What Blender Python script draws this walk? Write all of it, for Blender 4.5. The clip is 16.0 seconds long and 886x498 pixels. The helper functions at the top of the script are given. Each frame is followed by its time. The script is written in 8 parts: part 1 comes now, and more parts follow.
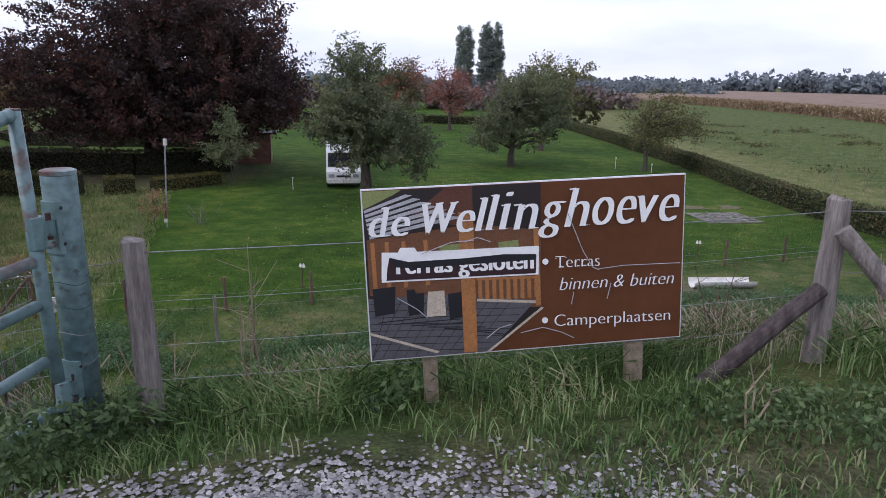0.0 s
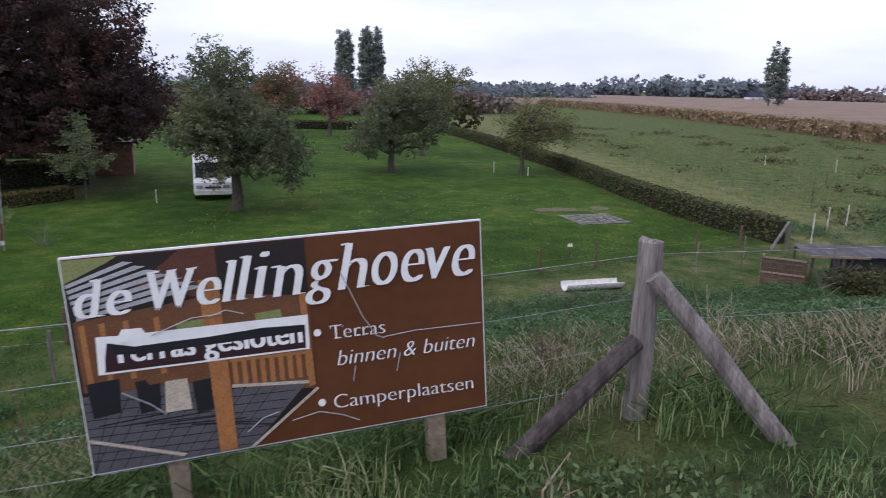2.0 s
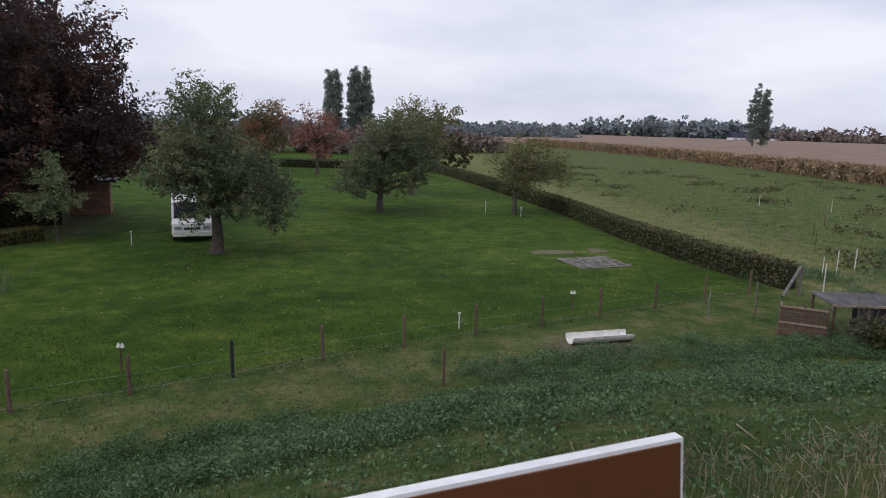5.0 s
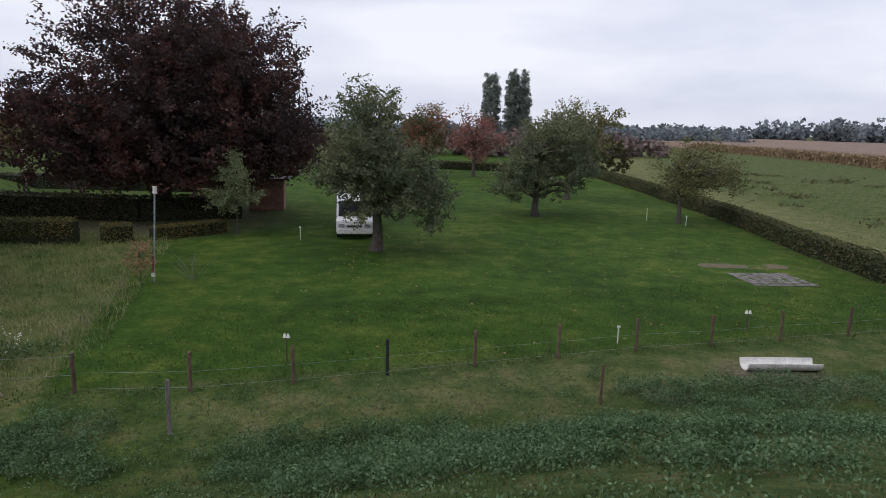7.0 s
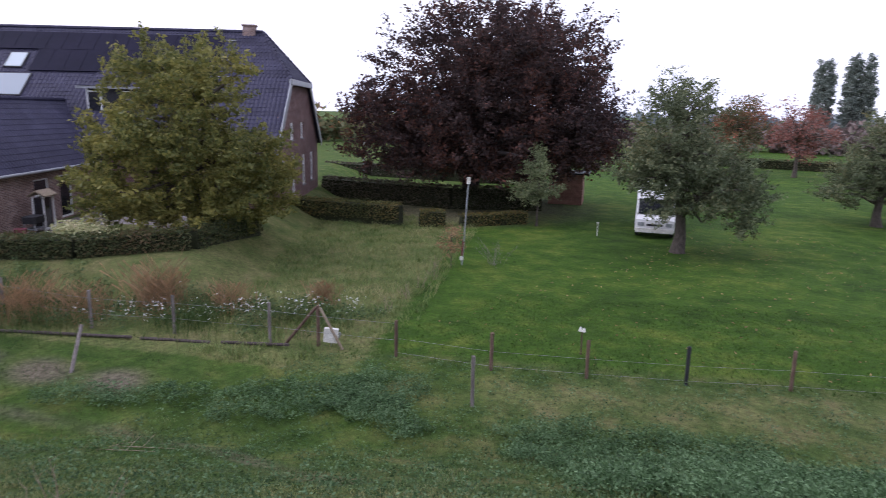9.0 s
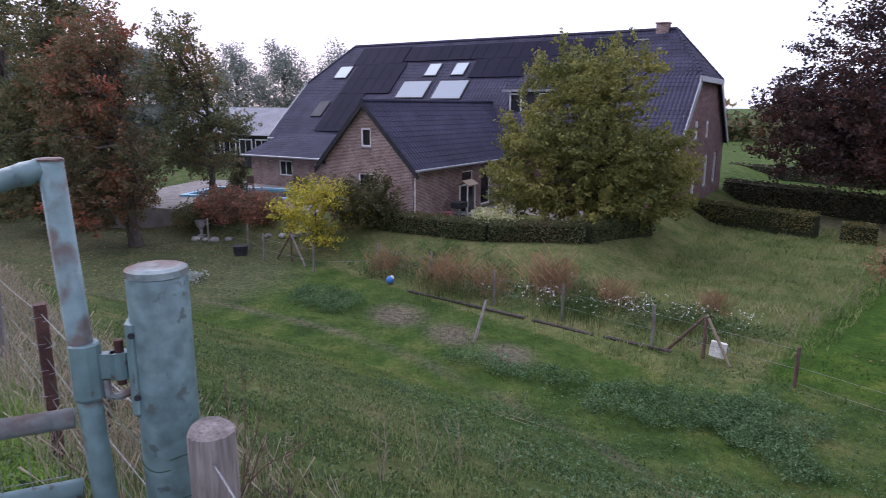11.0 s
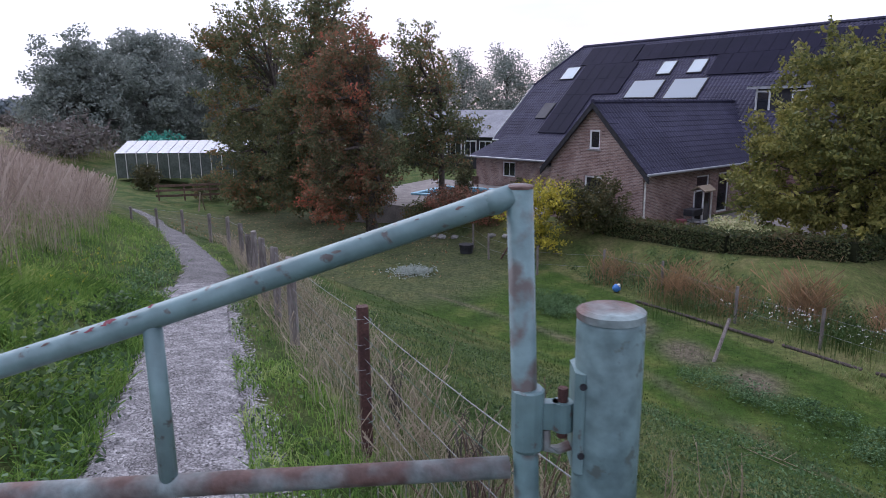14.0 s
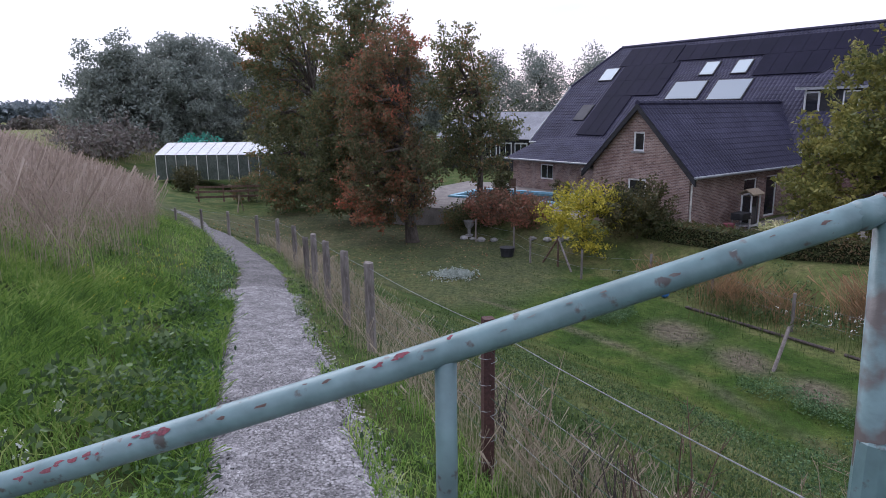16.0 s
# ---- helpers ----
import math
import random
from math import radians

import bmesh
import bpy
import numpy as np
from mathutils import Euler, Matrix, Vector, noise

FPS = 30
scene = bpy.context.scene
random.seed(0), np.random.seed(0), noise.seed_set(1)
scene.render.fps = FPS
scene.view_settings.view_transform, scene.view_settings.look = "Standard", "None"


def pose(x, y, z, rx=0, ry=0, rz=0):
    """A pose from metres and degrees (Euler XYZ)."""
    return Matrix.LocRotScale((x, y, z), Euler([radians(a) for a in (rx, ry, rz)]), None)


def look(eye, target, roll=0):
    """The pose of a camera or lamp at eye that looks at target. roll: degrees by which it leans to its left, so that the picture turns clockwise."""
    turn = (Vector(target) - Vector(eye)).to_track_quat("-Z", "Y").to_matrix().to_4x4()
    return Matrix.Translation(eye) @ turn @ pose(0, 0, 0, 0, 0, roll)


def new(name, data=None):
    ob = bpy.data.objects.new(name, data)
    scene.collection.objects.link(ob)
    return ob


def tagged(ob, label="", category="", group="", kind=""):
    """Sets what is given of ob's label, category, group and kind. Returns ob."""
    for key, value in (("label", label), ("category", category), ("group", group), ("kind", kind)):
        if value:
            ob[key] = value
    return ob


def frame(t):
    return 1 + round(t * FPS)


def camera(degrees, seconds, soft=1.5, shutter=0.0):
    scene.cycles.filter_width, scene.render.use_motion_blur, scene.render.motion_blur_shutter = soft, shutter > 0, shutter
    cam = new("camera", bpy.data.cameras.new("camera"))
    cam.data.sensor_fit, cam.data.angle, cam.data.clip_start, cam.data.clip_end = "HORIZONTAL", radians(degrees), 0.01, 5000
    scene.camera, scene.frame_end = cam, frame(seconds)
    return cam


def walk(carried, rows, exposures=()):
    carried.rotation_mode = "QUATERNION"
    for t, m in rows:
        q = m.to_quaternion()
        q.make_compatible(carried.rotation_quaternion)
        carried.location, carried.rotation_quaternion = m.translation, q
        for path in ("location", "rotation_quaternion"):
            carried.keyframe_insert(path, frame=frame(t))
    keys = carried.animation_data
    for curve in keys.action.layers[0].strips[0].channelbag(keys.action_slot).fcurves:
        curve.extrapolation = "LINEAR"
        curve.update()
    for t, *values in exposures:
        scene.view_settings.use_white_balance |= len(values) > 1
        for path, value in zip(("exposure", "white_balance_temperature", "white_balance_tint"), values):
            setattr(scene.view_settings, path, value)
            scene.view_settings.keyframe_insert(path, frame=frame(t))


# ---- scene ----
cam = camera(68.2, 16.0, soft=0.8, shutter=0.25)
PATH = [
    (0, (0.709, 0.711, 1.321), (0.297, 2.603, 0.819), 1.3),
    (0.5, (0.844, 0.783, 1.34), (0.43, 2.674, 0.838), 1.1),
    (1, (1.039, 0.929, 1.391), (0.617, 2.818, 0.887), 1.1),
    (1.5, (1.17, 1.141, 1.391), (0.833, 3.048, 0.889), 1.1),
    (2, (1.18, 1.454, 1.451), (1.098, 3.393, 0.968), 1.4),
    (2.5, (1.244, 1.801, 1.419), (1.302, 3.746, 0.956), 1.4),
    (3, (1.312, 2.164, 1.417), (1.368, 4.125, 1.025), 1.4),
    (3.5, (1.2, 2.52, 1.409), (1.25, 4.484, 1.034), 1.5),
    (3.7, (1.14, 2.656, 1.404), (1.19, 4.62, 1.034), 1.7),
    (5.8, (0.687, 3.73, 1.329), (0.476, 5.684, 0.959), 1.7),
    (6, (0.647, 3.809, 1.321), (0.381, 5.756, 0.951), 1.8),
    (6.5, (0.569, 3.906, 1.305), (0.178, 5.832, 0.933), 1.7),
    (7, (0.539, 3.924, 1.312), (0.04, 5.825, 0.939), 1.7),
    (7.5, (0.457, 3.915, 1.286), (-0.155, 5.781, 0.91), 1.6),
    (8, (0.336, 3.874, 1.288), (-0.583, 5.608, 0.9), 1.5),
    (8.5, (0.295, 3.818, 1.283), (-0.818, 5.431, 0.887), 1.4),
    (9, (0.185, 3.756, 1.282), (-1.075, 5.254, 0.874), 1.2),
    (9.2, (0.182, 3.793, 1.252), (-1.193, 5.185, 0.840), 1.0),
    (9.5, (0.151, 3.803, 1.257), (-1.393, 5.002, 0.837), 0.7),
    (10, (0.126, 3.783, 1.271), (-1.599, 4.701, 0.847), 0.3),
    (10.2, (0.117, 3.776, 1.268), (-1.649, 4.613, 0.844), 0.2),
    (12.3, (0.004, 3.467, 1.319), (-1.94, 3.667, 0.891), 0.1),
    (12.5, (-0.001, 3.428, 1.315), (-1.948, 3.594, 0.889), -0.1),
    (13, (-0.046, 3.339, 1.305), (-1.998, 3.422, 0.88), -0.3),
    (13.5, (-0.143, 3.242, 1.304), (-2.096, 3.244, 0.876), -0.5),
    (14, (-0.313, 3.091, 1.326), (-2.266, 3.011, 0.905), -0.6),
    (14.5, (-0.44, 2.874, 1.326), (-2.391, 2.752, 0.906), -0.5),
    (15, (-0.459, 2.596, 1.333), (-2.412, 2.473, 0.917), -0.4),
    (15.5, (-0.521, 2.483, 1.318), (-2.473, 2.339, 0.904), -0.5),
    (16, (-0.528, 2.462, 1.316), (-2.478, 2.297, 0.902), -0.7),
]
walk(cam, [(t, look(eye, target, roll)) for t, eye, target, roll in PATH],
     exposures=[(0, 0.38, 6050, 18), (1.5, 0.36, 6050, 18), (2.5, 0.22, 6100, 16), (3.5, 0.02, 6400, 13), (6, 0.02, 6450, 13), (7.5, 0.13, 6450, 13),
                (8.5, 0.44, 6150, 17), (9.5, 0.92, 6000, 25), (12.5, 0.57, 5830, 22), (16, 0.60, 5980, 17)])

# ---- world and light: a bright overcast evening ----
world = bpy.data.worlds.new("world")
scene.world = world
world.use_nodes = True
wn, wl = world.node_tree.nodes, world.node_tree.links
wn.clear()
w_out = wn.new("ShaderNodeOutputWorld")
w_bg = wn.new("ShaderNodeBackground")
w_sky = wn.new("ShaderNodeTexSky")
w_sky.sky_type, w_sky.sun_disc = "NISHITA", False
SUN_ELEV, SUN_ROT = radians(48), radians(230)
w_sky.sun_elevation, w_sky.sun_rotation = SUN_ELEV, SUN_ROT
w_scale = wn.new("ShaderNodeVectorMath")
w_scale.operation = "SCALE"
w_scale.inputs["Scale"].default_value = 0.10
wl.new(w_sky.outputs[0], w_scale.inputs[0])
w_co = wn.new("ShaderNodeTexCoord")
w_sep = wn.new("ShaderNodeSeparateXYZ")
wl.new(w_co.outputs["Generated"], w_sep.inputs[0])
# cloud deck: pale grey-blue sheets with brighter breaks, stretched along the horizon
w_map = wn.new("ShaderNodeMapping")
w_map.inputs["Scale"].default_value = (1.1, 1.1, 4.5)
wl.new(w_co.outputs["Generated"], w_map.inputs[0])
w_noise = wn.new("ShaderNodeTexNoise")
w_noise.inputs["Scale"].default_value, w_noise.inputs["Detail"].default_value = 1.7, 5
wl.new(w_map.outputs[0], w_noise.inputs[0])
w_ramp = wn.new("ShaderNodeValToRGB")
w_ramp.color_ramp.elements[0].position, w_ramp.color_ramp.elements[0].color = 0.36, (0.66, 0.71, 0.87, 1)
w_ramp.color_ramp.elements[1].position, w_ramp.color_ramp.elements[1].color = 0.63, (1.0, 1.02, 1.10, 1)
wl.new(w_noise.outputs["Fac"], w_ramp.inputs[0])
# a faint warm band low in the west
w_low = wn.new("ShaderNodeMapRange")
w_low.inputs[1].default_value, w_low.inputs[2].default_value = 0.17, 0.02
wl.new(w_sep.outputs["Z"], w_low.inputs[0])
w_west = wn.new("ShaderNodeMapRange")
w_west.inputs[1].default_value, w_west.inputs[2].default_value = -0.75, -1.0
wl.new(w_sep.outputs["X"], w_west.inputs[0])
w_mul = wn.new("ShaderNodeMath")
w_mul.operation = "MULTIPLY"
wl.new(w_low.outputs[0], w_mul.inputs[0])
wl.new(w_west.outputs[0], w_mul.inputs[1])
w_warm = wn.new("ShaderNodeMix")
w_warm.data_type = "RGBA"
w_warm.inputs[7].default_value = (0.86, 0.69, 0.68, 1)
wl.new(w_mul.outputs[0], w_warm.inputs[0])
wl.new(w_ramp.outputs[0], w_warm.inputs[6])
w_mix = wn.new("ShaderNodeMix")
w_mix.data_type = "RGBA"
w_mix.inputs[0].default_value = 0.88
wl.new(w_scale.outputs[0], w_mix.inputs[6])
wl.new(w_warm.outputs[2], w_mix.inputs[7])
wl.new(w_mix.outputs[2], w_bg.inputs[0])
w_bg.inputs[1].default_value = 0.92
wl.new(w_bg.outputs[0], w_out.inputs[0])
sun = new("sun", bpy.data.lights.new("sun", "SUN"))
sun.data.energy, sun.data.angle, sun.data.color = 1.2, radians(50), (1.0, 0.985, 0.98)
sun.matrix_world = look((math.sin(SUN_ROT) * 50, math.cos(SUN_ROT) * 50, 50 * math.tan(SUN_ELEV)), (0, 0, 0))


# ---- materials ----
def mat(name, c1, c2, scale=4.0, rough=0.85, bump=0.25, metal=0.0, fine=9.0, island=0.0, spots=None, lo=0.35, hi=0.65, spec=0.3, stretch=None, objrand=0.0, vary=0.28):
    m = bpy.data.materials.new(name)
    m.use_nodes = True
    n, l = m.node_tree.nodes, m.node_tree.links
    b = n["Principled BSDF"]
    b.inputs["Roughness"].default_value, b.inputs["Metallic"].default_value = rough, metal
    b.inputs["Specular IOR Level"].default_value = spec
    co = n.new("ShaderNodeTexCoord")
    src = co.outputs["Object"]
    if stretch:
        mp = n.new("ShaderNodeMapping")
        mp.inputs["Scale"].default_value = stretch
        l.new(src, mp.inputs[0])
        src = mp.outputs[0]

    def tex(sc, detail=4):
        t = n.new("ShaderNodeTexNoise")
        t.inputs["Scale"].default_value, t.inputs["Detail"].default_value = sc, detail
        l.new(src, t.inputs[0])
        return t.outputs["Fac"]

    def remap(sock, a, z, c=0.0, d=1.0):
        r = n.new("ShaderNodeMapRange")
        for i, v in enumerate((a, z, c, d)):
            r.inputs[i + 1].default_value = v
        l.new(sock, r.inputs[0])
        return r.outputs[0]

    def mix(f, a, c, blend="MIX"):
        x = n.new("ShaderNodeMix")
        x.data_type, x.blend_type = "RGBA", blend
        for s, v in ((0, f), (6, a), (7, c)):
            if isinstance(v, tuple):
                x.inputs[s].default_value = (*v, 1)
            elif isinstance(v, float):
                x.inputs[s].default_value = v
            else:
                l.new(v, x.inputs[s])
        return x.outputs[2]

    coarse, grain = tex(scale), tex(scale * fine, 6)
    col = mix(remap(coarse, lo, hi), c1, c2)
    col = mix(1.0, col, remap(grain, 0.3, 0.7, 1 - vary, 1 + vary), "MULTIPLY")
    if island:
        g = n.new("ShaderNodeNewGeometry")
        col = mix(1.0, col, remap(g.outputs["Random Per Island"], 0, 1, 1 - island, 1 + island), "MULTIPLY")
    if objrand:
        g = n.new("ShaderNodeObjectInfo")
        col = mix(1.0, col, remap(g.outputs["Random"], 0, 1, 1 - objrand, 1 + objrand), "MULTIPLY")
    if spots:
        c3, sc, th = spots
        col = mix(remap(tex(sc, 5), th, th + 0.06), col, c3)
    l.new(col, b.inputs["Base Color"])
    if bump:
        bp = n.new("ShaderNodeBump")
        bp.inputs["Strength"].default_value, bp.inputs["Distance"].default_value = bump, 0.02
        l.new(grain, bp.inputs["Height"])
        l.new(bp.outputs[0], b.inputs["Normal"])
    return m


def leaf_mat(name, colours, trans=0.25, rough=0.6, patch=0.35, gain=1.6, each=0.75, drift=(-0.12, 0.38)):
    """Leaves: a colour for each leaf, with larger patches of one colour or another through the crown."""
    m = bpy.data.materials.new(name)
    m.use_nodes = True
    n, l = m.node_tree.nodes, m.node_tree.links
    b = n["Principled BSDF"]
    b.inputs["Roughness"].default_value = rough
    b.inputs["Specular IOR Level"].default_value = 0.25
    g, co = n.new("ShaderNodeNewGeometry"), n.new("ShaderNodeTexCoord")
    t = n.new("ShaderNodeTexNoise")
    t.inputs["Scale"].default_value = patch
    l.new(co.outputs["Object"], t.inputs[0])
    add = n.new("ShaderNodeMath")
    add.operation = "MULTIPLY_ADD"
    l.new(g.outputs["Random Per Island"], add.inputs[0])
    add.inputs[1].default_value = each
    mr = n.new("ShaderNodeMapRange")
    for i, v in enumerate((0.3, 0.7, *drift)):
        mr.inputs[i + 1].default_value = v
    l.new(t.outputs["Fac"], mr.inputs[0])
    l.new(mr.outputs[0], add.inputs[2])
    r = n.new("ShaderNodeValToRGB")
    e = r.color_ramp.elements
    while len(e) < len(colours):
        e.new(0.5)
    for i, c in enumerate(colours):
        e[i].position, e[i].color = i / (len(colours) - 1), (*[min(0.8, v * gain) for v in c], 1)
    l.new(add.outputs[0], r.inputs[0])
    l.new(r.outputs[0], b.inputs["Base Color"])
    tr, mx = n.new("ShaderNodeBsdfTranslucent"), n.new("ShaderNodeMixShader")
    l.new(r.outputs[0], tr.inputs[0])
    mx.inputs[0].default_value = trans
    l.new(b.outputs[0], mx.inputs[1])
    l.new(tr.outputs[0], mx.inputs[2])
    l.new(mx.outputs[0], n["Material Output"].inputs[0])
    return m


def glass_mat(name, colour, rough=0.05):
    m = bpy.data.materials.new(name)
    m.use_nodes = True
    b = m.node_tree.nodes["Principled BSDF"]
    b.inputs["Base Color"].default_value = (*colour, 1)
    b.inputs["Roughness"].default_value = rough
    b.inputs["Specular IOR Level"].default_value = 0.8
    return m


WOOD_GREY = mat("weathered_wood", (0.125, 0.105, 0.098), (0.25, 0.22, 0.205), 3, 0.9, 0.7, fine=6, stretch=(6, 6, 0.7), objrand=0.15)
WOOD_BROWN = mat("brown_wood", (0.085, 0.052, 0.04), (0.16, 0.105, 0.08), 4, 0.9, 0.6, stretch=(6, 6, 0.8), objrand=0.2)
WOOD_DARK = mat("dark_weathered_wood", (0.05, 0.038, 0.037), (0.105, 0.085, 0.08), 4, 0.9, 0.7, stretch=(5, 5, 1.2))
WOOD_TIMBER = mat("sawn_timber", (0.22, 0.17, 0.12), (0.31, 0.25, 0.18), 4, 0.85, 0.4, stretch=(6, 6, 0.8))
RUST_POST = mat("rusty_steel", (0.06, 0.03, 0.028), (0.10, 0.05, 0.042), 8, 0.75, 0.4, metal=0.2)
GATE_PAINT = mat("gate_paint", (0.105, 0.175, 0.18), (0.165, 0.245, 0.25), 2.2, 0.38, 0.2, fine=7, spots=((0.085, 0.075, 0.07), 24, 0.62), spec=0.5, vary=0.2)
GATE_WORN = mat("gate_worn_paint", (0.105, 0.175, 0.18), (0.15, 0.225, 0.23), 2.2, 0.42, 0.3, fine=7, spots=((0.085, 0.07, 0.062), 4.5, 0.49), spec=0.5, vary=0.25)
GATE_POST = mat("gate_post_paint", (0.095, 0.16, 0.168), (0.16, 0.23, 0.235), 2.6, 0.45, 0.15, fine=8, spots=((0.085, 0.11, 0.105), 22, 0.62), spec=0.4, vary=0.3)
GATE_RUST = mat("gate_worn_rail", (0.12, 0.075, 0.065), (0.20, 0.25, 0.25), 6, 0.6, 0.35, fine=5, lo=0.45, hi=0.68)
RED_PAINT = mat("red_paint", (0.24, 0.055, 0.07), (0.17, 0.06, 0.075), 20, 0.6)
GALV = mat("galvanised_wire", (0.30, 0.31, 0.32), (0.18, 0.18, 0.18), 20, 0.5, 0.1, metal=0.6)
GREEN_WIRE = mat("green_wire", (0.03, 0.07, 0.05), (0.05, 0.10, 0.07), 20, 0.6, 0.1)
WHITE_PAINT = mat("white_paint", (0.74, 0.74, 0.74), (0.66, 0.66, 0.67), 3, 0.5, 0.1, vary=0.08)
WHITE_PLASTIC = mat("white_plastic", (0.74, 0.72, 0.68), (0.56, 0.54, 0.50), 4, 0.5, 0.1)
GREY_METAL = mat("grey_metal", (0.28, 0.29, 0.31), (0.36, 0.37, 0.39), 5, 0.45, 0.1, metal=0.3)
DARK = mat("dark_plastic", (0.02, 0.02, 0.024), (0.035, 0.035, 0.04), 5, 0.6, 0.2)
BARK = mat("bark", (0.055, 0.045, 0.038), (0.12, 0.10, 0.085), 5, 0.95, 1.0, fine=5, stretch=(3, 3, 0.7))
BARK_DARK = mat("dark_bark", (0.03, 0.026, 0.025), (0.06, 0.05, 0.048), 4, 0.95, 0.8, stretch=(3, 3, 0.7))


def brick_mat(name, c1, c2, mortar):
    """Coursed brickwork, 22 by 6.5 cm, with pale joints and weather stains."""
    m = mat(name, c1, c2, 1.2, 0.9, 0.0, fine=22)
    n, l = m.node_tree.nodes, m.node_tree.links
    b = n["Principled BSDF"]
    old = b.inputs["Base Color"].links[0].from_socket
    co, sep, add, com = n.new("ShaderNodeTexCoord"), n.new("ShaderNodeSeparateXYZ"), n.new("ShaderNodeMath"), n.new("ShaderNodeCombineXYZ")
    l.new(co.outputs["Object"], sep.inputs[0])
    l.new(sep.outputs["X"], add.inputs[0])
    l.new(sep.outputs["Y"], add.inputs[1])
    l.new(add.outputs[0], com.inputs["X"])
    l.new(sep.outputs["Z"], com.inputs["Y"])
    t = n.new("ShaderNodeTexBrick")
    l.new(com.outputs[0], t.inputs["Vector"])
    t.inputs["Color1"].default_value, t.inputs["Color2"].default_value, t.inputs["Mortar"].default_value = (0.62, 0.58, 0.58, 1), (1.25, 1.2, 1.15, 1), (*mortar, 1)
    for k, v in (("Scale", 1.0), ("Mortar Size", 0.011), ("Mortar Smooth", 0.2), ("Bias", 0.0), ("Brick Width", 0.22), ("Row Height", 0.075)):
        t.inputs[k].default_value = v
    x = n.new("ShaderNodeMix")
    x.data_type, x.blend_type = "RGBA", "MULTIPLY"
    x.inputs[0].default_value = 1.0
    l.new(old, x.inputs[6])
    l.new(t.outputs["Color"], x.inputs[7])
    l.new(x.outputs[2], b.inputs["Base Color"])
    bp = n.new("ShaderNodeBump")
    bp.invert = True
    bp.inputs["Strength"].default_value, bp.inputs["Distance"].default_value = 0.7, 0.01
    l.new(t.outputs["Fac"], bp.inputs["Height"])
    l.new(bp.outputs[0], b.inputs["Normal"])
    return m


BRICK_WALL = brick_mat("house_brick", (0.205, 0.135, 0.12), (0.30, 0.215, 0.19), (1.5, 1.75, 1.85))
BRICK_DARK = brick_mat("gable_brick", (0.155, 0.09, 0.085), (0.22, 0.135, 0.125), (1.4, 1.6, 1.65))
TILE = mat("roof_tile", (0.026, 0.025, 0.048), (0.042, 0.040, 0.070), 0.9, 0.68, 0.2, fine=14, island=0.12, spec=0.22)
SOLAR = mat("solar_panel", (0.009, 0.009, 0.021), (0.013, 0.012, 0.027), 0.4, 0.6, 0.0, spec=0.04, vary=0.1)
GLASS = glass_mat("window_glass", (0.02, 0.022, 0.027))
# Sky reflection is put into the pane colours: palest high up, left out lowest.
SKYLIGHT = glass_mat("skylight_sky_tint", (0.17, 0.21, 0.25), 0.3)
SKY_BRIGHT = glass_mat("skylight_bright_sky_tint", (0.27, 0.33, 0.37), 0.2)
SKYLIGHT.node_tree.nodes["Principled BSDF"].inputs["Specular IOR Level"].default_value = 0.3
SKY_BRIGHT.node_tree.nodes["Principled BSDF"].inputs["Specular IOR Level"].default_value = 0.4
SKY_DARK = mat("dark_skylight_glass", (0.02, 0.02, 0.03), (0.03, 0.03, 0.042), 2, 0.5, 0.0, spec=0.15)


def gravel_mat():
    """Small broken stones, each its own grey, with dark gaps between."""
    m = mat("gravel", (0.13, 0.123, 0.123), (0.20, 0.19, 0.19), 2.0, 0.95, 0.0, fine=24, vary=0.25)
    n, l = m.node_tree.nodes, m.node_tree.links
    b = n["Principled BSDF"]
    old = b.inputs["Base Color"].links[0].from_socket
    co = n.new("ShaderNodeTexCoord")
    cell, edge = n.new("ShaderNodeTexVoronoi"), n.new("ShaderNodeTexVoronoi")
    edge.feature = "DISTANCE_TO_EDGE"
    for v in (cell, edge):
        v.inputs["Scale"].default_value = 68
        l.new(co.outputs["Object"], v.inputs["Vector"])
    sp = n.new("ShaderNodeSeparateColor")
    l.new(cell.outputs["Color"], sp.inputs[0])
    tone, gap = n.new("ShaderNodeMapRange"), n.new("ShaderNodeMapRange")
    for i, v in enumerate((0, 1, 0.5, 2.3)):
        tone.inputs[i + 1].default_value = v
    for i, v in enumerate((0.02, 0.16, 0.28, 1.0)):
        gap.inputs[i + 1].default_value = v
    l.new(sp.outputs[0], tone.inputs[0])
    l.new(edge.outputs["Distance"], gap.inputs[0])
    mul = n.new("ShaderNodeMath")
    mul.operation = "MULTIPLY"
    l.new(tone.outputs[0], mul.inputs[0])
    l.new(gap.outputs[0], mul.inputs[1])
    x = n.new("ShaderNodeMix")
    x.data_type, x.blend_type = "RGBA", "MULTIPLY"
    x.inputs[0].default_value = 1.0
    l.new(old, x.inputs[6])
    l.new(mul.outputs[0], x.inputs[7])
    l.new(x.outputs[2], b.inputs["Base Color"])
    bp = n.new("ShaderNodeBump")
    bp.inputs["Strength"].default_value, bp.inputs["Distance"].default_value = 1.0, 0.02
    l.new(edge.outputs["Distance"], bp.inputs["Height"])
    l.new(bp.outputs[0], b.inputs["Normal"])
    return m


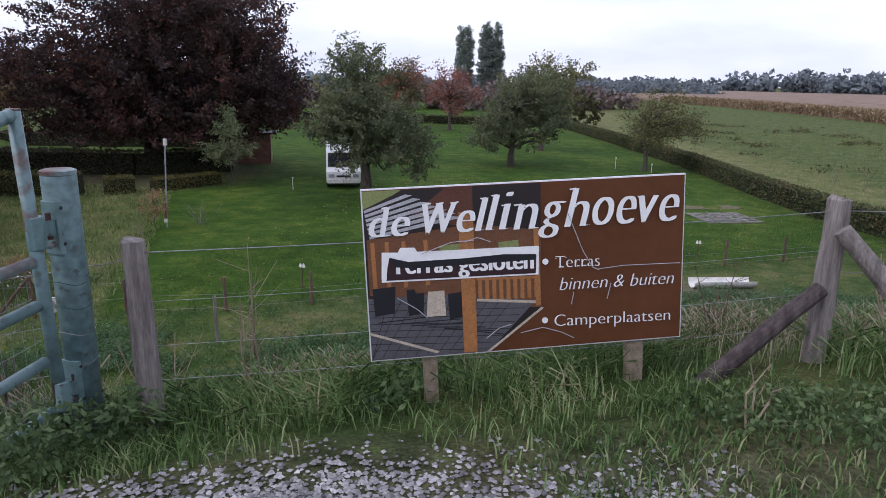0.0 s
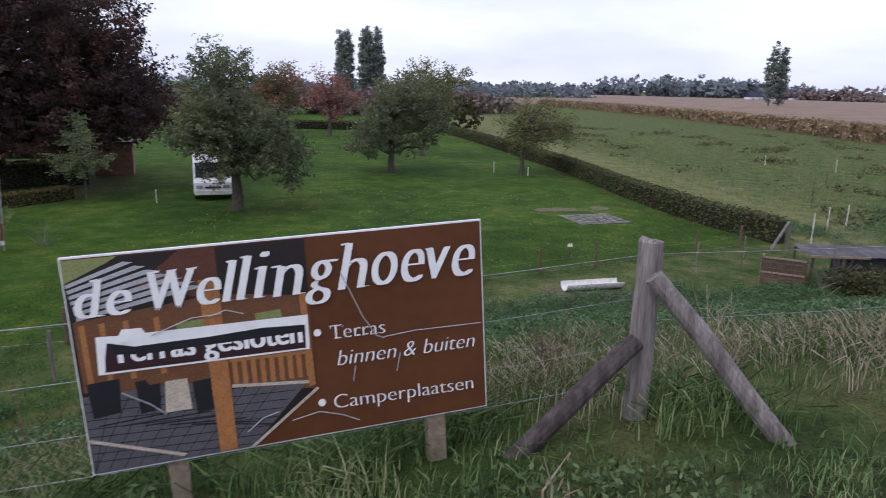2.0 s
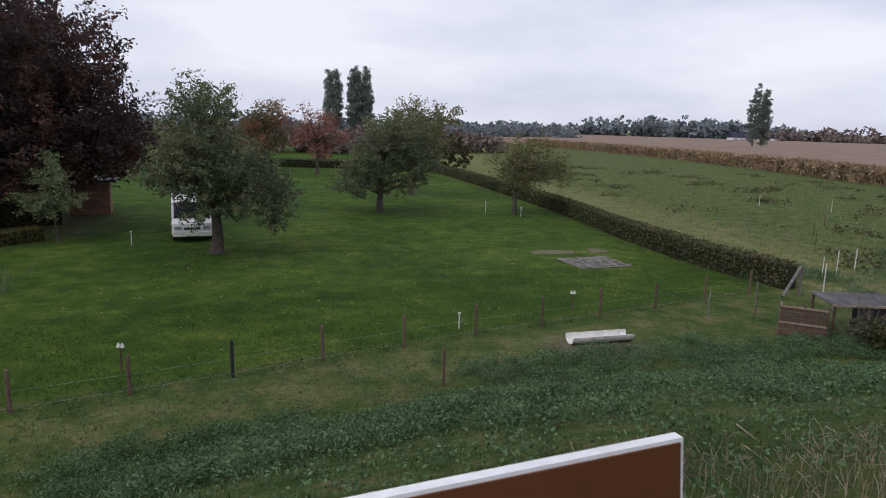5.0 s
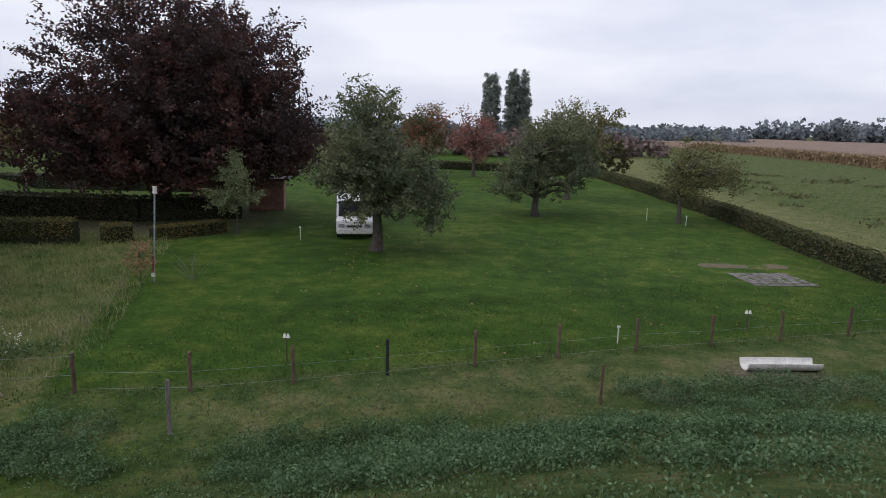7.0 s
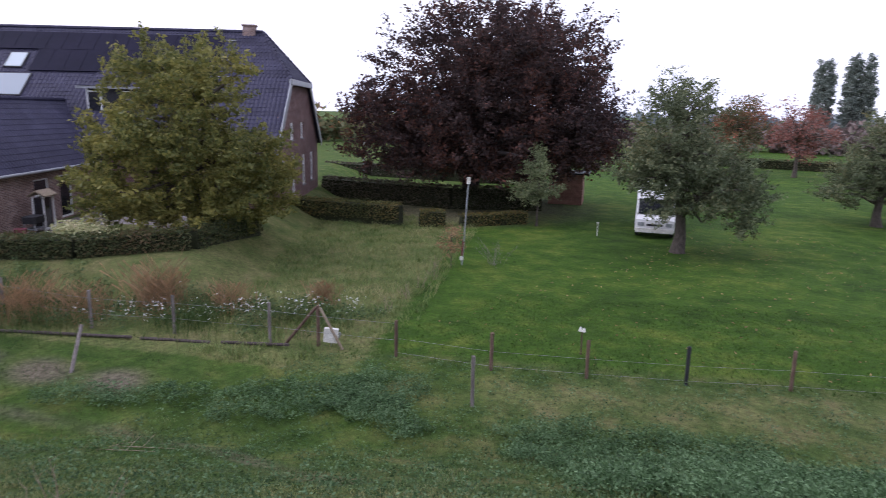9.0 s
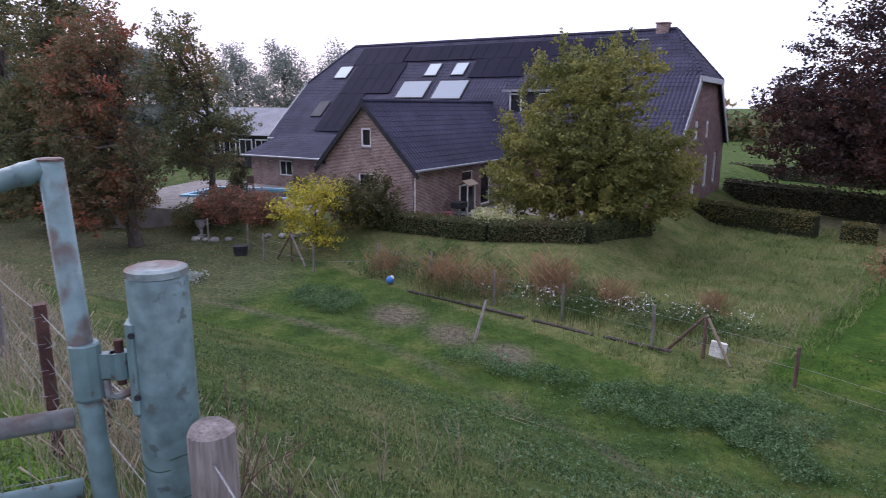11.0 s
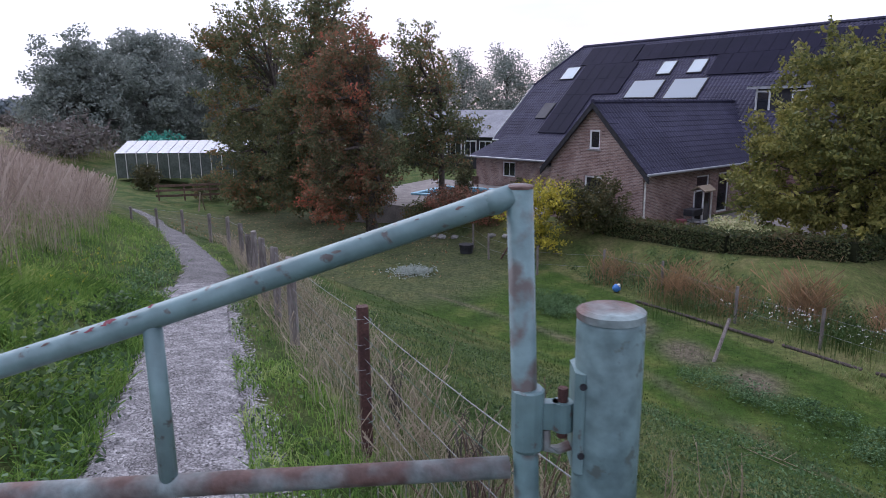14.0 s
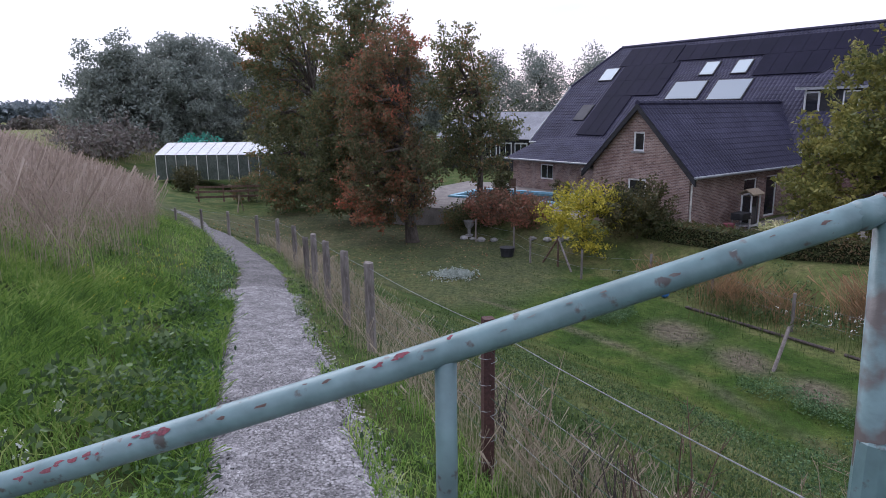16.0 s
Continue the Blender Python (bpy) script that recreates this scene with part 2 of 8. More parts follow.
GRAVEL = gravel_mat()
STONE = mat("gravel_stone", (0.165, 0.157, 0.16), (0.30, 0.287, 0.287), 6, 0.9, 0.3, island=0.5)
OLD_SLAB = mat("worn_slab", (0.12, 0.11, 0.10), (0.21, 0.19, 0.185), 3, 0.95, 0.4, objrand=0.3, spots=((0.06, 0.085, 0.025), 2.4, 0.54))
PAVING = mat("terrace_paving", (0.17, 0.15, 0.14), (0.24, 0.215, 0.20), 1.5, 0.9, 0.3, fine=10)
# Filler box within the hedges; its dark colour stands for shade among inner leaves.
HEDGE_SHADE = mat("hedge_inner_shade", (0.018, 0.022, 0.010), (0.032, 0.036, 0.016), 3, 1.0, 0.5)
HEDGE_LEAF = leaf_mat("hedge_leaf", [(0.034, 0.048, 0.02), (0.056, 0.075, 0.028), (0.085, 0.085, 0.034), (0.12, 0.08, 0.04)], 0.2, gain=1.2)
HEDGE_DARK = leaf_mat("dark_hedge_leaf", [(0.035, 0.034, 0.024), (0.055, 0.05, 0.034), (0.085, 0.068, 0.044)], 0.2)
HEDGE_AUTUMN = leaf_mat("autumn_hedge_leaf", [(0.04, 0.055, 0.018), (0.085, 0.085, 0.025), (0.17, 0.11, 0.035)], 0.15, gain=1.25)
BEECH_LEAF = leaf_mat("copper_beech_leaf", [(0.026, 0.019, 0.020), (0.035, 0.024, 0.023), (0.050, 0.029, 0.025), (0.095, 0.038, 0.026)], 0.32, rough=0.7, patch=0.22, gain=1.5)
APPLE_LEAF = leaf_mat("apple_leaf", [(0.040, 0.052, 0.028), (0.065, 0.08, 0.042), (0.10, 0.112, 0.06), (0.14, 0.135, 0.065)], 0.32)
APPLE_YELLOW = leaf_mat("yellowing_apple_leaf", [(0.05, 0.055, 0.022), (0.085, 0.085, 0.035), (0.13, 0.11, 0.04)], 0.25)
RED_LEAF = leaf_mat("red_autumn_leaf", [(0.11, 0.06, 0.05), (0.18, 0.08, 0.062), (0.25, 0.10, 0.075)], 0.3, gain=1.3)
MIXED_RED = leaf_mat("russet_leaf", [(0.048, 0.06, 0.028), (0.085, 0.075, 0.04), (0.16, 0.075, 0.042), (0.32, 0.085, 0.055)], 0.4, patch=0.33, gain=1.7, each=0.55, drift=(-0.25, 0.5))
RUSSET_GREEN = leaf_mat("green_russet_leaf", [(0.045, 0.056, 0.028), (0.075, 0.088, 0.04), (0.11, 0.108, 0.05), (0.20, 0.095, 0.045)], 0.36, patch=0.3, gain=1.45)
WALNUT_LEAF = leaf_mat("yellow_green_leaf", [(0.045, 0.056, 0.018), (0.085, 0.09, 0.026), (0.13, 0.125, 0.034), (0.19, 0.165, 0.045)], 0.35, gain=1.7)
POPLAR_LEAF = leaf_mat("poplar_leaf", [(0.065, 0.082, 0.072), (0.09, 0.105, 0.088), (0.11, 0.125, 0.105)], 0.3, gain=2.1)
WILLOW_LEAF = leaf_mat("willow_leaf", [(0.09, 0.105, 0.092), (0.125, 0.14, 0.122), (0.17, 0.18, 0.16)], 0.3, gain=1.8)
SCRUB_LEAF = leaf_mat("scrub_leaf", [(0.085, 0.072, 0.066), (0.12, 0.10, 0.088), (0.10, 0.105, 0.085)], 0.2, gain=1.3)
# Air haze is put into the far leaf colours, pale and greyed.
HAZED_LEAF = leaf_mat("hazed_leaf", [(0.10, 0.122, 0.135), (0.12, 0.14, 0.15), (0.13, 0.145, 0.15)], 0.2, patch=0.03, gain=1.6)
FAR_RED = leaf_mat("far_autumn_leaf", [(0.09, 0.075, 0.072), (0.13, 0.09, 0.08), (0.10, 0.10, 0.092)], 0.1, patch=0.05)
VINE_YELLOW = leaf_mat("yellow_vine_leaf", [(0.10, 0.11, 0.02), (0.26, 0.23, 0.03), (0.46, 0.38, 0.05)], 0.3, patch=1.5, gain=1.6)
SHRUB_RED = leaf_mat("red_shrub_leaf", [(0.06, 0.06, 0.035), (0.14, 0.075, 0.05), (0.26, 0.10, 0.07)], 0.3, patch=0.9, gain=1.8)
SHRUB_DARK = leaf_mat("dark_shrub_leaf", [(0.022, 0.028, 0.012), (0.045, 0.045, 0.018), (0.075, 0.058, 0.022)], 0.2)
NETTLE_LEAF = leaf_mat("nettle_leaf", [(0.016, 0.032, 0.012), (0.042, 0.078, 0.032), (0.09, 0.14, 0.068)], 0.25, patch=1.6, gain=1.8)
WEED_LEAF = leaf_mat("weed_leaf", [(0.022, 0.042, 0.015), (0.055, 0.09, 0.033), (0.12, 0.165, 0.07)], 0.25, patch=2.0, gain=1.3)
GRASS_LUSH = leaf_mat("lush_grass", [(0.016, 0.034, 0.010), (0.05, 0.092, 0.026), (0.10, 0.155, 0.05), (0.24, 0.23, 0.13)], 0.25, patch=1.4, gain=1.5)
GRASS_BANK = leaf_mat("bank_grass_blade", [(0.018, 0.040, 0.008), (0.06, 0.115, 0.022), (0.13, 0.20, 0.042), (0.28, 0.29, 0.12)], 0.28, patch=1.1, gain=1.85, each=0.55, drift=(-0.12, 0.5))
GRASS_ROUGH = leaf_mat("rough_grass", [(0.028, 0.056, 0.011), (0.05, 0.085, 0.019), (0.085, 0.105, 0.033), (0.16, 0.14, 0.07)], 0.25, patch=0.55, gain=1.2, each=0.45, drift=(-0.2, 0.7))
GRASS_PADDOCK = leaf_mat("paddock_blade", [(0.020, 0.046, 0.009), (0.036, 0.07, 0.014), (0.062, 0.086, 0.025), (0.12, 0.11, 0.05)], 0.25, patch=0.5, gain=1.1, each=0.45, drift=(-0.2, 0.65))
GRASS_DRY = leaf_mat("dry_grass", [(0.13, 0.105, 0.075), (0.22, 0.18, 0.135), (0.32, 0.27, 0.205)], 0.25, patch=1.0)
REED = leaf_mat("dry_reed", [(0.14, 0.105, 0.085), (0.22, 0.17, 0.14), (0.31, 0.25, 0.215)], 0.25, patch=0.7)
CORN = leaf_mat("ripe_corn", [(0.075, 0.05, 0.028), (0.17, 0.12, 0.07), (0.28, 0.21, 0.13)], 0.15, patch=0.5)
YOUNG_LEAF = leaf_mat("young_tree_leaf", [(0.07, 0.09, 0.045), (0.12, 0.14, 0.07), (0.18, 0.19, 0.10)], 0.35)
GRASS_MEADOW = leaf_mat("meadow_grass_blade", [(0.036, 0.06, 0.017), (0.07, 0.10, 0.03), (0.11, 0.125, 0.045), (0.17, 0.155, 0.075)], 0.3, patch=0.5, gain=2.0, each=0.5, drift=(-0.15, 0.6))
GRASS_LAWN = leaf_mat("lawn_blade", [(0.023, 0.05, 0.007), (0.042, 0.086, 0.012), (0.088, 0.13, 0.022)], 0.25, patch=0.4, gain=1.25, each=0.5, drift=(-0.15, 0.6))
HYDRANGEA = leaf_mat("hydrangea_head", [(0.16, 0.19, 0.08), (0.30, 0.30, 0.16), (0.42, 0.36, 0.24)], 0.2, patch=3.0)
CORN_TOP = mat("corn_tassels", (0.17, 0.118, 0.085), (0.235, 0.165, 0.12), 0.15, 0.95, 0.8, fine=40)
FLOWER_WHITE = leaf_mat("white_flower", [(0.55, 0.55, 0.52), (0.7, 0.7, 0.66)], 0.2)
RUST_WEED = leaf_mat("rust_weed", [(0.11, 0.075, 0.045), (0.18, 0.11, 0.06), (0.27, 0.17, 0.09)], 0.3, gain=1.7)
SILVER = leaf_mat("silver_leaf", [(0.22, 0.25, 0.22), (0.36, 0.39, 0.36)], 0.2, gain=1.3)
SIGN_BROWN = mat("sign_brown", (0.098, 0.035, 0.013), (0.115, 0.042, 0.017), 2, 0.5, 0.02, spec=0.2, vary=0.08)
LETTER = mat("letter_white", (0.82, 0.81, 0.80), (0.77, 0.76, 0.75), 4, 0.4, 0.0, vary=0.04)


# ---- mesh helpers ----
class Geo:
    """Collects vertices and faces, and links them as one mesh."""

    def __init__(self):
        self.v, self.f = [], []

    def add(self, verts, faces):
        o = len(self.v)
        self.v += [tuple(p) for p in verts]
        self.f += [tuple(i + o for i in q) for q in faces]
        return self

    def box(self, c, s, m=None, b=0.0):
        """A box about c; b cuts its upright edges."""
        hx, hy, hz = s[0] / 2, s[1] / 2, s[2] / 2
        if b:
            ring = [(-hx + b, -hy), (hx - b, -hy), (hx, -hy + b), (hx, hy - b), (hx - b, hy), (-hx + b, hy), (-hx, hy - b), (-hx, -hy + b)]
        else:
            ring = [(-hx, -hy), (hx, -hy), (hx, hy), (-hx, hy)]
        k = len(ring)
        pts = [Vector((x, y, z)) for z in (-hz, hz) for x, y in ring]
        pts = [(m @ p if m else p) + Vector(c) for p in pts]
        return self.add(pts, [tuple(range(k - 1, -1, -1)), tuple(range(k, 2 * k))] + [(i, (i + 1) % k, k + (i + 1) % k, k + i) for i in range(k)])

    def tube(self, pts, radii, n=8, caps=True):
        pts = [Vector(p) for p in pts]
        if isinstance(radii, (int, float)):
            radii = [radii] * len(pts)
        out = []
        for i, p in enumerate(pts):
            d = (pts[min(i + 1, len(pts) - 1)] - pts[max(i - 1, 0)]).normalized()
            a = d.cross(Vector((0.31, 0.95, 0.05)) if abs(d.y) < 0.9 else Vector((1, 0, 0))).normalized()
            b = d.cross(a)
            out += [p + (a * math.cos(2 * math.pi * k / n) + b * math.sin(2 * math.pi * k / n)) * radii[i] for k in range(n)]
        f = [(i * n + k, i * n + (k + 1) % n, (i + 1) * n + (k + 1) % n, (i + 1) * n + k) for i in range(len(pts) - 1) for k in range(n)]
        if caps:
            f += [tuple(range(n - 1, -1, -1)), tuple((len(pts) - 1) * n + k for k in range(n))]
        return self.add(out, f)

    def poly(self, pts, thick, axis):
        """A flat outline given thickness along axis."""
        a = Vector(axis) * thick
        k = len(pts)
        p = [Vector(q) for q in pts]
        return self.add(p + [q + a for q in p], [tuple(range(k)), tuple(range(2 * k - 1, k - 1, -1))] + [(i, k + i, k + (i + 1) % k, (i + 1) % k) for i in range(k)])

    def mesh(self, name):
        me = bpy.data.meshes.new(name)
        me.from_pydata(self.v, [], self.f)
        return me


def finish(me, material, smooth=False):
    me.materials.append(material)
    if smooth:
        me.polygons.foreach_set("use_smooth", np.ones(len(me.polygons), dtype=bool))
    me.update()
    return me


def part(name, geo, material, parent=None, label="", smooth=False):
    me = geo.mesh(name) if isinstance(geo, Geo) else geo
    bm = bmesh.new()
    bm.from_mesh(me)
    if len(bm.verts) < 20000:
        bmesh.ops.remove_doubles(bm, verts=bm.verts, dist=1e-4)
    bmesh.ops.recalc_face_normals(bm, faces=bm.faces)
    bm.to_mesh(me)
    bm.free()
    ob = new(name, finish(me, material, smooth))
    ob.parent = parent
    return tagged(ob, label)


def raw(name, V, F, material, parent=None, smooth=False):
    """A large mesh from arrays of points and quads (or triangles)."""
    me = bpy.data.meshes.new(name)
    V, F = np.asarray(V, dtype=np.float32), np.asarray(F, dtype=np.int32)
    k = F.shape[1]
    me.vertices.add(len(V))
    me.vertices.foreach_set("co", V.ravel())
    me.loops.add(F.size)
    me.loops.foreach_set("vertex_index", F.ravel())
    me.polygons.add(len(F))
    me.polygons.foreach_set("loop_start", np.arange(0, F.size, k, dtype=np.int32))
    me.update(calc_edges=True)
    me.validate()
    ob = new(name, finish(me, material, smooth))
    ob.parent = parent
    return ob


def thing(name, label, category, x=0.0, y=0.0, z=0.0, rz=0.0, group="", kind=""):
    ob = new(name)
    ob.empty_display_size = 0.2
    ob.matrix_world = pose(x, y, z, 0, 0, rz)
    return tagged(ob, label, category, group, kind)


def leaves(rng, centres, per, spread, size, squash=0.8, droop=0.0, out=None):
    """Small rhombic leaves scattered round the given centres, or in sprays along the directions out: points and quads."""
    c = np.repeat(np.asarray(centres), per, axis=0)
    k = len(c)
    if out is not None:
        c = c + np.repeat(out, per, axis=0) * (rng.uniform(-0.6, 1.0, (k, 1)) * spread * 2.6)
        spread = spread * 0.55
    c = c + np.clip(rng.normal(0, 1, (k, 3)), -1.7, 1.7) * np.array([spread, spread, spread * squash])
    a = rng.normal(0, 1, (k, 3))
    a[:, 2] -= droop
    a /= np.linalg.norm(a, axis=1)[:, None]
    b = np.cross(a, rng.normal(0, 1, (k, 3)))
    b /= np.linalg.norm(b, axis=1)[:, None]
    s = size * rng.uniform(0.6, 1.4, (k, 1))
    V = np.stack([c - a * s, c + b * s * 0.5, c + a * s, c - b * s * 0.5], axis=1).reshape(-1, 3)
    return V, np.arange(4 * k).reshape(-1, 4)


def blades(rng, xy, z, length, width, lean=0.35):
    """Grass blades, each of one quad and a tip, bent over: points and quads."""
    k = len(xy)
    az, h = rng.uniform(0, 2 * np.pi, k), length * rng.uniform(0.5, 1.25, k)
    d = np.stack([np.cos(az), np.sin(az)], 1)
    p = np.stack([-d[:, 1], d[:, 0]], 1) * (width * rng.uniform(0.6, 1.3, (k, 1)))
    t = lean * rng.uniform(0.2, 1.6, (k, 1)) * h[:, None]
    base = np.concatenate([xy, z[:, None]], 1)

    def at(off, up):
        return base + np.concatenate([off, up[:, None]], 1)

    V = np.stack([at(-p, h * -0.05), at(p, h * -0.05), at(p * 0.8 + d * t * 0.3, h * 0.6), at(-p * 0.8 + d * t * 0.3, h * 0.6), at(d * t, h), at(d * t * 1.05 + p * 0.1, h * 0.98)], 1).reshape(-1, 3)
    i = np.arange(k)[:, None] * 6
    return V, np.concatenate([i + np.array([[0, 1, 2, 3]]), i + np.array([[3, 2, 5, 4]])], 0)


# ---- the lie of the land ----
FIELD, TERRACE = -5.7, -4.5
HX, HY, HA = -36.475, 32.22, 0.73          # the farmhouse: foot of its east gable, and its turn
HU, HN = (math.cos(HA), math.sin(HA)), (math.sin(HA), -math.cos(HA))


def fence_y(x):
    return np.interp(x, [-60, -35, -18.4, -1.5, 2.1, 16], [-30, -15.2, -3.75, 3.55, 4.75, 8.2])


def path_y(x):
    return np.interp(x, [-60, -34, -23.8, -13.8, -7.6, -3.8, -2, 0, 4], [-34, -13.6, -7.9, -2.6, -0.2, 1.3, 1.95, 2.5, 3.0])


def crest_z(x):
    return np.interp(x, [-70, -45, -30, -18.7, -7.8, -1.6, -0.3, 2.2, 8], [-4.85, -4.75, -3.85, -2.6, -1.4, -0.6, -0.43, -0.20, -0.15])


def bumps(x, y, k):
    return np.sin(x * k + 1.3 * np.sin(y * k * 0.7)) * np.cos(y * k * 0.83 + 0.9 * np.sin(x * k * 0.6 + 2))


def ground_z(x, y):
    x, y = np.asarray(x, dtype=float), np.asarray(y, dtype=float)
    s = (y - fence_y(x)) * 0.94
    zc = crest_z(x)
    # slope down to the field
    run = np.clip((zc - FIELD) * 2.75, 6, 15.5)
    q = np.clip(s / run, 0, 1)
    down = zc + (FIELD - zc) * (0.82 * q + 0.18 * q * q * (3 - 2 * q))
    # the crest, the path's ramp and the bank above it
    road = np.interp(x, [-70, -45, -30, -18.7, -13.6, -7.6, -3.8, -1.5, -0.3], [-4.75, -4.65, -3.75, -2.55, -1.95, -1.25, -0.78, -0.35, -0.15])
    edge = np.clip(-s / 1.1, 0, 1)
    flat = zc + (road - zc) * edge * edge * (3 - 2 * edge)
    up = np.clip((path_y(x) - 0.75 - y), 0, 40) * 0.30
    top = np.clip(0.1 + (x + 12) * 0.02, -1.15, 0.15)
    flat = np.where(x < -0.3, np.maximum(flat, np.minimum(flat + up, top)), flat)
    river = np.clip((-y - 22 + 0.3 * x) / 25, 0, 1)
    flat = flat - river * 3.0 * (flat > -3)
    z = np.where(s > 0, down, flat)
    # the raised yard round the farmhouse
    al, fr = (x - HX) * HU[0] + (y - HY) * HU[1], (x - HX) * HN[0] + (y - HY) * HN[1]
    dx, dy = np.maximum(np.maximum(al + 1.2, -55 - al), 0), np.maximum(np.maximum(fr - 20.6, -30 - fr), 0)
    f = np.clip(1 - np.hypot(dx, dy) / 3.2, 0, 1)
    f = f * f * (3 - 2 * f)
    z = np.where(s > 4, np.maximum(z, z + (TERRACE - z) * f), z)
    near = np.exp(-np.hypot(x, y) / 60)
    return z + near * (0.05 * bumps(x, y, 0.9) + 0.02 * bumps(x, y, 3.1)) * np.where(s > 1, 1, 0.35)


def gz(x, y):
    return float(ground_z(x, y))


def spaced(lo, hi, fine_lo, fine_hi, step, grow):
    """Grid lines, close between fine_lo and fine_hi and ever wider beyond."""
    mid = list(np.arange(fine_lo, fine_hi, step))
    a, b, d = [], [], step
    x = fine_hi
    while x < hi:
        b.append(x)
        d *= grow
        x += d
    d, x = step, fine_lo - step
    while x > lo:
        a.append(x)
        d *= grow
        x -= d
    return np.array([lo] + a[::-1] + mid + b + [hi])


gx, gy = spaced(-4000, 4000, -26, 20, 0.3, 1.07), spaced(-2500, 4500, -8, 32, 0.3, 1.07)
GXX, GYY = np.meshgrid(gx, gy, indexing="xy")
GZZ = ground_z(GXX, GYY)
ny_, nx_ = GXX.shape
idx = np.arange(nx_ * ny_).reshape(ny_, nx_)
quads = np.stack([idx[:-1, :-1], idx[:-1, 1:], idx[1:, 1:], idx[1:, :-1]], -1).reshape(-1, 4)


def ground_material():
    m = bpy.data.materials.new("grassland")
    m.use_nodes = True
    n, l = m.node_tree.nodes, m.node_tree.links
    b = n["Principled BSDF"]
    b.inputs["Roughness"].default_value = 0.95
    b.inputs["Specular IOR Level"].default_value = 0.1
    at = n.new("ShaderNodeAttribute")
    at.attribute_name = "cover"
    sp = n.new("ShaderNodeSeparateColor")
    l.new(at.outputs["Color"], sp.inputs[0])
    co = n.new("ShaderNodeTexCoord")

    def tex(sc, d=5, rough=0.6):
        t = n.new("ShaderNodeTexNoise")
        t.inputs["Scale"].default_value, t.inputs["Detail"].default_value, t.inputs["Roughness"].default_value = sc, d, rough
        l.new(co.outputs["Object"], t.inputs[0])
        return t.outputs["Fac"]

    def ramp(sock, *cols):
        r = n.new("ShaderNodeValToRGB")
        e = r.color_ramp.elements
        while len(e) < len(cols):
            e.new(0.5)
        for i, (p, c) in enumerate(cols):
            e[i].position, e[i].color = p, (*c, 1)
        l.new(sock, r.inputs[0])
        return r.outputs[0]

    def mix(f, a, c, blend="MIX"):
        x = n.new("ShaderNodeMix")
        x.data_type, x.blend_type = "RGBA", blend
        for s, v in ((0, f), (6, a), (7, c)):
            if isinstance(v, float):
                x.inputs[s].default_value = v
            else:
                l.new(v, x.inputs[s])
        return x.outputs[2]

    wide, mid, grain, tiny = tex(0.16), tex(0.9), tex(6), tex(38, 6, 0.75)
    blend = n.new("ShaderNodeMath")
    blend.operation = "MULTIPLY_ADD"
    l.new(mid, blend.inputs[0])
    blend.inputs[1].default_value = 0.55
    half = n.new("ShaderNodeMath")
    half.operation = "MULTIPLY"
    l.new(wide, half.inputs[0])
    half.inputs[1].default_value = 0.45
    l.new(half.outputs[0], blend.inputs[2])
    lawn = ramp(blend.outputs[0], (0.37, (0.022, 0.047, 0.007)), (0.5, (0.037, 0.077, 0.010)), (0.63, (0.078, 0.108, 0.018)))
    rough = ramp(mid, (0.30, (0.026, 0.050, 0.012)), (0.46, (0.05, 0.078, 0.02)), (0.58, (0.082, 0.095, 0.032)), (0.74, (0.125, 0.112, 0.052)))
    bare = ramp(grain, (0.3, (0.075, 0.06, 0.046)), (0.6, (0.14, 0.115, 0.088)), (0.75, (0.085, 0.095, 0.04)))
    dry = ramp(mid, (0.3, (0.08, 0.11, 0.032)), (0.55, (0.15, 0.145, 0.06)), (0.75, (0.20, 0.172, 0.088)))
    c = mix(sp.outputs[0], rough, lawn)
    c = mix(sp.outputs[2], c, dry)
    c = mix(sp.outputs[1], c, bare)
    v = n.new("ShaderNodeMapRange")
    for i, x in enumerate((0.3, 0.7, 0.38, 1.75)):
        v.inputs[i + 1].default_value = x
    l.new(tiny, v.inputs[0])
    c = mix(1.0, c, v.outputs[0], "MULTIPLY")
    v2 = n.new("ShaderNodeMapRange")
    for i, x in enumerate((0.3, 0.7, 0.7, 1.32)):
        v2.inputs[i + 1].default_value = x
    l.new(grain, v2.inputs[0])
    c = mix(1.0, c, v2.outputs[0], "MULTIPLY")
    l.new(c, b.inputs["Base Color"])
    bp = n.new("ShaderNodeBump")
    bp.inputs["Strength"].default_value, bp.inputs["Distance"].default_value = 0.8, 0.05
    l.new(tiny, bp.inputs["Height"])
    l.new(bp.outputs[0], b.inputs["Normal"])
    return m


HEDGE_LINE = [(16.4, 33.6), (14.2, 38.2), (12.1, 46), (9.6, 60), (3.5, 83.5), (-3.4, 107)]
hedge_xs = np.array([p[0] for p in HEDGE_LINE])[::-1]
hedge_ys = np.array([p[1] for p in HEDGE_LINE])[::-1]


def hedge_x(y):
    return np.interp(y, hedge_ys[::-1], hedge_xs[::-1])


def field_fence_y(x):
    """The low wire fence along the foot of the slope."""
    return 23.95 + 0.615 * x


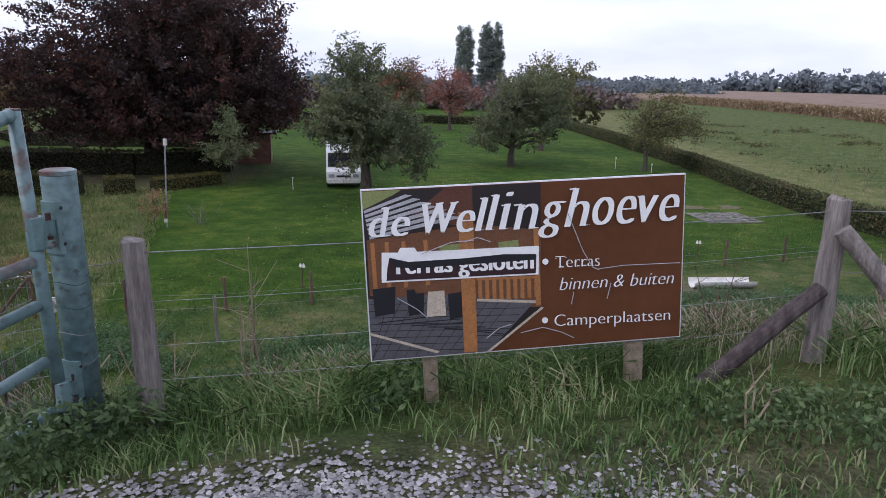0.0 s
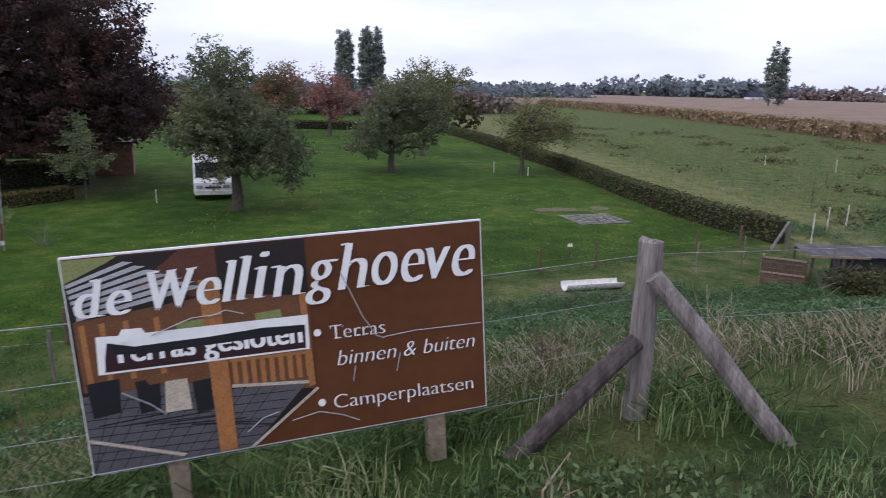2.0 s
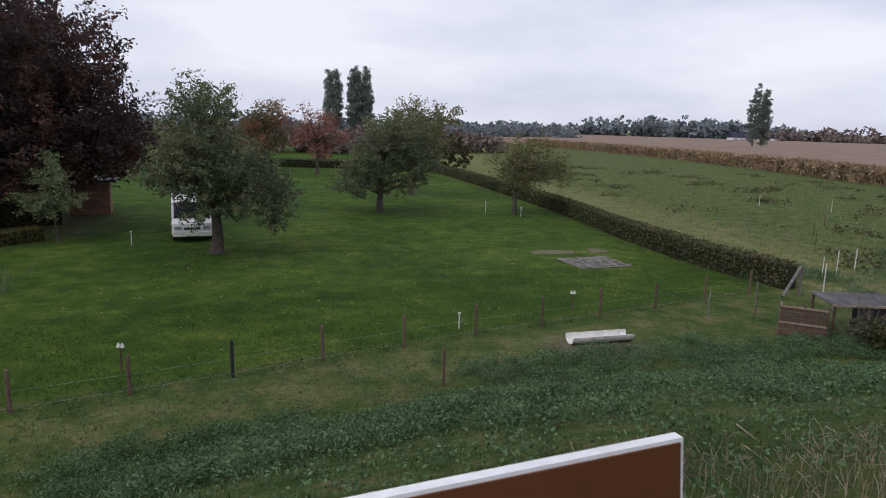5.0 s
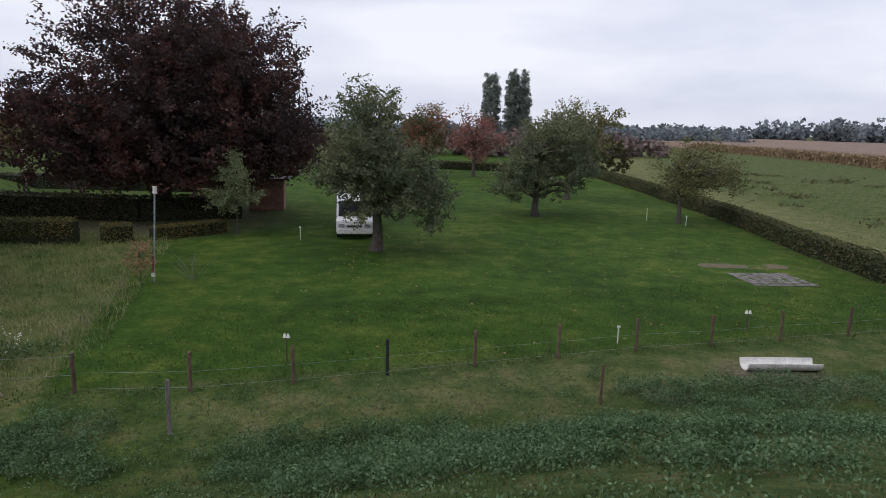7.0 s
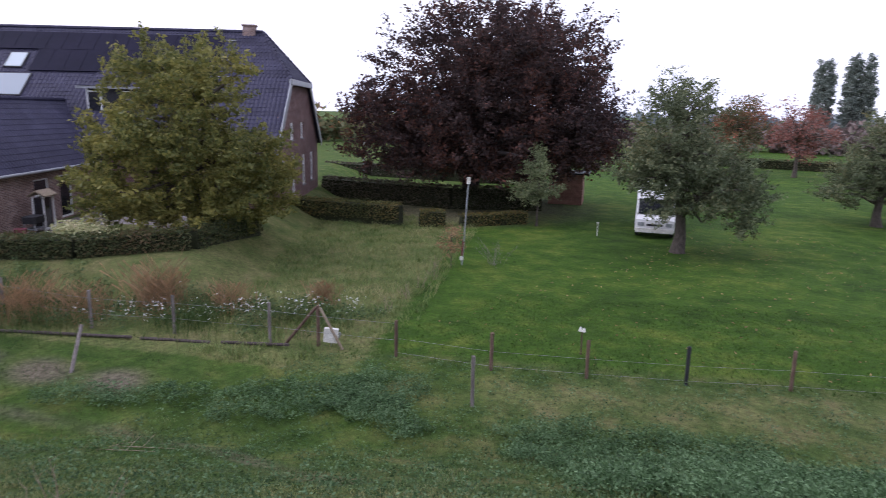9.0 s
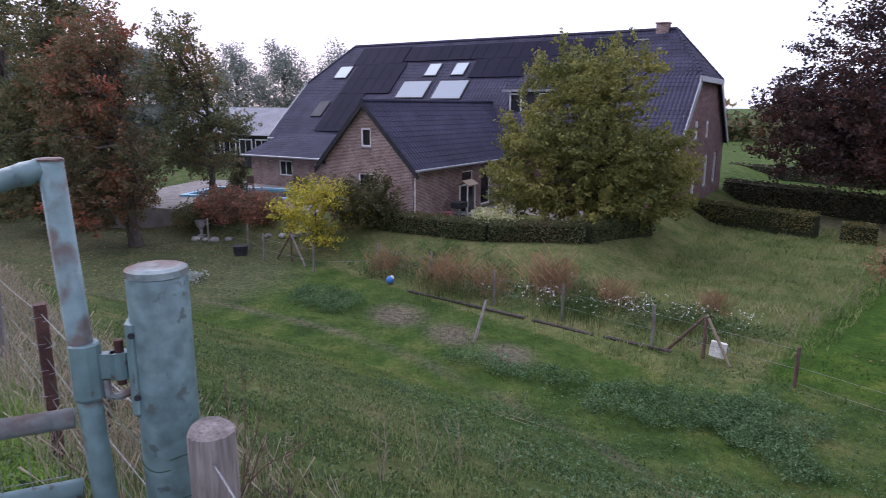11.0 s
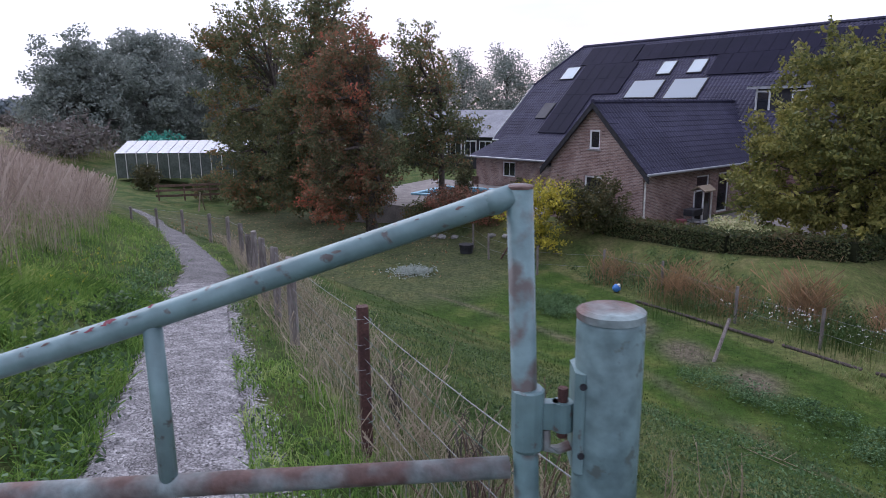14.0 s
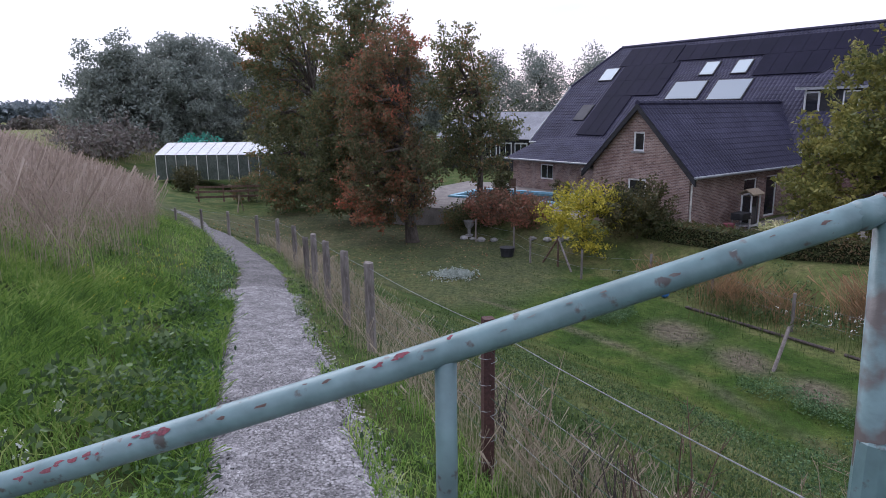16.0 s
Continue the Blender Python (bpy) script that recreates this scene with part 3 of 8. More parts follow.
def cover_at(x, y):
    """Shares of mown lawn, bare earth and dry pasture."""
    s = (y - fence_y(x)) * 0.94
    lawn = np.clip((y - field_fence_y(x) - 0.2) / 0.8, 0, 1) * (x > -13 - (y - 16) * 0.6)
    lawn = np.maximum(lawn, 0.45 * np.clip((y - 14) / 6, 0, 1) * (x <= -12) * np.clip((y - 12 - 0.3 * (x + 40)) / 4, 0, 1))
    paddock = np.clip((s - 5.5) / 2, 0, 1) * np.clip((-7 - x) / 3, 0, 1) * (x > -34) * (y < field_fence_y(x))
    lawn = np.maximum(lawn, 0.6 * paddock)
    past = 1 / (1 + np.exp(-np.clip(x - hedge_x(y), -20, 20) * 2)) * (y > 31)
    lawn = lawn * (1 - past)
    far = np.clip((np.hypot(x, y) - 130) / 60, 0, 1)
    lawn = np.maximum(lawn, far * 0.6 * (x < 0) * (y > 20))
    dry = past * np.clip(1.1 - np.abs(x - hedge_x(y) - 5) / 9, 0.12, 0.8)
    dry = np.maximum(dry, np.clip((path_y(x) - 2.5 - y) / 3, 0, 1) * (x < -5) * 0.9)
    meadow = (x < -13 - (y - 16) * 0.6) & (y > 12.5 + 0.5 * (x + 17)) & (y < 40)
    dry = np.maximum(dry, 0.55 * meadow * (x > -40))
    strip = np.clip(1 - np.abs(y - field_fence_y(x) + 2.0) / 1.7, 0, 1) * (x > -11) * (x < 8)
    dry = np.maximum(dry, strip * (0.45 + 0.3 * bumps(x, y, 1.1)))
    bare = 0.0 * x
    for cx, cy, r in ((5.6, 24.2, 1.6), (2.3, 21.6, 0.7), (-16.5, 10.5, 0.9), (-21, 8.2, 1.2), (-18.5, 9.4, 1.0)):
        bare = np.maximum(bare, np.clip(1.4 - np.hypot((x - cx), (y - cy) * 1.4) / r, 0, 0.85))
    track = np.interp(x, [-25.5, -22.3, -19.6, -16.6, -13.5, -11, -8, -6], [0.7, 3.8, 6.2, 8.0, 9.4, 10.0, 9.7, 9.4])
    bare = np.maximum(bare, np.clip(1 - np.abs(y - track) / 0.42, 0, 1) * (x > -25) * (x < -6) * (0.45 + 0.35 * bumps(x, y, 1.7)))
    under = 0.0 * x
    for cx, cy, r in ((-29.8, -1.5, 5.5), (-35, -5, 5.5), (-39.7, -9, 5)):
        under = np.maximum(under, np.clip(1.5 - np.hypot(x - cx, y - cy) / r, 0, 0.38))
    for cx, cy, r in ((-30.9, 43.3, 9),):
        under = np.maximum(under, np.clip(1.2 - np.hypot(x - cx, y - cy) / r, 0, 0.6))
    bare = np.maximum(bare, under)
    edge = np.clip(1 - np.abs(y - path_y(x)) / 0.9, 0, 1) * (x < 0) * 0.6
    verge = np.clip(1 - np.abs(s + 1.3) / 0.8, 0, 1) * (x > -1.5) * (x < 6) * 0.5
    return lawn, np.maximum(bare, np.maximum(edge, verge)), dry


ground = raw("ground", np.stack([GXX, GYY, GZZ], -1).reshape(-1, 3), quads, ground_material(), smooth=True)
tagged(ground, "grassy dike slope, mown lawn and pasture running to the horizon", "ground", kind="structure")
lawn_, bare_, dry_ = cover_at(GXX.ravel(), GYY.ravel())
attr = ground.data.attributes.new("cover", "FLOAT_COLOR", "POINT")
attr.data.foreach_set("color", np.stack([lawn_, bare_, dry_, np.ones_like(dry_)], 1).astype(np.float32).ravel())


# ---- the farmhouse ----
def tiles(geo, along, up, nrm, origin, a_lo, a_hi, length, pitch=0.26, row=0.34):
    """Rows of wavy roof tiles on a slope; a_lo and a_hi give the slope's ends at a height."""
    along, up, nrm, origin = (np.array(q, dtype=float) for q in (along, up, nrm, origin))
    rows = int(length / row)
    prof = [(0, 0.0), (0.25, 0.035), (0.5, 0.045), (0.75, 0.03)]
    for r in range(rows):
        y0, y1 = r * length / rows, (r + 1) * length / rows + 0.03
        lo, hi = min(a_lo(y0), a_lo(y1)), max(a_hi(y0), a_hi(y1))
        cols = int((hi - lo) / pitch)
        xs, hs = [], []
        for c in range(cols + 1):
            for q, h in prof:
                xs.append(lo + (c + q) * pitch)
                hs.append(h)
        xs, hs = np.array(xs), np.array(hs)
        x0 = np.clip(xs, a_lo(y0), a_hi(y0))
        x1 = np.clip(xs, a_lo(y1), a_hi(y1))
        A = origin + np.outer(x0, along) + up * y0 + np.outer(hs + 0.016, nrm)
        B = origin + np.outer(x1, along) + up * y1 + np.outer(hs, nrm)
        k = len(xs)
        C = A - nrm * 0.025
        keep = [i for i in range(k - 1) if x0[i + 1] > x0[i] + 1e-4 or x1[i + 1] > x1[i] + 1e-4]
        geo.add(np.concatenate([A, B, C]), [(i, i + 1, k + i + 1, k + i) for i in keep] + [(2 * k + i, 2 * k + i + 1, i + 1, i) for i in keep])


def wall_with_holes(geo, u0, u1, z0, z1, holes, depth, place):
    """A wall in the (u, z) plane with openings through it; place turns (u, depth, z) into a point."""
    us = sorted({u0, u1, *[h[0] for h in holes], *[h[1] for h in holes]})
    zs = sorted({z0, z1, *[h[2] for h in holes], *[h[3] for h in holes]})
    for a, b in zip(us, us[1:]):
        for c, d in zip(zs, zs[1:]):
            if any(h[0] - 1e-6 <= a and b <= h[1] + 1e-6 and h[2] - 1e-6 <= c and d <= h[3] + 1e-6 for h in holes):
                continue
            p = [place(a, 0, c), place(b, 0, c), place(b, 0, d), place(a, 0, d), place(a, depth, c), place(b, depth, c), place(b, depth, d), place(a, depth, d)]
            geo.add(p, [(0, 1, 2, 3), (7, 6, 5, 4), (0, 4, 5, 1), (1, 5, 6, 2), (2, 6, 7, 3), (3, 7, 4, 0)])


def window_in(parent, hole, place, bars=1, name="window", sill=True, frame_mat=None, transom=False, fw=0.09):
    a, b, c, d = hole
    g = Geo()

    def bar(a0, b0, c0, d0, dep0=0.06, dep1=0.13):
        p = [place(q, w, r) for w in (dep0, dep1) for q, r in ((a0, c0), (b0, c0), (b0, d0), (a0, d0))]
        g.add(p, [(0, 1, 2, 3), (7, 6, 5, 4), (0, 4, 5, 1), (1, 5, 6, 2), (2, 6, 7, 3), (3, 7, 4, 0)])

    bar(a, a + fw, c, d)
    bar(b - fw, b, c, d)
    bar(a + fw, b - fw, c, c + fw)
    bar(a + fw, b - fw, d - fw, d)
    for i in range(bars):
        m = a + (b - a) * (i + 1) / (bars + 1)
        bar(m - 0.025, m + 0.025, c + fw, d - fw)
    if transom:
        m = c + (d - c) * 0.68
        bar(a + fw, b - fw, m - 0.03, m + 0.03, 0.062, 0.128)
    fr = part(name, g, frame_mat or WHITE_PAINT, parent)
    p = Geo()
    p.add([place(q, w, r) for w in (0.09, 0.10) for q, r in ((a + fw, c + fw), (b - fw, c + fw), (b - fw, d - fw), (a + fw, d - fw))],
          [(0, 1, 2, 3), (7, 6, 5, 4), (0, 4, 5, 1), (1, 5, 6, 2), (2, 6, 7, 3), (3, 7, 4, 0)])
    part("pane", p, GLASS, fr, "dark glass pane")
    if sill:
        s = Geo()
        s.add([place(q, w, r) for w in (-0.06, 0.06) for q, r in ((a - 0.06, c - 0.07), (b + 0.06, c - 0.07), (b + 0.06, c), (a - 0.06, c))],
              [(0, 1, 2, 3), (7, 6, 5, 4), (0, 4, 5, 1), (1, 5, 6, 2), (2, 6, 7, 3), (3, 7, 4, 0)])
        part("sill", s, STONE, fr)
    return fr


LEN, DEP, Z_E, Z_R, INS, Z_H = 32.1, 8.27, -1.25, 6.3, 2.5, 3.13
house = thing("farmhouse", "large brick farmhouse with a dark tiled half-hipped roof and solar panels", "house", HX, HY, 0, math.degrees(HA))
house.scale = (0.985, 0.985, 0.985)
slope_len = math.hypot(DEP, Z_R - Z_E)
UPV = (0, DEP / slope_len, (Z_R - Z_E) / slope_len)
NRM = (0, -(Z_R - Z_E) / slope_len, DEP / slope_len)
hip_t = (Z_H - Z_E) / (Z_R - Z_E) * slope_len


def end_in(q):
    return max(0.0, (q - hip_t) / (slope_len - hip_t)) * INS


g = Geo()
tiles(g, (1, 0, 0), UPV, NRM, (0, -DEP, Z_E), lambda q: -LEN + end_in(q), lambda q: -end_in(q), slope_len)
tagged(part("front_roof", g, TILE, house, "dark glazed tiles"), kind="stuff")
g = Geo()
k_half = DEP * (Z_R - Z_H) / (Z_R - Z_E)
g.poly([(0, DEP, Z_E), (-LEN, DEP, Z_E), (-LEN, k_half, Z_H), (-LEN + INS, 0.0, Z_R), (-INS, 0.0, Z_R), (0, k_half, Z_H)], 0.12, (0, -0.6, -0.75))
part("back_roof", g, TILE, house)
hip_len = math.hypot(INS, Z_R - Z_H)
for sx in (0, 1):
    g = Geo()
    hx, sg = (0.0, -1) if sx == 0 else (-LEN, 1)
    hup = (sg * INS / hip_len, 0, (Z_R - Z_H) / hip_len)
    hn = (-sg * (Z_R - Z_H) / hip_len, 0, INS / hip_len)
    tiles(g, (0, 1, 0), hup, hn, (hx, 0, Z_H), lambda q: -k_half * (1 - min(q / hip_len, 1)), lambda q: k_half * (1 - min(q / hip_len, 1)), hip_len)
    part("hip_roof", g, TILE, house)
g = Geo()
for i in range(68):
    x = -INS - i * (LEN - 2 * INS) / 68
    g.tube([(x, 0, Z_R + 0.02), (x - 0.42, 0, Z_R + 0.045)], [0.14, 0.12], 8)
for sx in (0, 1):
    for sy in (-1, 1):
        a0 = Vector((0 if sx == 0 else -LEN, sy * k_half, Z_H))
        b0 = Vector((-INS if sx == 0 else -LEN + INS, 0, Z_R))
        for i in range(14):
            p, q = a0.lerp(b0, i / 14), a0.lerp(b0, (i + 1.05) / 14)
            g.tube([p + Vector((0, 0, 0.05)), q + Vector((0, 0, 0.02))], [0.12, 0.10], 8)
part("ridge_tiles", g, TILE, house)

# walls: the long sides, and the two gables with their openings
g = Geo()
inner = DEP - 0.45
wall_with_holes(g, -LEN + 0.3, -0.3, TERRACE - 1.2, Z_E + 0.3, [], 0.3, lambda u, d, z: (u, -inner + d, z))
wall_with_holes(g, -LEN + 0.3, -0.3, TERRACE - 1.2, Z_E + 0.3, [], 0.3, lambda u, d, z: (u, inner - d, z))
part("side_wall", g, BRICK_DARK, house)
east = lambda u, d, z: (-0.3 - d, -u, z)
EAST = [(4.85, 6.0, -0.70, 0.42), (1.75, 2.85, -0.68, 0.45), (-1.75, -0.7, -0.68, 0.42), (4.95, 6.25, -3.6, -1.70), (1.55, 2.55, -4.45, -1.72), (-2.3, -1.1, -4.0, -1.85), (-5.6, -4.4, -4.0, -1.85)]
g = Geo()
wall_with_holes(g, -inner, inner, TERRACE - 1.5, Z_E + 0.25, [h for h in EAST if h[3] < Z_E], 0.3, east)
wall_with_holes(g, -6.1, 6.1, Z_E + 0.25, 0.75, [h for h in EAST if h[3] > Z_E and h[2] > Z_E + 0.25], 0.3, east)
for sgn in (1, -1):
    g.poly([(-0.3, -sgn * 6.1, Z_E + 0.25), (-0.3, -sgn * (inner - 0.25), Z_E + 0.25), (-0.3, -sgn * 6.1, 0.75)], 0.3, (-1, 0, 0))
g.poly([(-0.3, -6.1, 0.75), (-0.3, 6.1, 0.75), (-0.3, k_half - 0.1, Z_H - 0.1), (-0.3, -k_half + 0.1, Z_H - 0.1)], 0.3, (-1, 0, 0))
part("gable_wall", g, BRICK_DARK, house, "purple-brown brick gable")
for h in EAST:
    window_in(house, h, east, bars=1, transom=h[3] < -1, name="window", sill=h[2] > -4.3, fw=0.2)
g = Geo()
g.poly([(-LEN + 0.3, -inner, TERRACE - 1), (-LEN + 0.3, inner, TERRACE - 1), (-LEN + 0.3, inner, Z_E + 0.25), (-LEN + 0.3, k_half, Z_H - 0.1), (-LEN + 0.3, -k_half, Z_H - 0.1), (-LEN + 0.3, -inner, Z_E + 0.25)], 0.3, (1, 0, 0))
part("gable_wall", g, BRICK_DARK, house)
for hx in (0.02, -LEN - 0.02):
    for sy in (-1, 1):
        g = Geo()
        a0, b0 = Vector((hx, sy * DEP, Z_E)), Vector((hx, sy * k_half, Z_H))
        g.add([a0 + Vector((0, 0, 0.12)), b0 + Vector((0, 0, 0.12)), b0 + Vector((0, -sy * 0.25, -0.28)), a0 + Vector((0, -sy * 0.25, -0.28)),
               a0 + Vector((-0.06, 0, 0.12)), b0 + Vector((-0.06, 0, 0.12)), b0 + Vector((-0.06, -sy * 0.25, -0.28)), a0 + Vector((-0.06, -sy * 0.25, -0.28))],
              [(0, 1, 2, 3), (7, 6, 5, 4), (0, 4, 5, 1), (1, 5, 6, 2), (2, 6, 7, 3), (3, 7, 4, 0)])
        part("bargeboard", g, GREY_METAL, house, "pale grey bargeboard")
    part("hip_fascia", Geo().box((hx - 0.03, 0, Z_H - 0.12), (0.2, 2 * k_half + 0.5, 0.34)), GREY_METAL, house, "pale grey fascia box")
g = Geo().box((-3.4, 0, Z_R + 0.0), (0.8, 0.62, 0.8)).box((-3.4, 0, Z_R + 0.44), (0.92, 0.74, 0.08))
part("chimney", g, BRICK_WALL, house, "weathered brick chimney")
part("gutter", Geo().tube([(-LEN, -DEP - 0.06, Z_E - 0.02), (0, -DEP - 0.06, Z_E - 0.02)], 0.075, 8), GREY_METAL, house, smooth=True)


def on_slope(al, fr, off=0.0):
    z = Z_R + (Z_E - Z_R) * fr / DEP
    return Vector((al, -fr, z)) + Vector(NRM) * off


def slope_panel(name, a0, a1, f0, f1, material, label, off0=0.05, off1=0.11, parent=None):
    g = Geo()
    p = [on_slope(a, f, o) for o in (off0, off1) for a, f in ((a0, f0), (a1, f0), (a1, f1), (a0, f1))]
    g.add(p, [(0, 1, 2, 3), (7, 6, 5, 4), (0, 4, 5, 1), (1, 5, 6, 2), (2, 6, 7, 3), (3, 7, 4, 0)])
    return part(name, g, material, parent or house, label)


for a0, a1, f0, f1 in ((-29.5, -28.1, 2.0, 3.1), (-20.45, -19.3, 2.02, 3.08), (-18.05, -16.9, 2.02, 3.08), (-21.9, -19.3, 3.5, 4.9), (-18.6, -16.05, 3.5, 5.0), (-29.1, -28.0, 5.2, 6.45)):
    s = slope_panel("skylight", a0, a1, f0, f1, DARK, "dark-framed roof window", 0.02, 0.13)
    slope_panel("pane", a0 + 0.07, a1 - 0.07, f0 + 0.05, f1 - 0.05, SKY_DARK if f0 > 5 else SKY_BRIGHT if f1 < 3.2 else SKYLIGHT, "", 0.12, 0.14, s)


def panel_rows(a0, a1, f0, f1, cols, rows):
    for i in range(cols):
        for j in range(rows):
            da, df = (a1 - a0) / cols, (f1 - f0) / rows
            slope_panel("solar_panel", a0 + i * da + 0.012, a0 + (i + 1) * da - 0.012, f0 + j * df + 0.008, f0 + (j + 1) * df - 0.008, SOLAR, "", 0.09, 0.13)


panel_rows(-28.3, -23.3, 0.35, 1.9, 5, 1)
panel_rows(-27.7, -22.7, 1.9, 4.5, 5, 2)
panel_rows(-27.7, -24.95, 4.5, 7.65, 3, 2)
panel_rows(-23.2, -4.9, 0.45, 1.75, 18, 1)
panel_rows(-16.4, -4.9, 1.75, 3.3, 11, 1)
part("bracket_rail", Geo().tube([on_slope(-5.9, 3.45, 0.1), on_slope(-3.9, 3.45, 0.1)], 0.03, 6), GREY_METAL, house)

for f in (0.75, 2.05):
    part("bracket_rail", Geo().tube([on_slope(-4.9, f, 0.1), on_slope(-4.1, f, 0.1)], 0.03, 6), GREY_METAL, house)

# dormer in the front slope
g = Geo().box((-10.2, -4.75, 1.25), (2.9, 2.1, 2.3))
dorm = part("dormer", g, DARK, house, "dark boarded dormer under a small tiled hip")
for q in (-11.25, -9.15):
    fr = part("window", Geo().box((q, -5.82, 1.45), (0.86, 0.06, 1.45)), WHITE_PAINT, dorm)
    part("pane", Geo().box((q, -5.86, 1.45), (0.66, 0.03, 1.25)), GLASS, fr)
part("corner_trim", Geo().box((-11.66, -5.81, 1.25), (0.1, 0.08, 2.25)), WHITE_PAINT, dorm)
part("fascia", Geo().box((-10.2, -6.1, 2.36), (3.9, 0.08, 0.18)), GREY_METAL, dorm)
g = Geo()
for nn, along, upv, o, wd in (((0, -0.62, 0.78), (1, 0, 0), (0, 0.78, 0.62), (-12.1, -6.15, 2.42), 3.8), ((0.7, 0, 0.7), (0, 1, 0), (-0.75, 0, 0.66), (-8.3, -6.15, 2.42), 3.6), ((-0.7, 0, 0.7), (0, 1, 0), (0.75, 0, 0.66), (-12.1, -6.15, 2.42), 3.6)):
    tiles(g, along, upv, nn, o, (lambda q: q * 0.75) if along[0] else (lambda q: q * 0.78), (lambda q, wd=wd: wd - q * 0.75) if along[0] else (lambda q, wd=wd: wd), 2.3)
part("dormer_roof", g, TILE, dorm)

# low lean-to along the front, west of the annex
g = Geo()
lean_up = Vector((0, 4.6, 1.55)).normalized()
tiles(g, (1, 0, 0), lean_up, (0, -0.32, 0.947), (0, -12.2, -2.3), lambda q: -30.8, lambda q: -17.0, 4.3)
tagged(part("lean_to_roof", g, TILE, house), kind="stuff")
g = Geo()
wall_with_holes(g, -30.4, -17.0, TERRACE - 0.5, -2.3, [(-22.5, -21.3, -4.45, -2.6), (-27.5, -26.2, -3.7, -2.6)], 0.25, lambda u, d, z: (u, -11.7 + d, z))
g.box((-30.3, -9.7, -3.45), (0.25, 3.7, 2.5))
part("lean_to_wall", g, BRICK_WALL, house, "warm brown brick wall")
for h in ((-22.5, -21.3, -4.45, -2.6), (-27.5, -26.2, -3.7, -2.6)):
    window_in(house, h, lambda u, d, z: (u, -11.7 + d, z), sill=False)
part("gutter", Geo().tube([(-30.9, -12.28, -2.32), (-17, -12.28, -2.32)], 0.07, 8), GREY_METAL, house)

# the annex, its gable towards the dike
AS, AO, AW, AZ, AB = -13.37, 19.45, 3.3, 1.54, -1.85
annex = thing("farm_annex", "lower brick annex with a steep dark tiled gable roof", "house", HX, HY, 0, math.degrees(HA))
annex.scale = (0.985, 0.985, 0.985)
an_len = math.hypot(AW, AZ - AB)
g = Geo()
for sg in (1, -1):
    up = (-sg * AW / an_len, 0, (AZ - AB) / an_len)
    nr = (sg * (AZ - AB) / an_len, 0, AW / an_len)
    tiles(g, (0, -1, 0), up, nr, (AS + sg * AW, 0, AB), lambda q: 5.0, lambda q: AO, an_len)
tagged(part("annex_roof", g, TILE, annex), kind="stuff")
g = Geo()
for i in range(34):
    y = -AO + i * 0.42
    g.tube([(AS, y, AZ + 0.05), (AS, y + 0.46, AZ + 0.03)], [0.14, 0.12], 8)
part("ridge_tiles", g, TILE, annex)
gab = lambda u, d, z: (u, -(AO - 0.35) + d, z)
AG = [(-13.77, -13.1, -0.78, 0.19), (-14.0, -12.9, -3.0, -2.15)]
g = Geo()
wall_with_holes(g, AS - AW + 0.4, AS + AW - 0.4, TERRACE - 0.8, AB + 0.2, [AG[1]], 0.3, gab)
hole = AG[0]
half = lambda z: (AW - 0.12) * (AZ - z) / (AZ - AB)
z1, z2 = hole[2], hole[3]
zs = [AB + 0.2, z1, z2, AZ - 0.15]
for zl, zh in zip(zs, zs[1:]):
    spans = [(-half(zl) + AS, half(zl) + AS, -half(zh) + AS, half(zh) + AS)]
    if zl == z1:
        spans = [(AS - half(zl), hole[0], AS - half(zh), hole[0]), (hole[1], AS + half(zl), hole[1], AS + half(zh))]
    for a0, b0, a1, b1 in spans:
        g.poly([gab(a0, 0, zl), gab(b0, 0, zl), gab(b1, 0, zh), gab(a1, 0, zh)], 0.3, (0, 1, 0))
part("gable_wall", g, BRICK_WALL, annex, "greyish red brick gable")
for h in AG:
    window_in(annex, h, gab, bars=0)
sid = lambda u, d, z: (AS + AW - 0.4 - d, -u, z)
ADOOR, AWIN, = (10.7, 11.9, -4.5, -2.28), (12.85, 14.15, -3.15, -2.3)
g = Geo()
wall_with_holes(g, 5.0, AO - 0.65, TERRACE - 0.8, AB + 0.2, [ADOOR, AWIN], 0.3, sid)
wall_with_holes(g, 5.0, AO - 0.65, TERRACE - 0.8, AB + 0.2, [], 0.3, lambda u, d, z: (AS - AW + 0.4 + d, -u, z))
part("annex_wall", g, BRICK_WALL, annex, "greyish red brick wall")
window_in(annex, AWIN, sid, bars=0)
window_in(annex, ADOOR, sid, bars=0, name="glass_door", sill=False)
for sg in (1, -1):
    g = Geo()
    p0, p1 = Vector((AS + sg * (AW + 0.1), -AO - 0.02, AB - 0.1)), Vector((AS, -AO - 0.02, AZ + 0.02))
    dv = Vector((0, 0, -0.3))
    g.add([p0, p1, p1 + dv, p0 + dv] + [q + Vector((0, 0.12, 0)) for q in (p0, p1, p1 + dv, p0 + dv)], [(0, 1, 2, 3), (7, 6, 5, 4), (0, 4, 5, 1), (1, 5, 6, 2), (2, 6, 7, 3), (3, 7, 4, 0)])
    part("bargeboard", g, DARK, annex, "black bargeboard")
    part("gutter", Geo().tube([(AS + sg * (AW + 0.07), -AO, AB - 0.02), (AS + sg * (AW + 0.07), -5.5, AB - 0.02)], 0.07, 8), GREY_METAL, annex)
part("downpipe", Geo().tube([(AS + AW + 0.05, -AO + 0.25, AB - 0.05), (AS + AW - 0.33, -AO + 0.45, AB - 0.45), (AS + AW - 0.33, -AO + 0.45, TERRACE)], 0.045, 8), WHITE_PLASTIC, annex)


def house_point(al, fr, z=TERRACE):
    return (HX + HU[0] * al + HN[0] * fr, HY + HU[1] * al + HN[1] * fr, z)


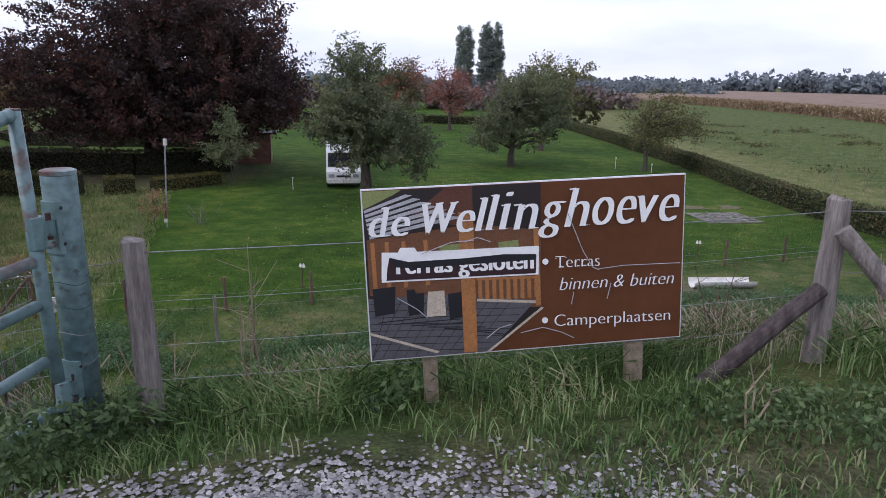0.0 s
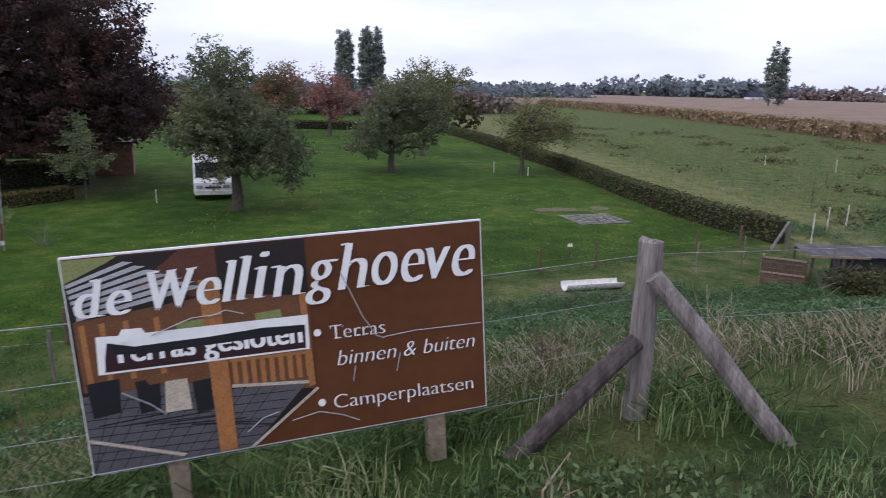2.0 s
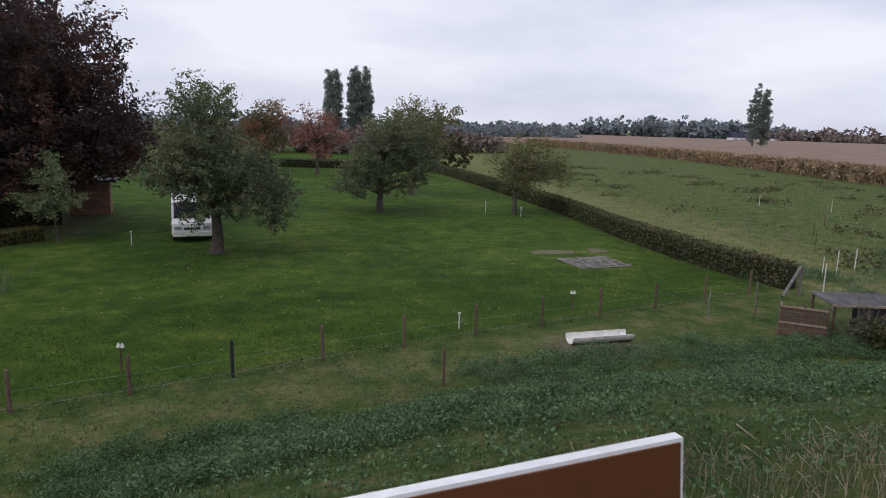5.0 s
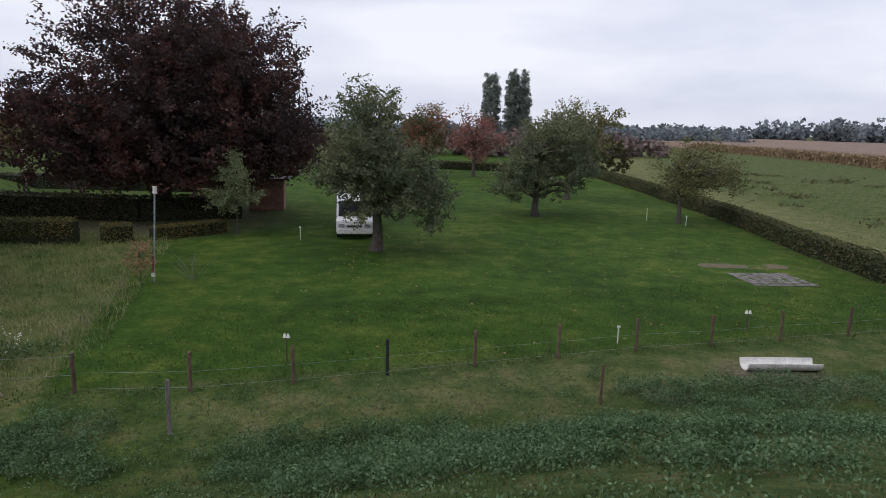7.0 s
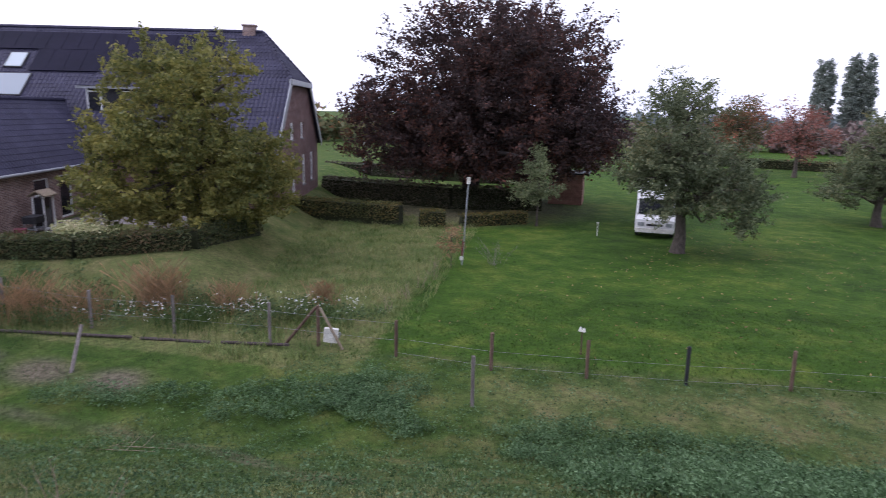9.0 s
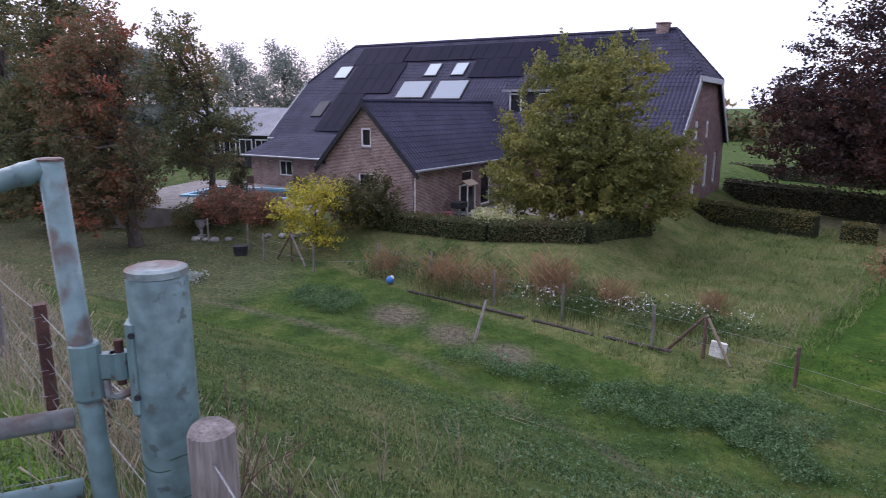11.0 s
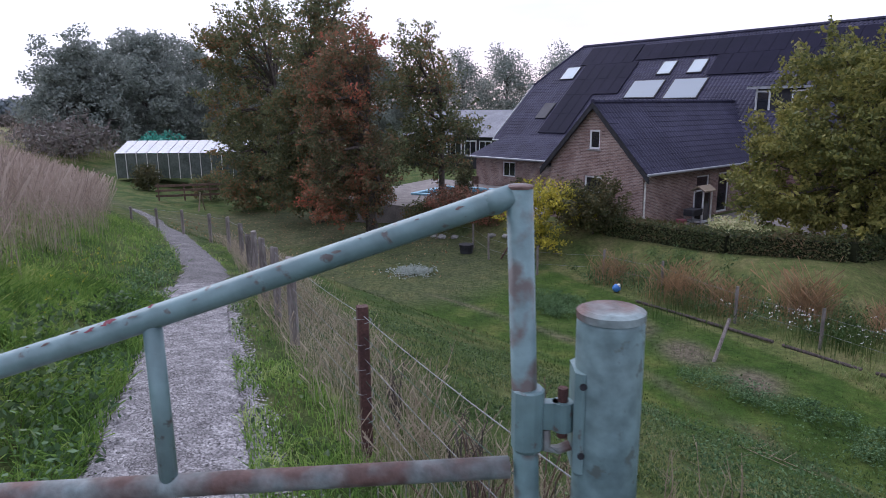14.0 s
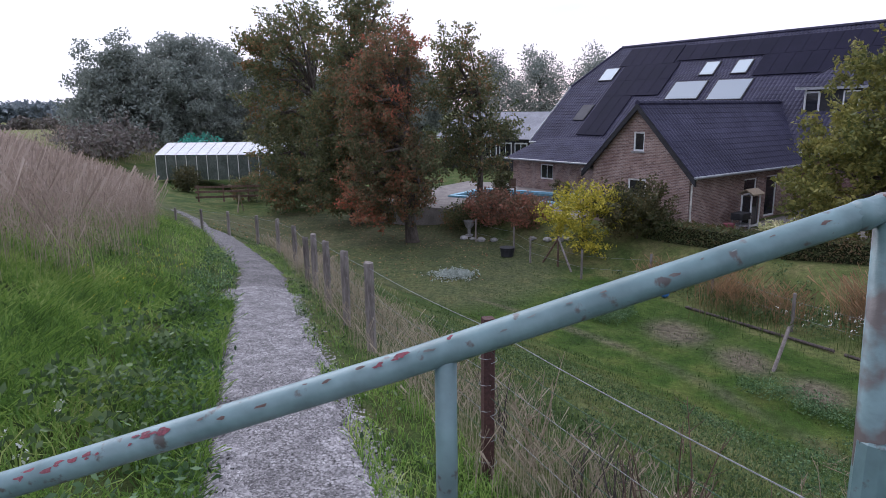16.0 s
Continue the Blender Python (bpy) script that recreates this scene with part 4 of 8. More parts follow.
# ---- trees ----
def lobed_crown(rng, lobes, clusters, hollow, face):
    """Leaf clusters over the boughs of a crown. Each bough: its offset across, its height, its half width and half height; wide crowns repeat it in depth."""
    wide = max(abs(u) + ru for u, _, ru, _ in lobes) * 0.95
    balls = []
    for u, z, ru, rz in lobes:
        deep = math.sqrt(max(wide * wide - u * u, 0.0)) - ru
        shifts = (0.0,) if deep < 0.35 * ru else (-0.75 * deep, 0.0, 0.75 * deep)
        balls += [(u * (1.0 if v == 0 else 0.9), v, z - 0.06 * abs(v), ru * (1.0 if v == 0 else 0.85), rz * (1.0 if v == 0 else 0.85)) for v in shifts]
    area = np.array([b[3] * b[4] for b in balls])
    pick = rng.choice(len(balls), clusters, p=area / area.sum())
    b = np.array(balls)[pick]
    d = rng.normal(0, 1, (clusters, 3))
    d /= np.linalg.norm(d, axis=1)[:, None]
    ph = rng.uniform(0, 6, len(balls))[pick]
    rad = rng.uniform(hollow, 1.0, clusters) ** 0.6 * (1 + 0.16 * np.sin(d[:, 0] * 5 + ph) * np.sin(d[:, 2] * 6 + 2 * ph))
    q = d * rad[:, None] * b[:, [3, 3, 4]] * 0.92 + b[:, :3]
    q = np.maximum(q, np.array([-99, -99, 0.12]))
    d[:, 2] += 0.25
    c, s = math.cos(face), math.sin(face)
    turn = np.array([[c, s, 0], [-s, c, 0], [0, 0, 1]])
    return q @ turn, d @ turn


def tree(label, x, y, h, w, leaf, seed, trunk_h=2.0, r=0.3, clusters=420, per=26, size=0.13, spread=0.55, bark=None, lump=0.35, low=0.3, lean=(0, 0), limbs=14, category="tree", name="tree", squash=1.0, top=1.0, z=None, hollow=0.45, cut=None, stems=1, skirt=0.0, lobes=None, face=0.0):
    rng = np.random.default_rng(seed)
    z0 = gz(x, y) if z is None else z
    t = thing(name, label, category, x, y, z0)
    cz, rz = (h + low * h) / 2, (h - low * h) / 2
    c0 = np.array([lean[0], lean[1], cz])
    d = rng.normal(0, 1, (clusters * 2, 3))
    d /= np.linalg.norm(d, axis=1)[:, None]
    ph = rng.uniform(0, 6, 6)
    bump = 1 + lump * (np.sin(d[:, 0] * 4 + ph[0]) * np.sin(d[:, 2] * 5 + ph[1]) + 0.7 * np.sin(d[:, 1] * 6 + ph[2]) * np.cos(d[:, 2] * 7 + ph[3]) + 0.5 * np.sin(d[:, 0] * 11 + ph[4]) * np.sin(d[:, 1] * 10 + ph[5]))
    rad = rng.uniform(hollow, 1.0, len(d)) ** 0.6 * np.clip(bump, 0.5, 1.5)
    wz = np.where(d[:, 2] > 0, 1 - (1 - top) * d[:, 2], 1.0)
    wz = wz * np.where(d[:, 2] < 0, np.clip(1 - d[:, 2] ** 2, 0.12, 1) ** (-0.5 * skirt), 1.0)
    pts = c0 + d * rad[:, None] * np.stack([w / 2 * wz, w / 2 * squash * wz, np.full(len(d), rz)], 1)
    pts = pts[(pts[:, 2] > low * h * 0.75) & (pts[:, 2] < h * 1.06)][:clusters]
    out = None
    if lobes:
        pts, out = lobed_crown(rng, lobes, clusters, hollow, radians(face))
    V, F = leaves(rng, pts, per, spread, size, out=out)
    raw("crown", V, F, leaf, t)
    g = Geo()
    for sidx in range(stems):
        ox, oy = (rng.normal(0, 0.35, 2) if stems > 1 else (0, 0))
        k = 6
        tr = [(ox + lean[0] * (i / k) ** 2 * 0.5 + rng.normal(0, r * 0.15) * (i > 0), oy + lean[1] * (i / k) ** 2 * 0.5 + rng.normal(0, r * 0.15) * (i > 0), -0.15 + (h * 0.72 + 0.15) * i / k) for i in range(k + 1)]
        g.tube([(ox, oy, -0.2), (ox * 1.0, oy, 0.12)] + tr[1:], [r * 1.55, r * 1.12] + [r * (1 - 0.14 * i) for i in range(1, k + 1)], 10)
    pick = rng.choice(len(pts), min(limbs, len(pts)), replace=False)
    for q in pts[pick]:
        zz = max(trunk_h * rng.uniform(0.85, 1.3), min(q[2] - 0.25 * np.hypot(q[0], q[1]), h * 0.6))
        s = np.array([lean[0] * (zz / h) ** 2 * 0.6, lean[1] * (zz / h) ** 2 * 0.6, zz])
        m1 = s + (q - s) * 0.4 + np.array([0, 0, 0.10 * h * rng.uniform(0.1, 0.6)]) + rng.normal(0, 0.1, 3)
        m2 = s + (q - s) * 0.75 + rng.normal(0, 0.18, 3)
        g.tube([s, m1, m2, q], [r * 0.45, r * 0.3, r * 0.17, r * 0.05], 6)
    part("trunk", g, bark or BARK, t, smooth=True)
    return t


tree("huge copper beech with dark purple-brown leaves on the lawn", -30.65, 43.7, 15.4, 22.0, BEECH_LEAF, 11, trunk_h=3.2, r=0.8, clusters=2700, per=50, size=0.13, spread=0.38, bark=BARK_DARK, limbs=70, hollow=0.4, lobes=[(1.86, 12.59, 5.0, 2.77), (-2.88, 10.78, 3.41, 2.91), (6.05, 11.04, 4.26, 3.29), (-6.49, 6.88, 3.35, 2.36), (-2.38, 6.42, 4.74, 3.16), (2.41, 7.71, 5.5, 3.93), (7.5, 7.09, 4.13, 3.34), (-6.69, 4.33, 2.79, 1.79), (9.65, 5.6, 2.38, 2.45), (0.67, 4.35, 7.56, 1.67), (6.24, 4.12, 5.18, 1.67), (-7.79, 7.8, 1.77, 1.18), (1.02, 3.37, 7.99, 1.12)], face=14.7)
tree("old green apple tree with a wide drooping crown on the lawn", -12.17, 37.7, 8.2, 7.2, APPLE_LEAF, 12, trunk_h=1.5, r=0.34, clusters=780, per=52, size=0.085, spread=0.24, limbs=34, hollow=0.35, lobes=[(-0.51, 7.68, 1.67, 1.37), (-0.86, 6.02, 2.3, 1.47), (-2.18, 4.31, 1.48, 1.3), (1.0, 4.55, 2.47, 1.48), (2.94, 3.38, 1.4, 1.3), (3.38, 1.98, 1.13, 0.69), (-0.7, 4.66, 2.47, 1.39), (1.65, 2.87, 1.56, 0.87), (-0.85, 3.42, 1.49, 0.93), (-0.59, 2.65, 1.0, 0.81)], face=14.7)
tree("green apple tree with a broad crown on the lawn", -5.64, 56.3, 7.6, 8.0, APPLE_LEAF, 13, trunk_h=1.5, r=0.32, clusters=560, per=46, size=0.10, spread=0.27, limbs=28, hollow=0.35, lobes=[(0.95, 5.47, 3.21, 2.32), (2.46, 6.26, 2.13, 2.13), (-1.31, 3.49, 2.47, 1.88), (1.53, 3.26, 3.14, 1.71), (-2.77, 2.1, 1.26, 0.9), (3.51, 3.86, 1.57, 1.7)], face=14.7)
tree("taller yellow-green fruit tree behind an apple tree", -4.25, 70.5, 9.6, 7.6, APPLE_YELLOW, 14, trunk_h=2.4, r=0.3, clusters=260, per=40, size=0.12, spread=0.32, limbs=24, hollow=0.3, lobes=[(-0.1, 7.87, 2.33, 1.78), (2.94, 7.96, 2.33, 1.0), (1.19, 5.28, 2.35, 2.69), (-2.81, 6.54, 1.95, 1.39)], face=14.7)
tree("sparse yellowing fruit tree beside the clipped hedge", 5.35, 57.5, 6.2, 7.4, APPLE_YELLOW, 15, trunk_h=1.4, r=0.22, clusters=330, per=30, size=0.085, spread=0.3, limbs=44, hollow=0.3, lobes=[(1.44, 4.02, 2.93, 1.71), (-0.07, 2.98, 1.9, 1.27), (3.14, 3.63, 1.81, 1.44), (1.1, 5.44, 1.79, 1.08), (-0.62, 4.41, 1.35, 1.13)], face=7.8)
tree("small tree with red autumn leaves", -19.06, 93.8, 8.8, 7.0, RED_LEAF, 16, trunk_h=2.4, r=0.28, clusters=130, per=22, size=0.17, spread=0.5, low=0.3, limbs=30)
tree("small reddish-brown tree at the end of the lawn", -27.5, 98, 9.2, 7.0, MIXED_RED, 17, trunk_h=2.4, r=0.28, clusters=240, per=30, size=0.18, spread=0.55, low=0.25, limbs=20)
tree("young tree with drooping pale green leaves", -21.8, 39.1, 5.0, 4.4, YOUNG_LEAF, 18, trunk_h=1.6, r=0.08, clusters=190, per=34, size=0.075, spread=0.2, limbs=30, hollow=0.2, lobes=[(0.14, 4.3, 0.35, 0.56), (-0.17, 3.52, 0.92, 0.39), (-0.46, 2.73, 1.42, 0.43), (0.53, 2.29, 1.07, 0.36), (-0.71, 2.01, 1.29, 0.36)], face=40.1)
tree("young sapling with orange leaves tied to a stake", -18.45, 26.5, 1.9, 1.1, RUST_WEED, 19, trunk_h=0.6, r=0.025, clusters=40, per=12, size=0.06, spread=0.14, low=0.3, limbs=12)
tree("walnut tree with yellow-green leaves beside the yard hedge", -28.3, 19.6, 8.3, 9.2, WALNUT_LEAF, 20, trunk_h=1.6, r=0.3, clusters=1150, per=52, size=0.098, spread=0.22, limbs=36, hollow=0.35, lobes=[(-1.73, 7.58, 0.89, 0.94), (0.42, 7.81, 1.03, 1.03), (-0.49, 6.25, 2.36, 1.24), (-3.22, 4.54, 1.81, 1.26), (-0.13, 3.79, 2.79, 1.77), (2.59, 4.41, 0.81, 0.66), (3.13, 3.02, 1.66, 1.27), (-3.87, 2.27, 1.59, 1.49), (-0.69, 1.62, 2.83, 1.23), (2.53, 1.61, 2.32, 1.23), (4.18, 2.77, 0.89, 0.82), (-2.81, 7.22, 0.54, 0.54)], face=85.1)
tree("tall pear tree with russet and red leaves", -35.6, -2.2, 12.0, 6.4, MIXED_RED, 21, trunk_h=1.8, r=0.34, clusters=820, per=52, size=0.085, spread=0.22, limbs=70, hollow=0.35, lobes=[(-1.3, 7.84, 2.44, 2.38), (-0.94, 10.26, 1.41, 1.52), (-0.8, 4.43, 2.43, 1.97), (-2.05, 3.24, 1.77, 1.47), (0.55, 3.96, 1.16, 1.98), (-2.41, 6.09, 1.5, 1.8), (0.23, 9.82, 0.82, 1.23), (-2.47, 8.43, 1.33, 1.18), (-1.17, 2.09, 2.4, 1.05), (-2.71, 2.17, 1.38, 0.86)], face=94.8)
tree("tall green and russet fruit tree beside the path fence", -41.2, -6.5, 14.4, 7.6, RUSSET_GREEN, 22, trunk_h=2.0, r=0.36, clusters=760, per=50, size=0.10, spread=0.25, limbs=44, hollow=0.35, lobes=[(0.97, 12.88, 1.69, 1.76), (0.01, 9.95, 2.34, 2.34), (-0.85, 6.25, 2.38, 2.8), (-1.33, 3.29, 2.42, 1.85), (-1.05, 1.68, 2.36, 1.15)], face=94.8)
tree("green fruit tree with thinning leaves", -47.2, -10.6, 14.2, 8.0, RUSSET_GREEN, 23, trunk_h=2.0, r=0.3, clusters=720, per=46, size=0.11, spread=0.27, limbs=34, hollow=0.35, lobes=[(-0.9, 12.54, 2.67, 2.16), (-2.97, 10.86, 2.45, 1.9), (-2.19, 7.57, 3.29, 2.41), (-1.76, 4.59, 3.05, 2.36), (-2.12, 2.15, 2.55, 1.56), (-4.3, 11.64, 1.18, 0.71), (-1.34, 1.4, 2.72, 1.15)], face=94.8)
tree("slim green fruit tree with thinning leaves beside the pool", -40.5, 1.4, 10.2, 5.0, RUSSET_GREEN, 24, trunk_h=2.0, r=0.22, clusters=430, per=42, size=0.095, spread=0.25, limbs=34, hollow=0.35, lobes=[(-1.54, 9.07, 1.19, 1.49), (-2.16, 7.14, 1.67, 1.41), (-0.05, 7.28, 1.2, 1.34), (-0.83, 5.15, 2.03, 1.62), (1.2, 4.8, 1.42, 1.19), (-2.03, 3.49, 1.71, 1.43), (0.01, 2.96, 1.54, 1.44)], face=94.8)


def poplar(x, y, h, w, seed, stems=1):
    tree("tall slim poplar far across the fields", x, y, h, w, POPLAR_LEAF, seed, trunk_h=2.5, r=0.35, clusters=360, per=30, size=0.26, spread=0.36, low=0.06, limbs=14, lump=0.16, top=0.85, hollow=0.2, name="poplar")


poplar(-33.2, 178, 22.3, 5.0, 31)
poplar(-27.6, 178, 22.5, 4.0, 32)
poplar(-25.0, 179, 22.3, 4.4, 33)
poplar(129, 300, 28, 6.5, 34)
poplar(134, 302, 27.5, 5.5, 35)


# ---- hedges ----
def hedge(label, line, width, height, leaf, seed, z=None, density=260, size=0.055, group=""):
    rng = np.random.default_rng(seed)
    (x0, y0) = line[0]
    t = thing("hedge", label, "hedge", x0, y0, 0, group=group)
    g, pts = Geo(), []
    for (ax, ay), (bx, by) in zip(line, line[1:]):
        d = Vector((bx - ax, by - ay, 0))
        n = max(1, int(d.length / 1.5))
        u = d.normalized()
        p = Vector((-u.y, u.x, 0))
        for i in range(n):
            a, b = Vector((ax, ay, 0)) + d * (i / n), Vector((ax, ay, 0)) + d * ((i + 1) / n)
            za, zb = (gz(a.x, a.y), gz(b.x, b.y)) if z is None else (z, z)
            q = []
            for e, zz in ((a, za), (b, zb)):
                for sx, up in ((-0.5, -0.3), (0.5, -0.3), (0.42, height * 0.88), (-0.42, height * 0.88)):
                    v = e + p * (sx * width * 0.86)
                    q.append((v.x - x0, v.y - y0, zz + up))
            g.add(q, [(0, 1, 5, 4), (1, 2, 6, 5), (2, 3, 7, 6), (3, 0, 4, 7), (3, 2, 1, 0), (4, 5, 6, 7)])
            m = int(density * d.length / n)
            s = rng.uniform(0, 1, m)
            k = rng.uniform(0, 2 * height + width, m)
            side = np.where(k < height, -0.5, np.where(k < 2 * height, 0.5, (k - 2 * height) / width - 0.5))
            up = np.where(k < height, k, np.where(k < 2 * height, k - height, height)) + rng.normal(0, 0.055, m)
            off = side * width + rng.normal(0, 0.06, m)
            base = np.stack([a.x + (b.x - a.x) * s + p.x * off - x0, a.y + (b.y - a.y) * s + p.y * off - y0, za + (zb - za) * s + up], 1)
            pts.append(base)
    part("core", g, HEDGE_SHADE, t)
    V, F = leaves(rng, np.concatenate(pts), 1, 0.03, size)
    raw("foliage", V, F, leaf, t)
    return t


hedge("long clipped beech hedge between lawn and pasture", HEDGE_LINE, 0.8, 1.25, HEDGE_LEAF, 41, density=420, size=0.08)
hedge("low clipped hedge across the end of the lawn", [(-48, 105), (-27, 106.6), (-3.5, 109)], 0.9, 1.3, HEDGE_LEAF, 42, density=160, size=0.12)
hedge("clipped autumn-tinted hedge beside the farmhouse garden", [(-36.0, 29.6), (-31.5, 31.5), (-27.9, 33.0)], 0.9, 1.0, HEDGE_AUTUMN, 43, z=-5.35, density=700, size=0.06)
hedge("short clipped hedge stub at a garden gap", [(-26.9, 33.6), (-25.8, 34.8)], 0.8, 1.0, HEDGE_AUTUMN, 44, density=700, size=0.06)
hedge("low thin yellowing hedge on the lawn edge", [(-25.2, 35.6), (-23.0, 39.6)], 0.7, 0.75, HEDGE_AUTUMN, 45, density=600, size=0.06)
hedge("dark clipped hedge beneath the beech", [(-42, 38.6), (-30.5, 41.2), (-25.5, 45.5)], 1.0, 1.5, HEDGE_DARK, 46, z=-5.55, density=420, size=0.09)
hedge("dark hedge farther along the garden", [(-58, 52), (-34, 60)], 0.9, 1.1, HEDGE_DARK, 47, z=-5.5, density=160, size=0.11)
hedge("clipped hedge along the raised yard", [(-30.9, 9.6), (-28.6, 11.7), (-26.7, 13.6), (-25.1, 17.4), (-28.0, 22.4)], 0.9, 0.8, HEDGE_LEAF, 48, density=900, size=0.06)


# ---- sign beside the gate ----
def matrix_sign():
    yaw, roll, tilt = 0.343, 0.053, 0.062
    X, N, Z = Vector((math.cos(yaw), math.sin(yaw), 0)), Vector((-math.sin(yaw), math.cos(yaw), 0)), Vector((0, 0, 1))
    T = Z * math.cos(tilt) + N * math.sin(tilt)
    A, B = X * math.cos(roll) + T * math.sin(roll), -X * math.sin(roll) + T * math.cos(roll)
    m = Matrix.Identity(4)
    for i in range(3):
        m[i][0], m[i][1], m[i][2], m[i][3] = A[i], B[i], A.cross(B)[i], (0.444, 4.084, 0.362)[i]
    return m


SW, SH = 1.73, 0.917
sign = thing("sign_board", "brown printed farm sign with white lettering on two timber posts", "sign")
sign.matrix_world = matrix_sign()      # its x along the board, y up it, z towards the road
board = part("board", Geo().box((0, 0, -0.012), (SW, SH, 0.022)), WHITE_PAINT, sign, "white-edged sign board")
part("printed_face", Geo().box((0, 0, 0.001), (SW - 0.014, SH - 0.014, 0.004)), SIGN_BROWN, sign, "brown print")


def px(x, y):
    """From the sign's own grid, 1000 wide and 530 high from the top left, to metres on the board."""
    return ((x / 1000 - 0.5) * SW, (0.5 - y / 530) * SH)


def shape(name, pts, material, level, parent=None, label=""):
    g = Geo().poly([(*px(*p), 0.003 + 0.0012 * level) for p in pts], 0.0012, (0, 0, 1))
    return part(name, g, material, parent or board, label)


def flat(name, c, rough=0.45):
    return mat(name, c, tuple(v * 0.85 for v in c), 14, rough, 0.0, spec=0.4)


P_ROOF, P_SLAT = flat("print_dark_roof", (0.018, 0.012, 0.012)), flat("print_slats", (0.42, 0.42, 0.44))
P_WOOD, P_WOOD2, P_FLOOR = flat("print_timber", (0.36, 0.15, 0.05)), flat("print_dark_timber", (0.15, 0.062, 0.028)), flat("print_paving", (0.10, 0.096, 0.108))
P_GREEN, P_DARK, P_PALE, P_ROOF2 = flat("print_leaves", (0.22, 0.25, 0.09)), flat("print_chairs", (0.012, 0.012, 0.016)), flat("print_pale", (0.50, 0.42, 0.33)), flat("print_beam", (0.10, 0.035, 0.02))
shape("photo_ground", [(4, 6), (538, 6), (538, 395), (370, 524), (4, 524)], P_ROOF, 1, label="terrace photograph")
shape("photo_leaves", [(4, 6), (120, 6), (95, 20), (4, 60)], P_GREEN, 2)
shape("photo_beam", [(250, 6), (330, 6), (330, 90), (300, 130), (150, 80)], P_ROOF2, 2)
shape("photo_back_wall", [(10, 150), (330, 120), (538, 150), (538, 395), (10, 320)], P_WOOD2, 2)
shape("photo_floor", [(4, 330), (200, 330), (330, 345), (520, 370), (370, 524), (4, 524)], P_FLOOR, 3)
for i in range(7):
    shape("photo_roof_slat", [(6 + i * 2, 62 + i * 13), (130 + i * 22, 20 + i * 12), (150 + i * 26, 24 + i * 12), (8 + i * 2, 70 + i * 13)], P_SLAT, 3)
for i in range(8):
    y = 352 + i * 21
    shape("photo_paving_joint", [(6, y - 6), (500 - i * 16, y + 18), (500 - i * 16, y + 20), (6, y - 4)], P_ROOF, 3.4)
for i in range(11):
    shape("photo_paving_joint", [(60 + i * 40, 346), (62 + i * 40, 346), (max(8, i * 34 - 30), 520), (max(6, i * 34 - 32), 520)], P_ROOF, 3.7)
for x in (20, 62, 112, 178):
    shape("photo_post", [(x, 160), (x + 12, 158), (x + 14, 300), (x + 2, 302)], P_WOOD, 3)
for x in range(340, 530, 22):
    shape("photo_railing", [(x, 290), (x + 12, 290), (x + 12, 362), (x, 358)], P_WOOD, 4)
shape("photo_rail", [(335, 286), (530, 292), (530, 300), (335, 294)], P_WOOD, 5)
shape("photo_rail", [(335, 352), (530, 372), (530, 380), (335, 360)], P_PALE, 5)
shape("photo_table", [(140, 300), (280, 296), (260, 318), (150, 322)], P_WOOD2, 5)
shape("photo_table_foot", [(185, 318), (235, 318), (238, 398), (178, 398)], P_PALE, 5)
for x, y, w, h in ((18, 300, 70, 80), (120, 310, 55, 76), (245, 330, 60, 76)):
    shape("photo_chair", [(x, y), (x + w, y - 4), (x + w - 6, y + h), (x + 4, y + h + 6)], P_DARK, 4)
shape("photo_column", [(285, 80), (330, 90), (332, 522), (290, 522)], P_WOOD, 6)
shape("photo_edge_post", [(514, 140), (530, 140), (536, 384), (520, 388)], P_WOOD, 6)
shape("photo_border", [(538, 392), (545, 396), (374, 524), (362, 524)], P_PALE, 6)
shape("photo_line", [(6, 436), (214, 512), (206, 518), (6, 444)], P_PALE, 4)
for x in (225, 405):
    shape("photo_window", [(x, 180), (x + 62, 176), (x + 64, 196), (x + 2, 200)], P_GREEN, 3)
for i in range(6):
    shape("photo_seam", [(30 + i * 50, 405 + i * 8), (240 + i * 40, 395 + i * 16), (240 + i * 40, 398 + i * 16), (30 + i * 50, 408 + i * 8)], P_DARK, 4)
sticker = shape("sticker", [(52, 189), (100, 192), (108, 178), (150, 180), (158, 193), (531, 198), (529, 288), (47, 281)], LETTER, 7, label="torn white sticker")
shape("sticker_band", [(74, 206), (130, 222), (300, 222), (420, 217), (522, 223), (520, 283), (62, 276), (66, 240)], flat("sticker_plum", (0.035, 0.012, 0.016)), 8)


def glyph_mesh(body, size, shear, thin):
    """Points and faces of the built-in font's letters, their strokes thinned."""
    cu = bpy.data.curves.new("letters", "FONT")
    cu.body, cu.size, cu.shear, cu.offset, cu.extrude, cu.resolution_u = body, size, shear, -thin, 0.0004, 5
    tmp = new("letters", cu)
    bpy.context.view_layer.update()
    me = bpy.data.meshes.new_from_object(tmp.evaluated_get(bpy.context.evaluated_depsgraph_get()))
    bpy.data.objects.remove(tmp)
    bpy.data.curves.remove(cu)
    P = np.array([v.co[:] for v in me.vertices])
    F = [tuple(p.vertices) for p in me.polygons]
    bpy.data.meshes.remove(me)
    return P, F


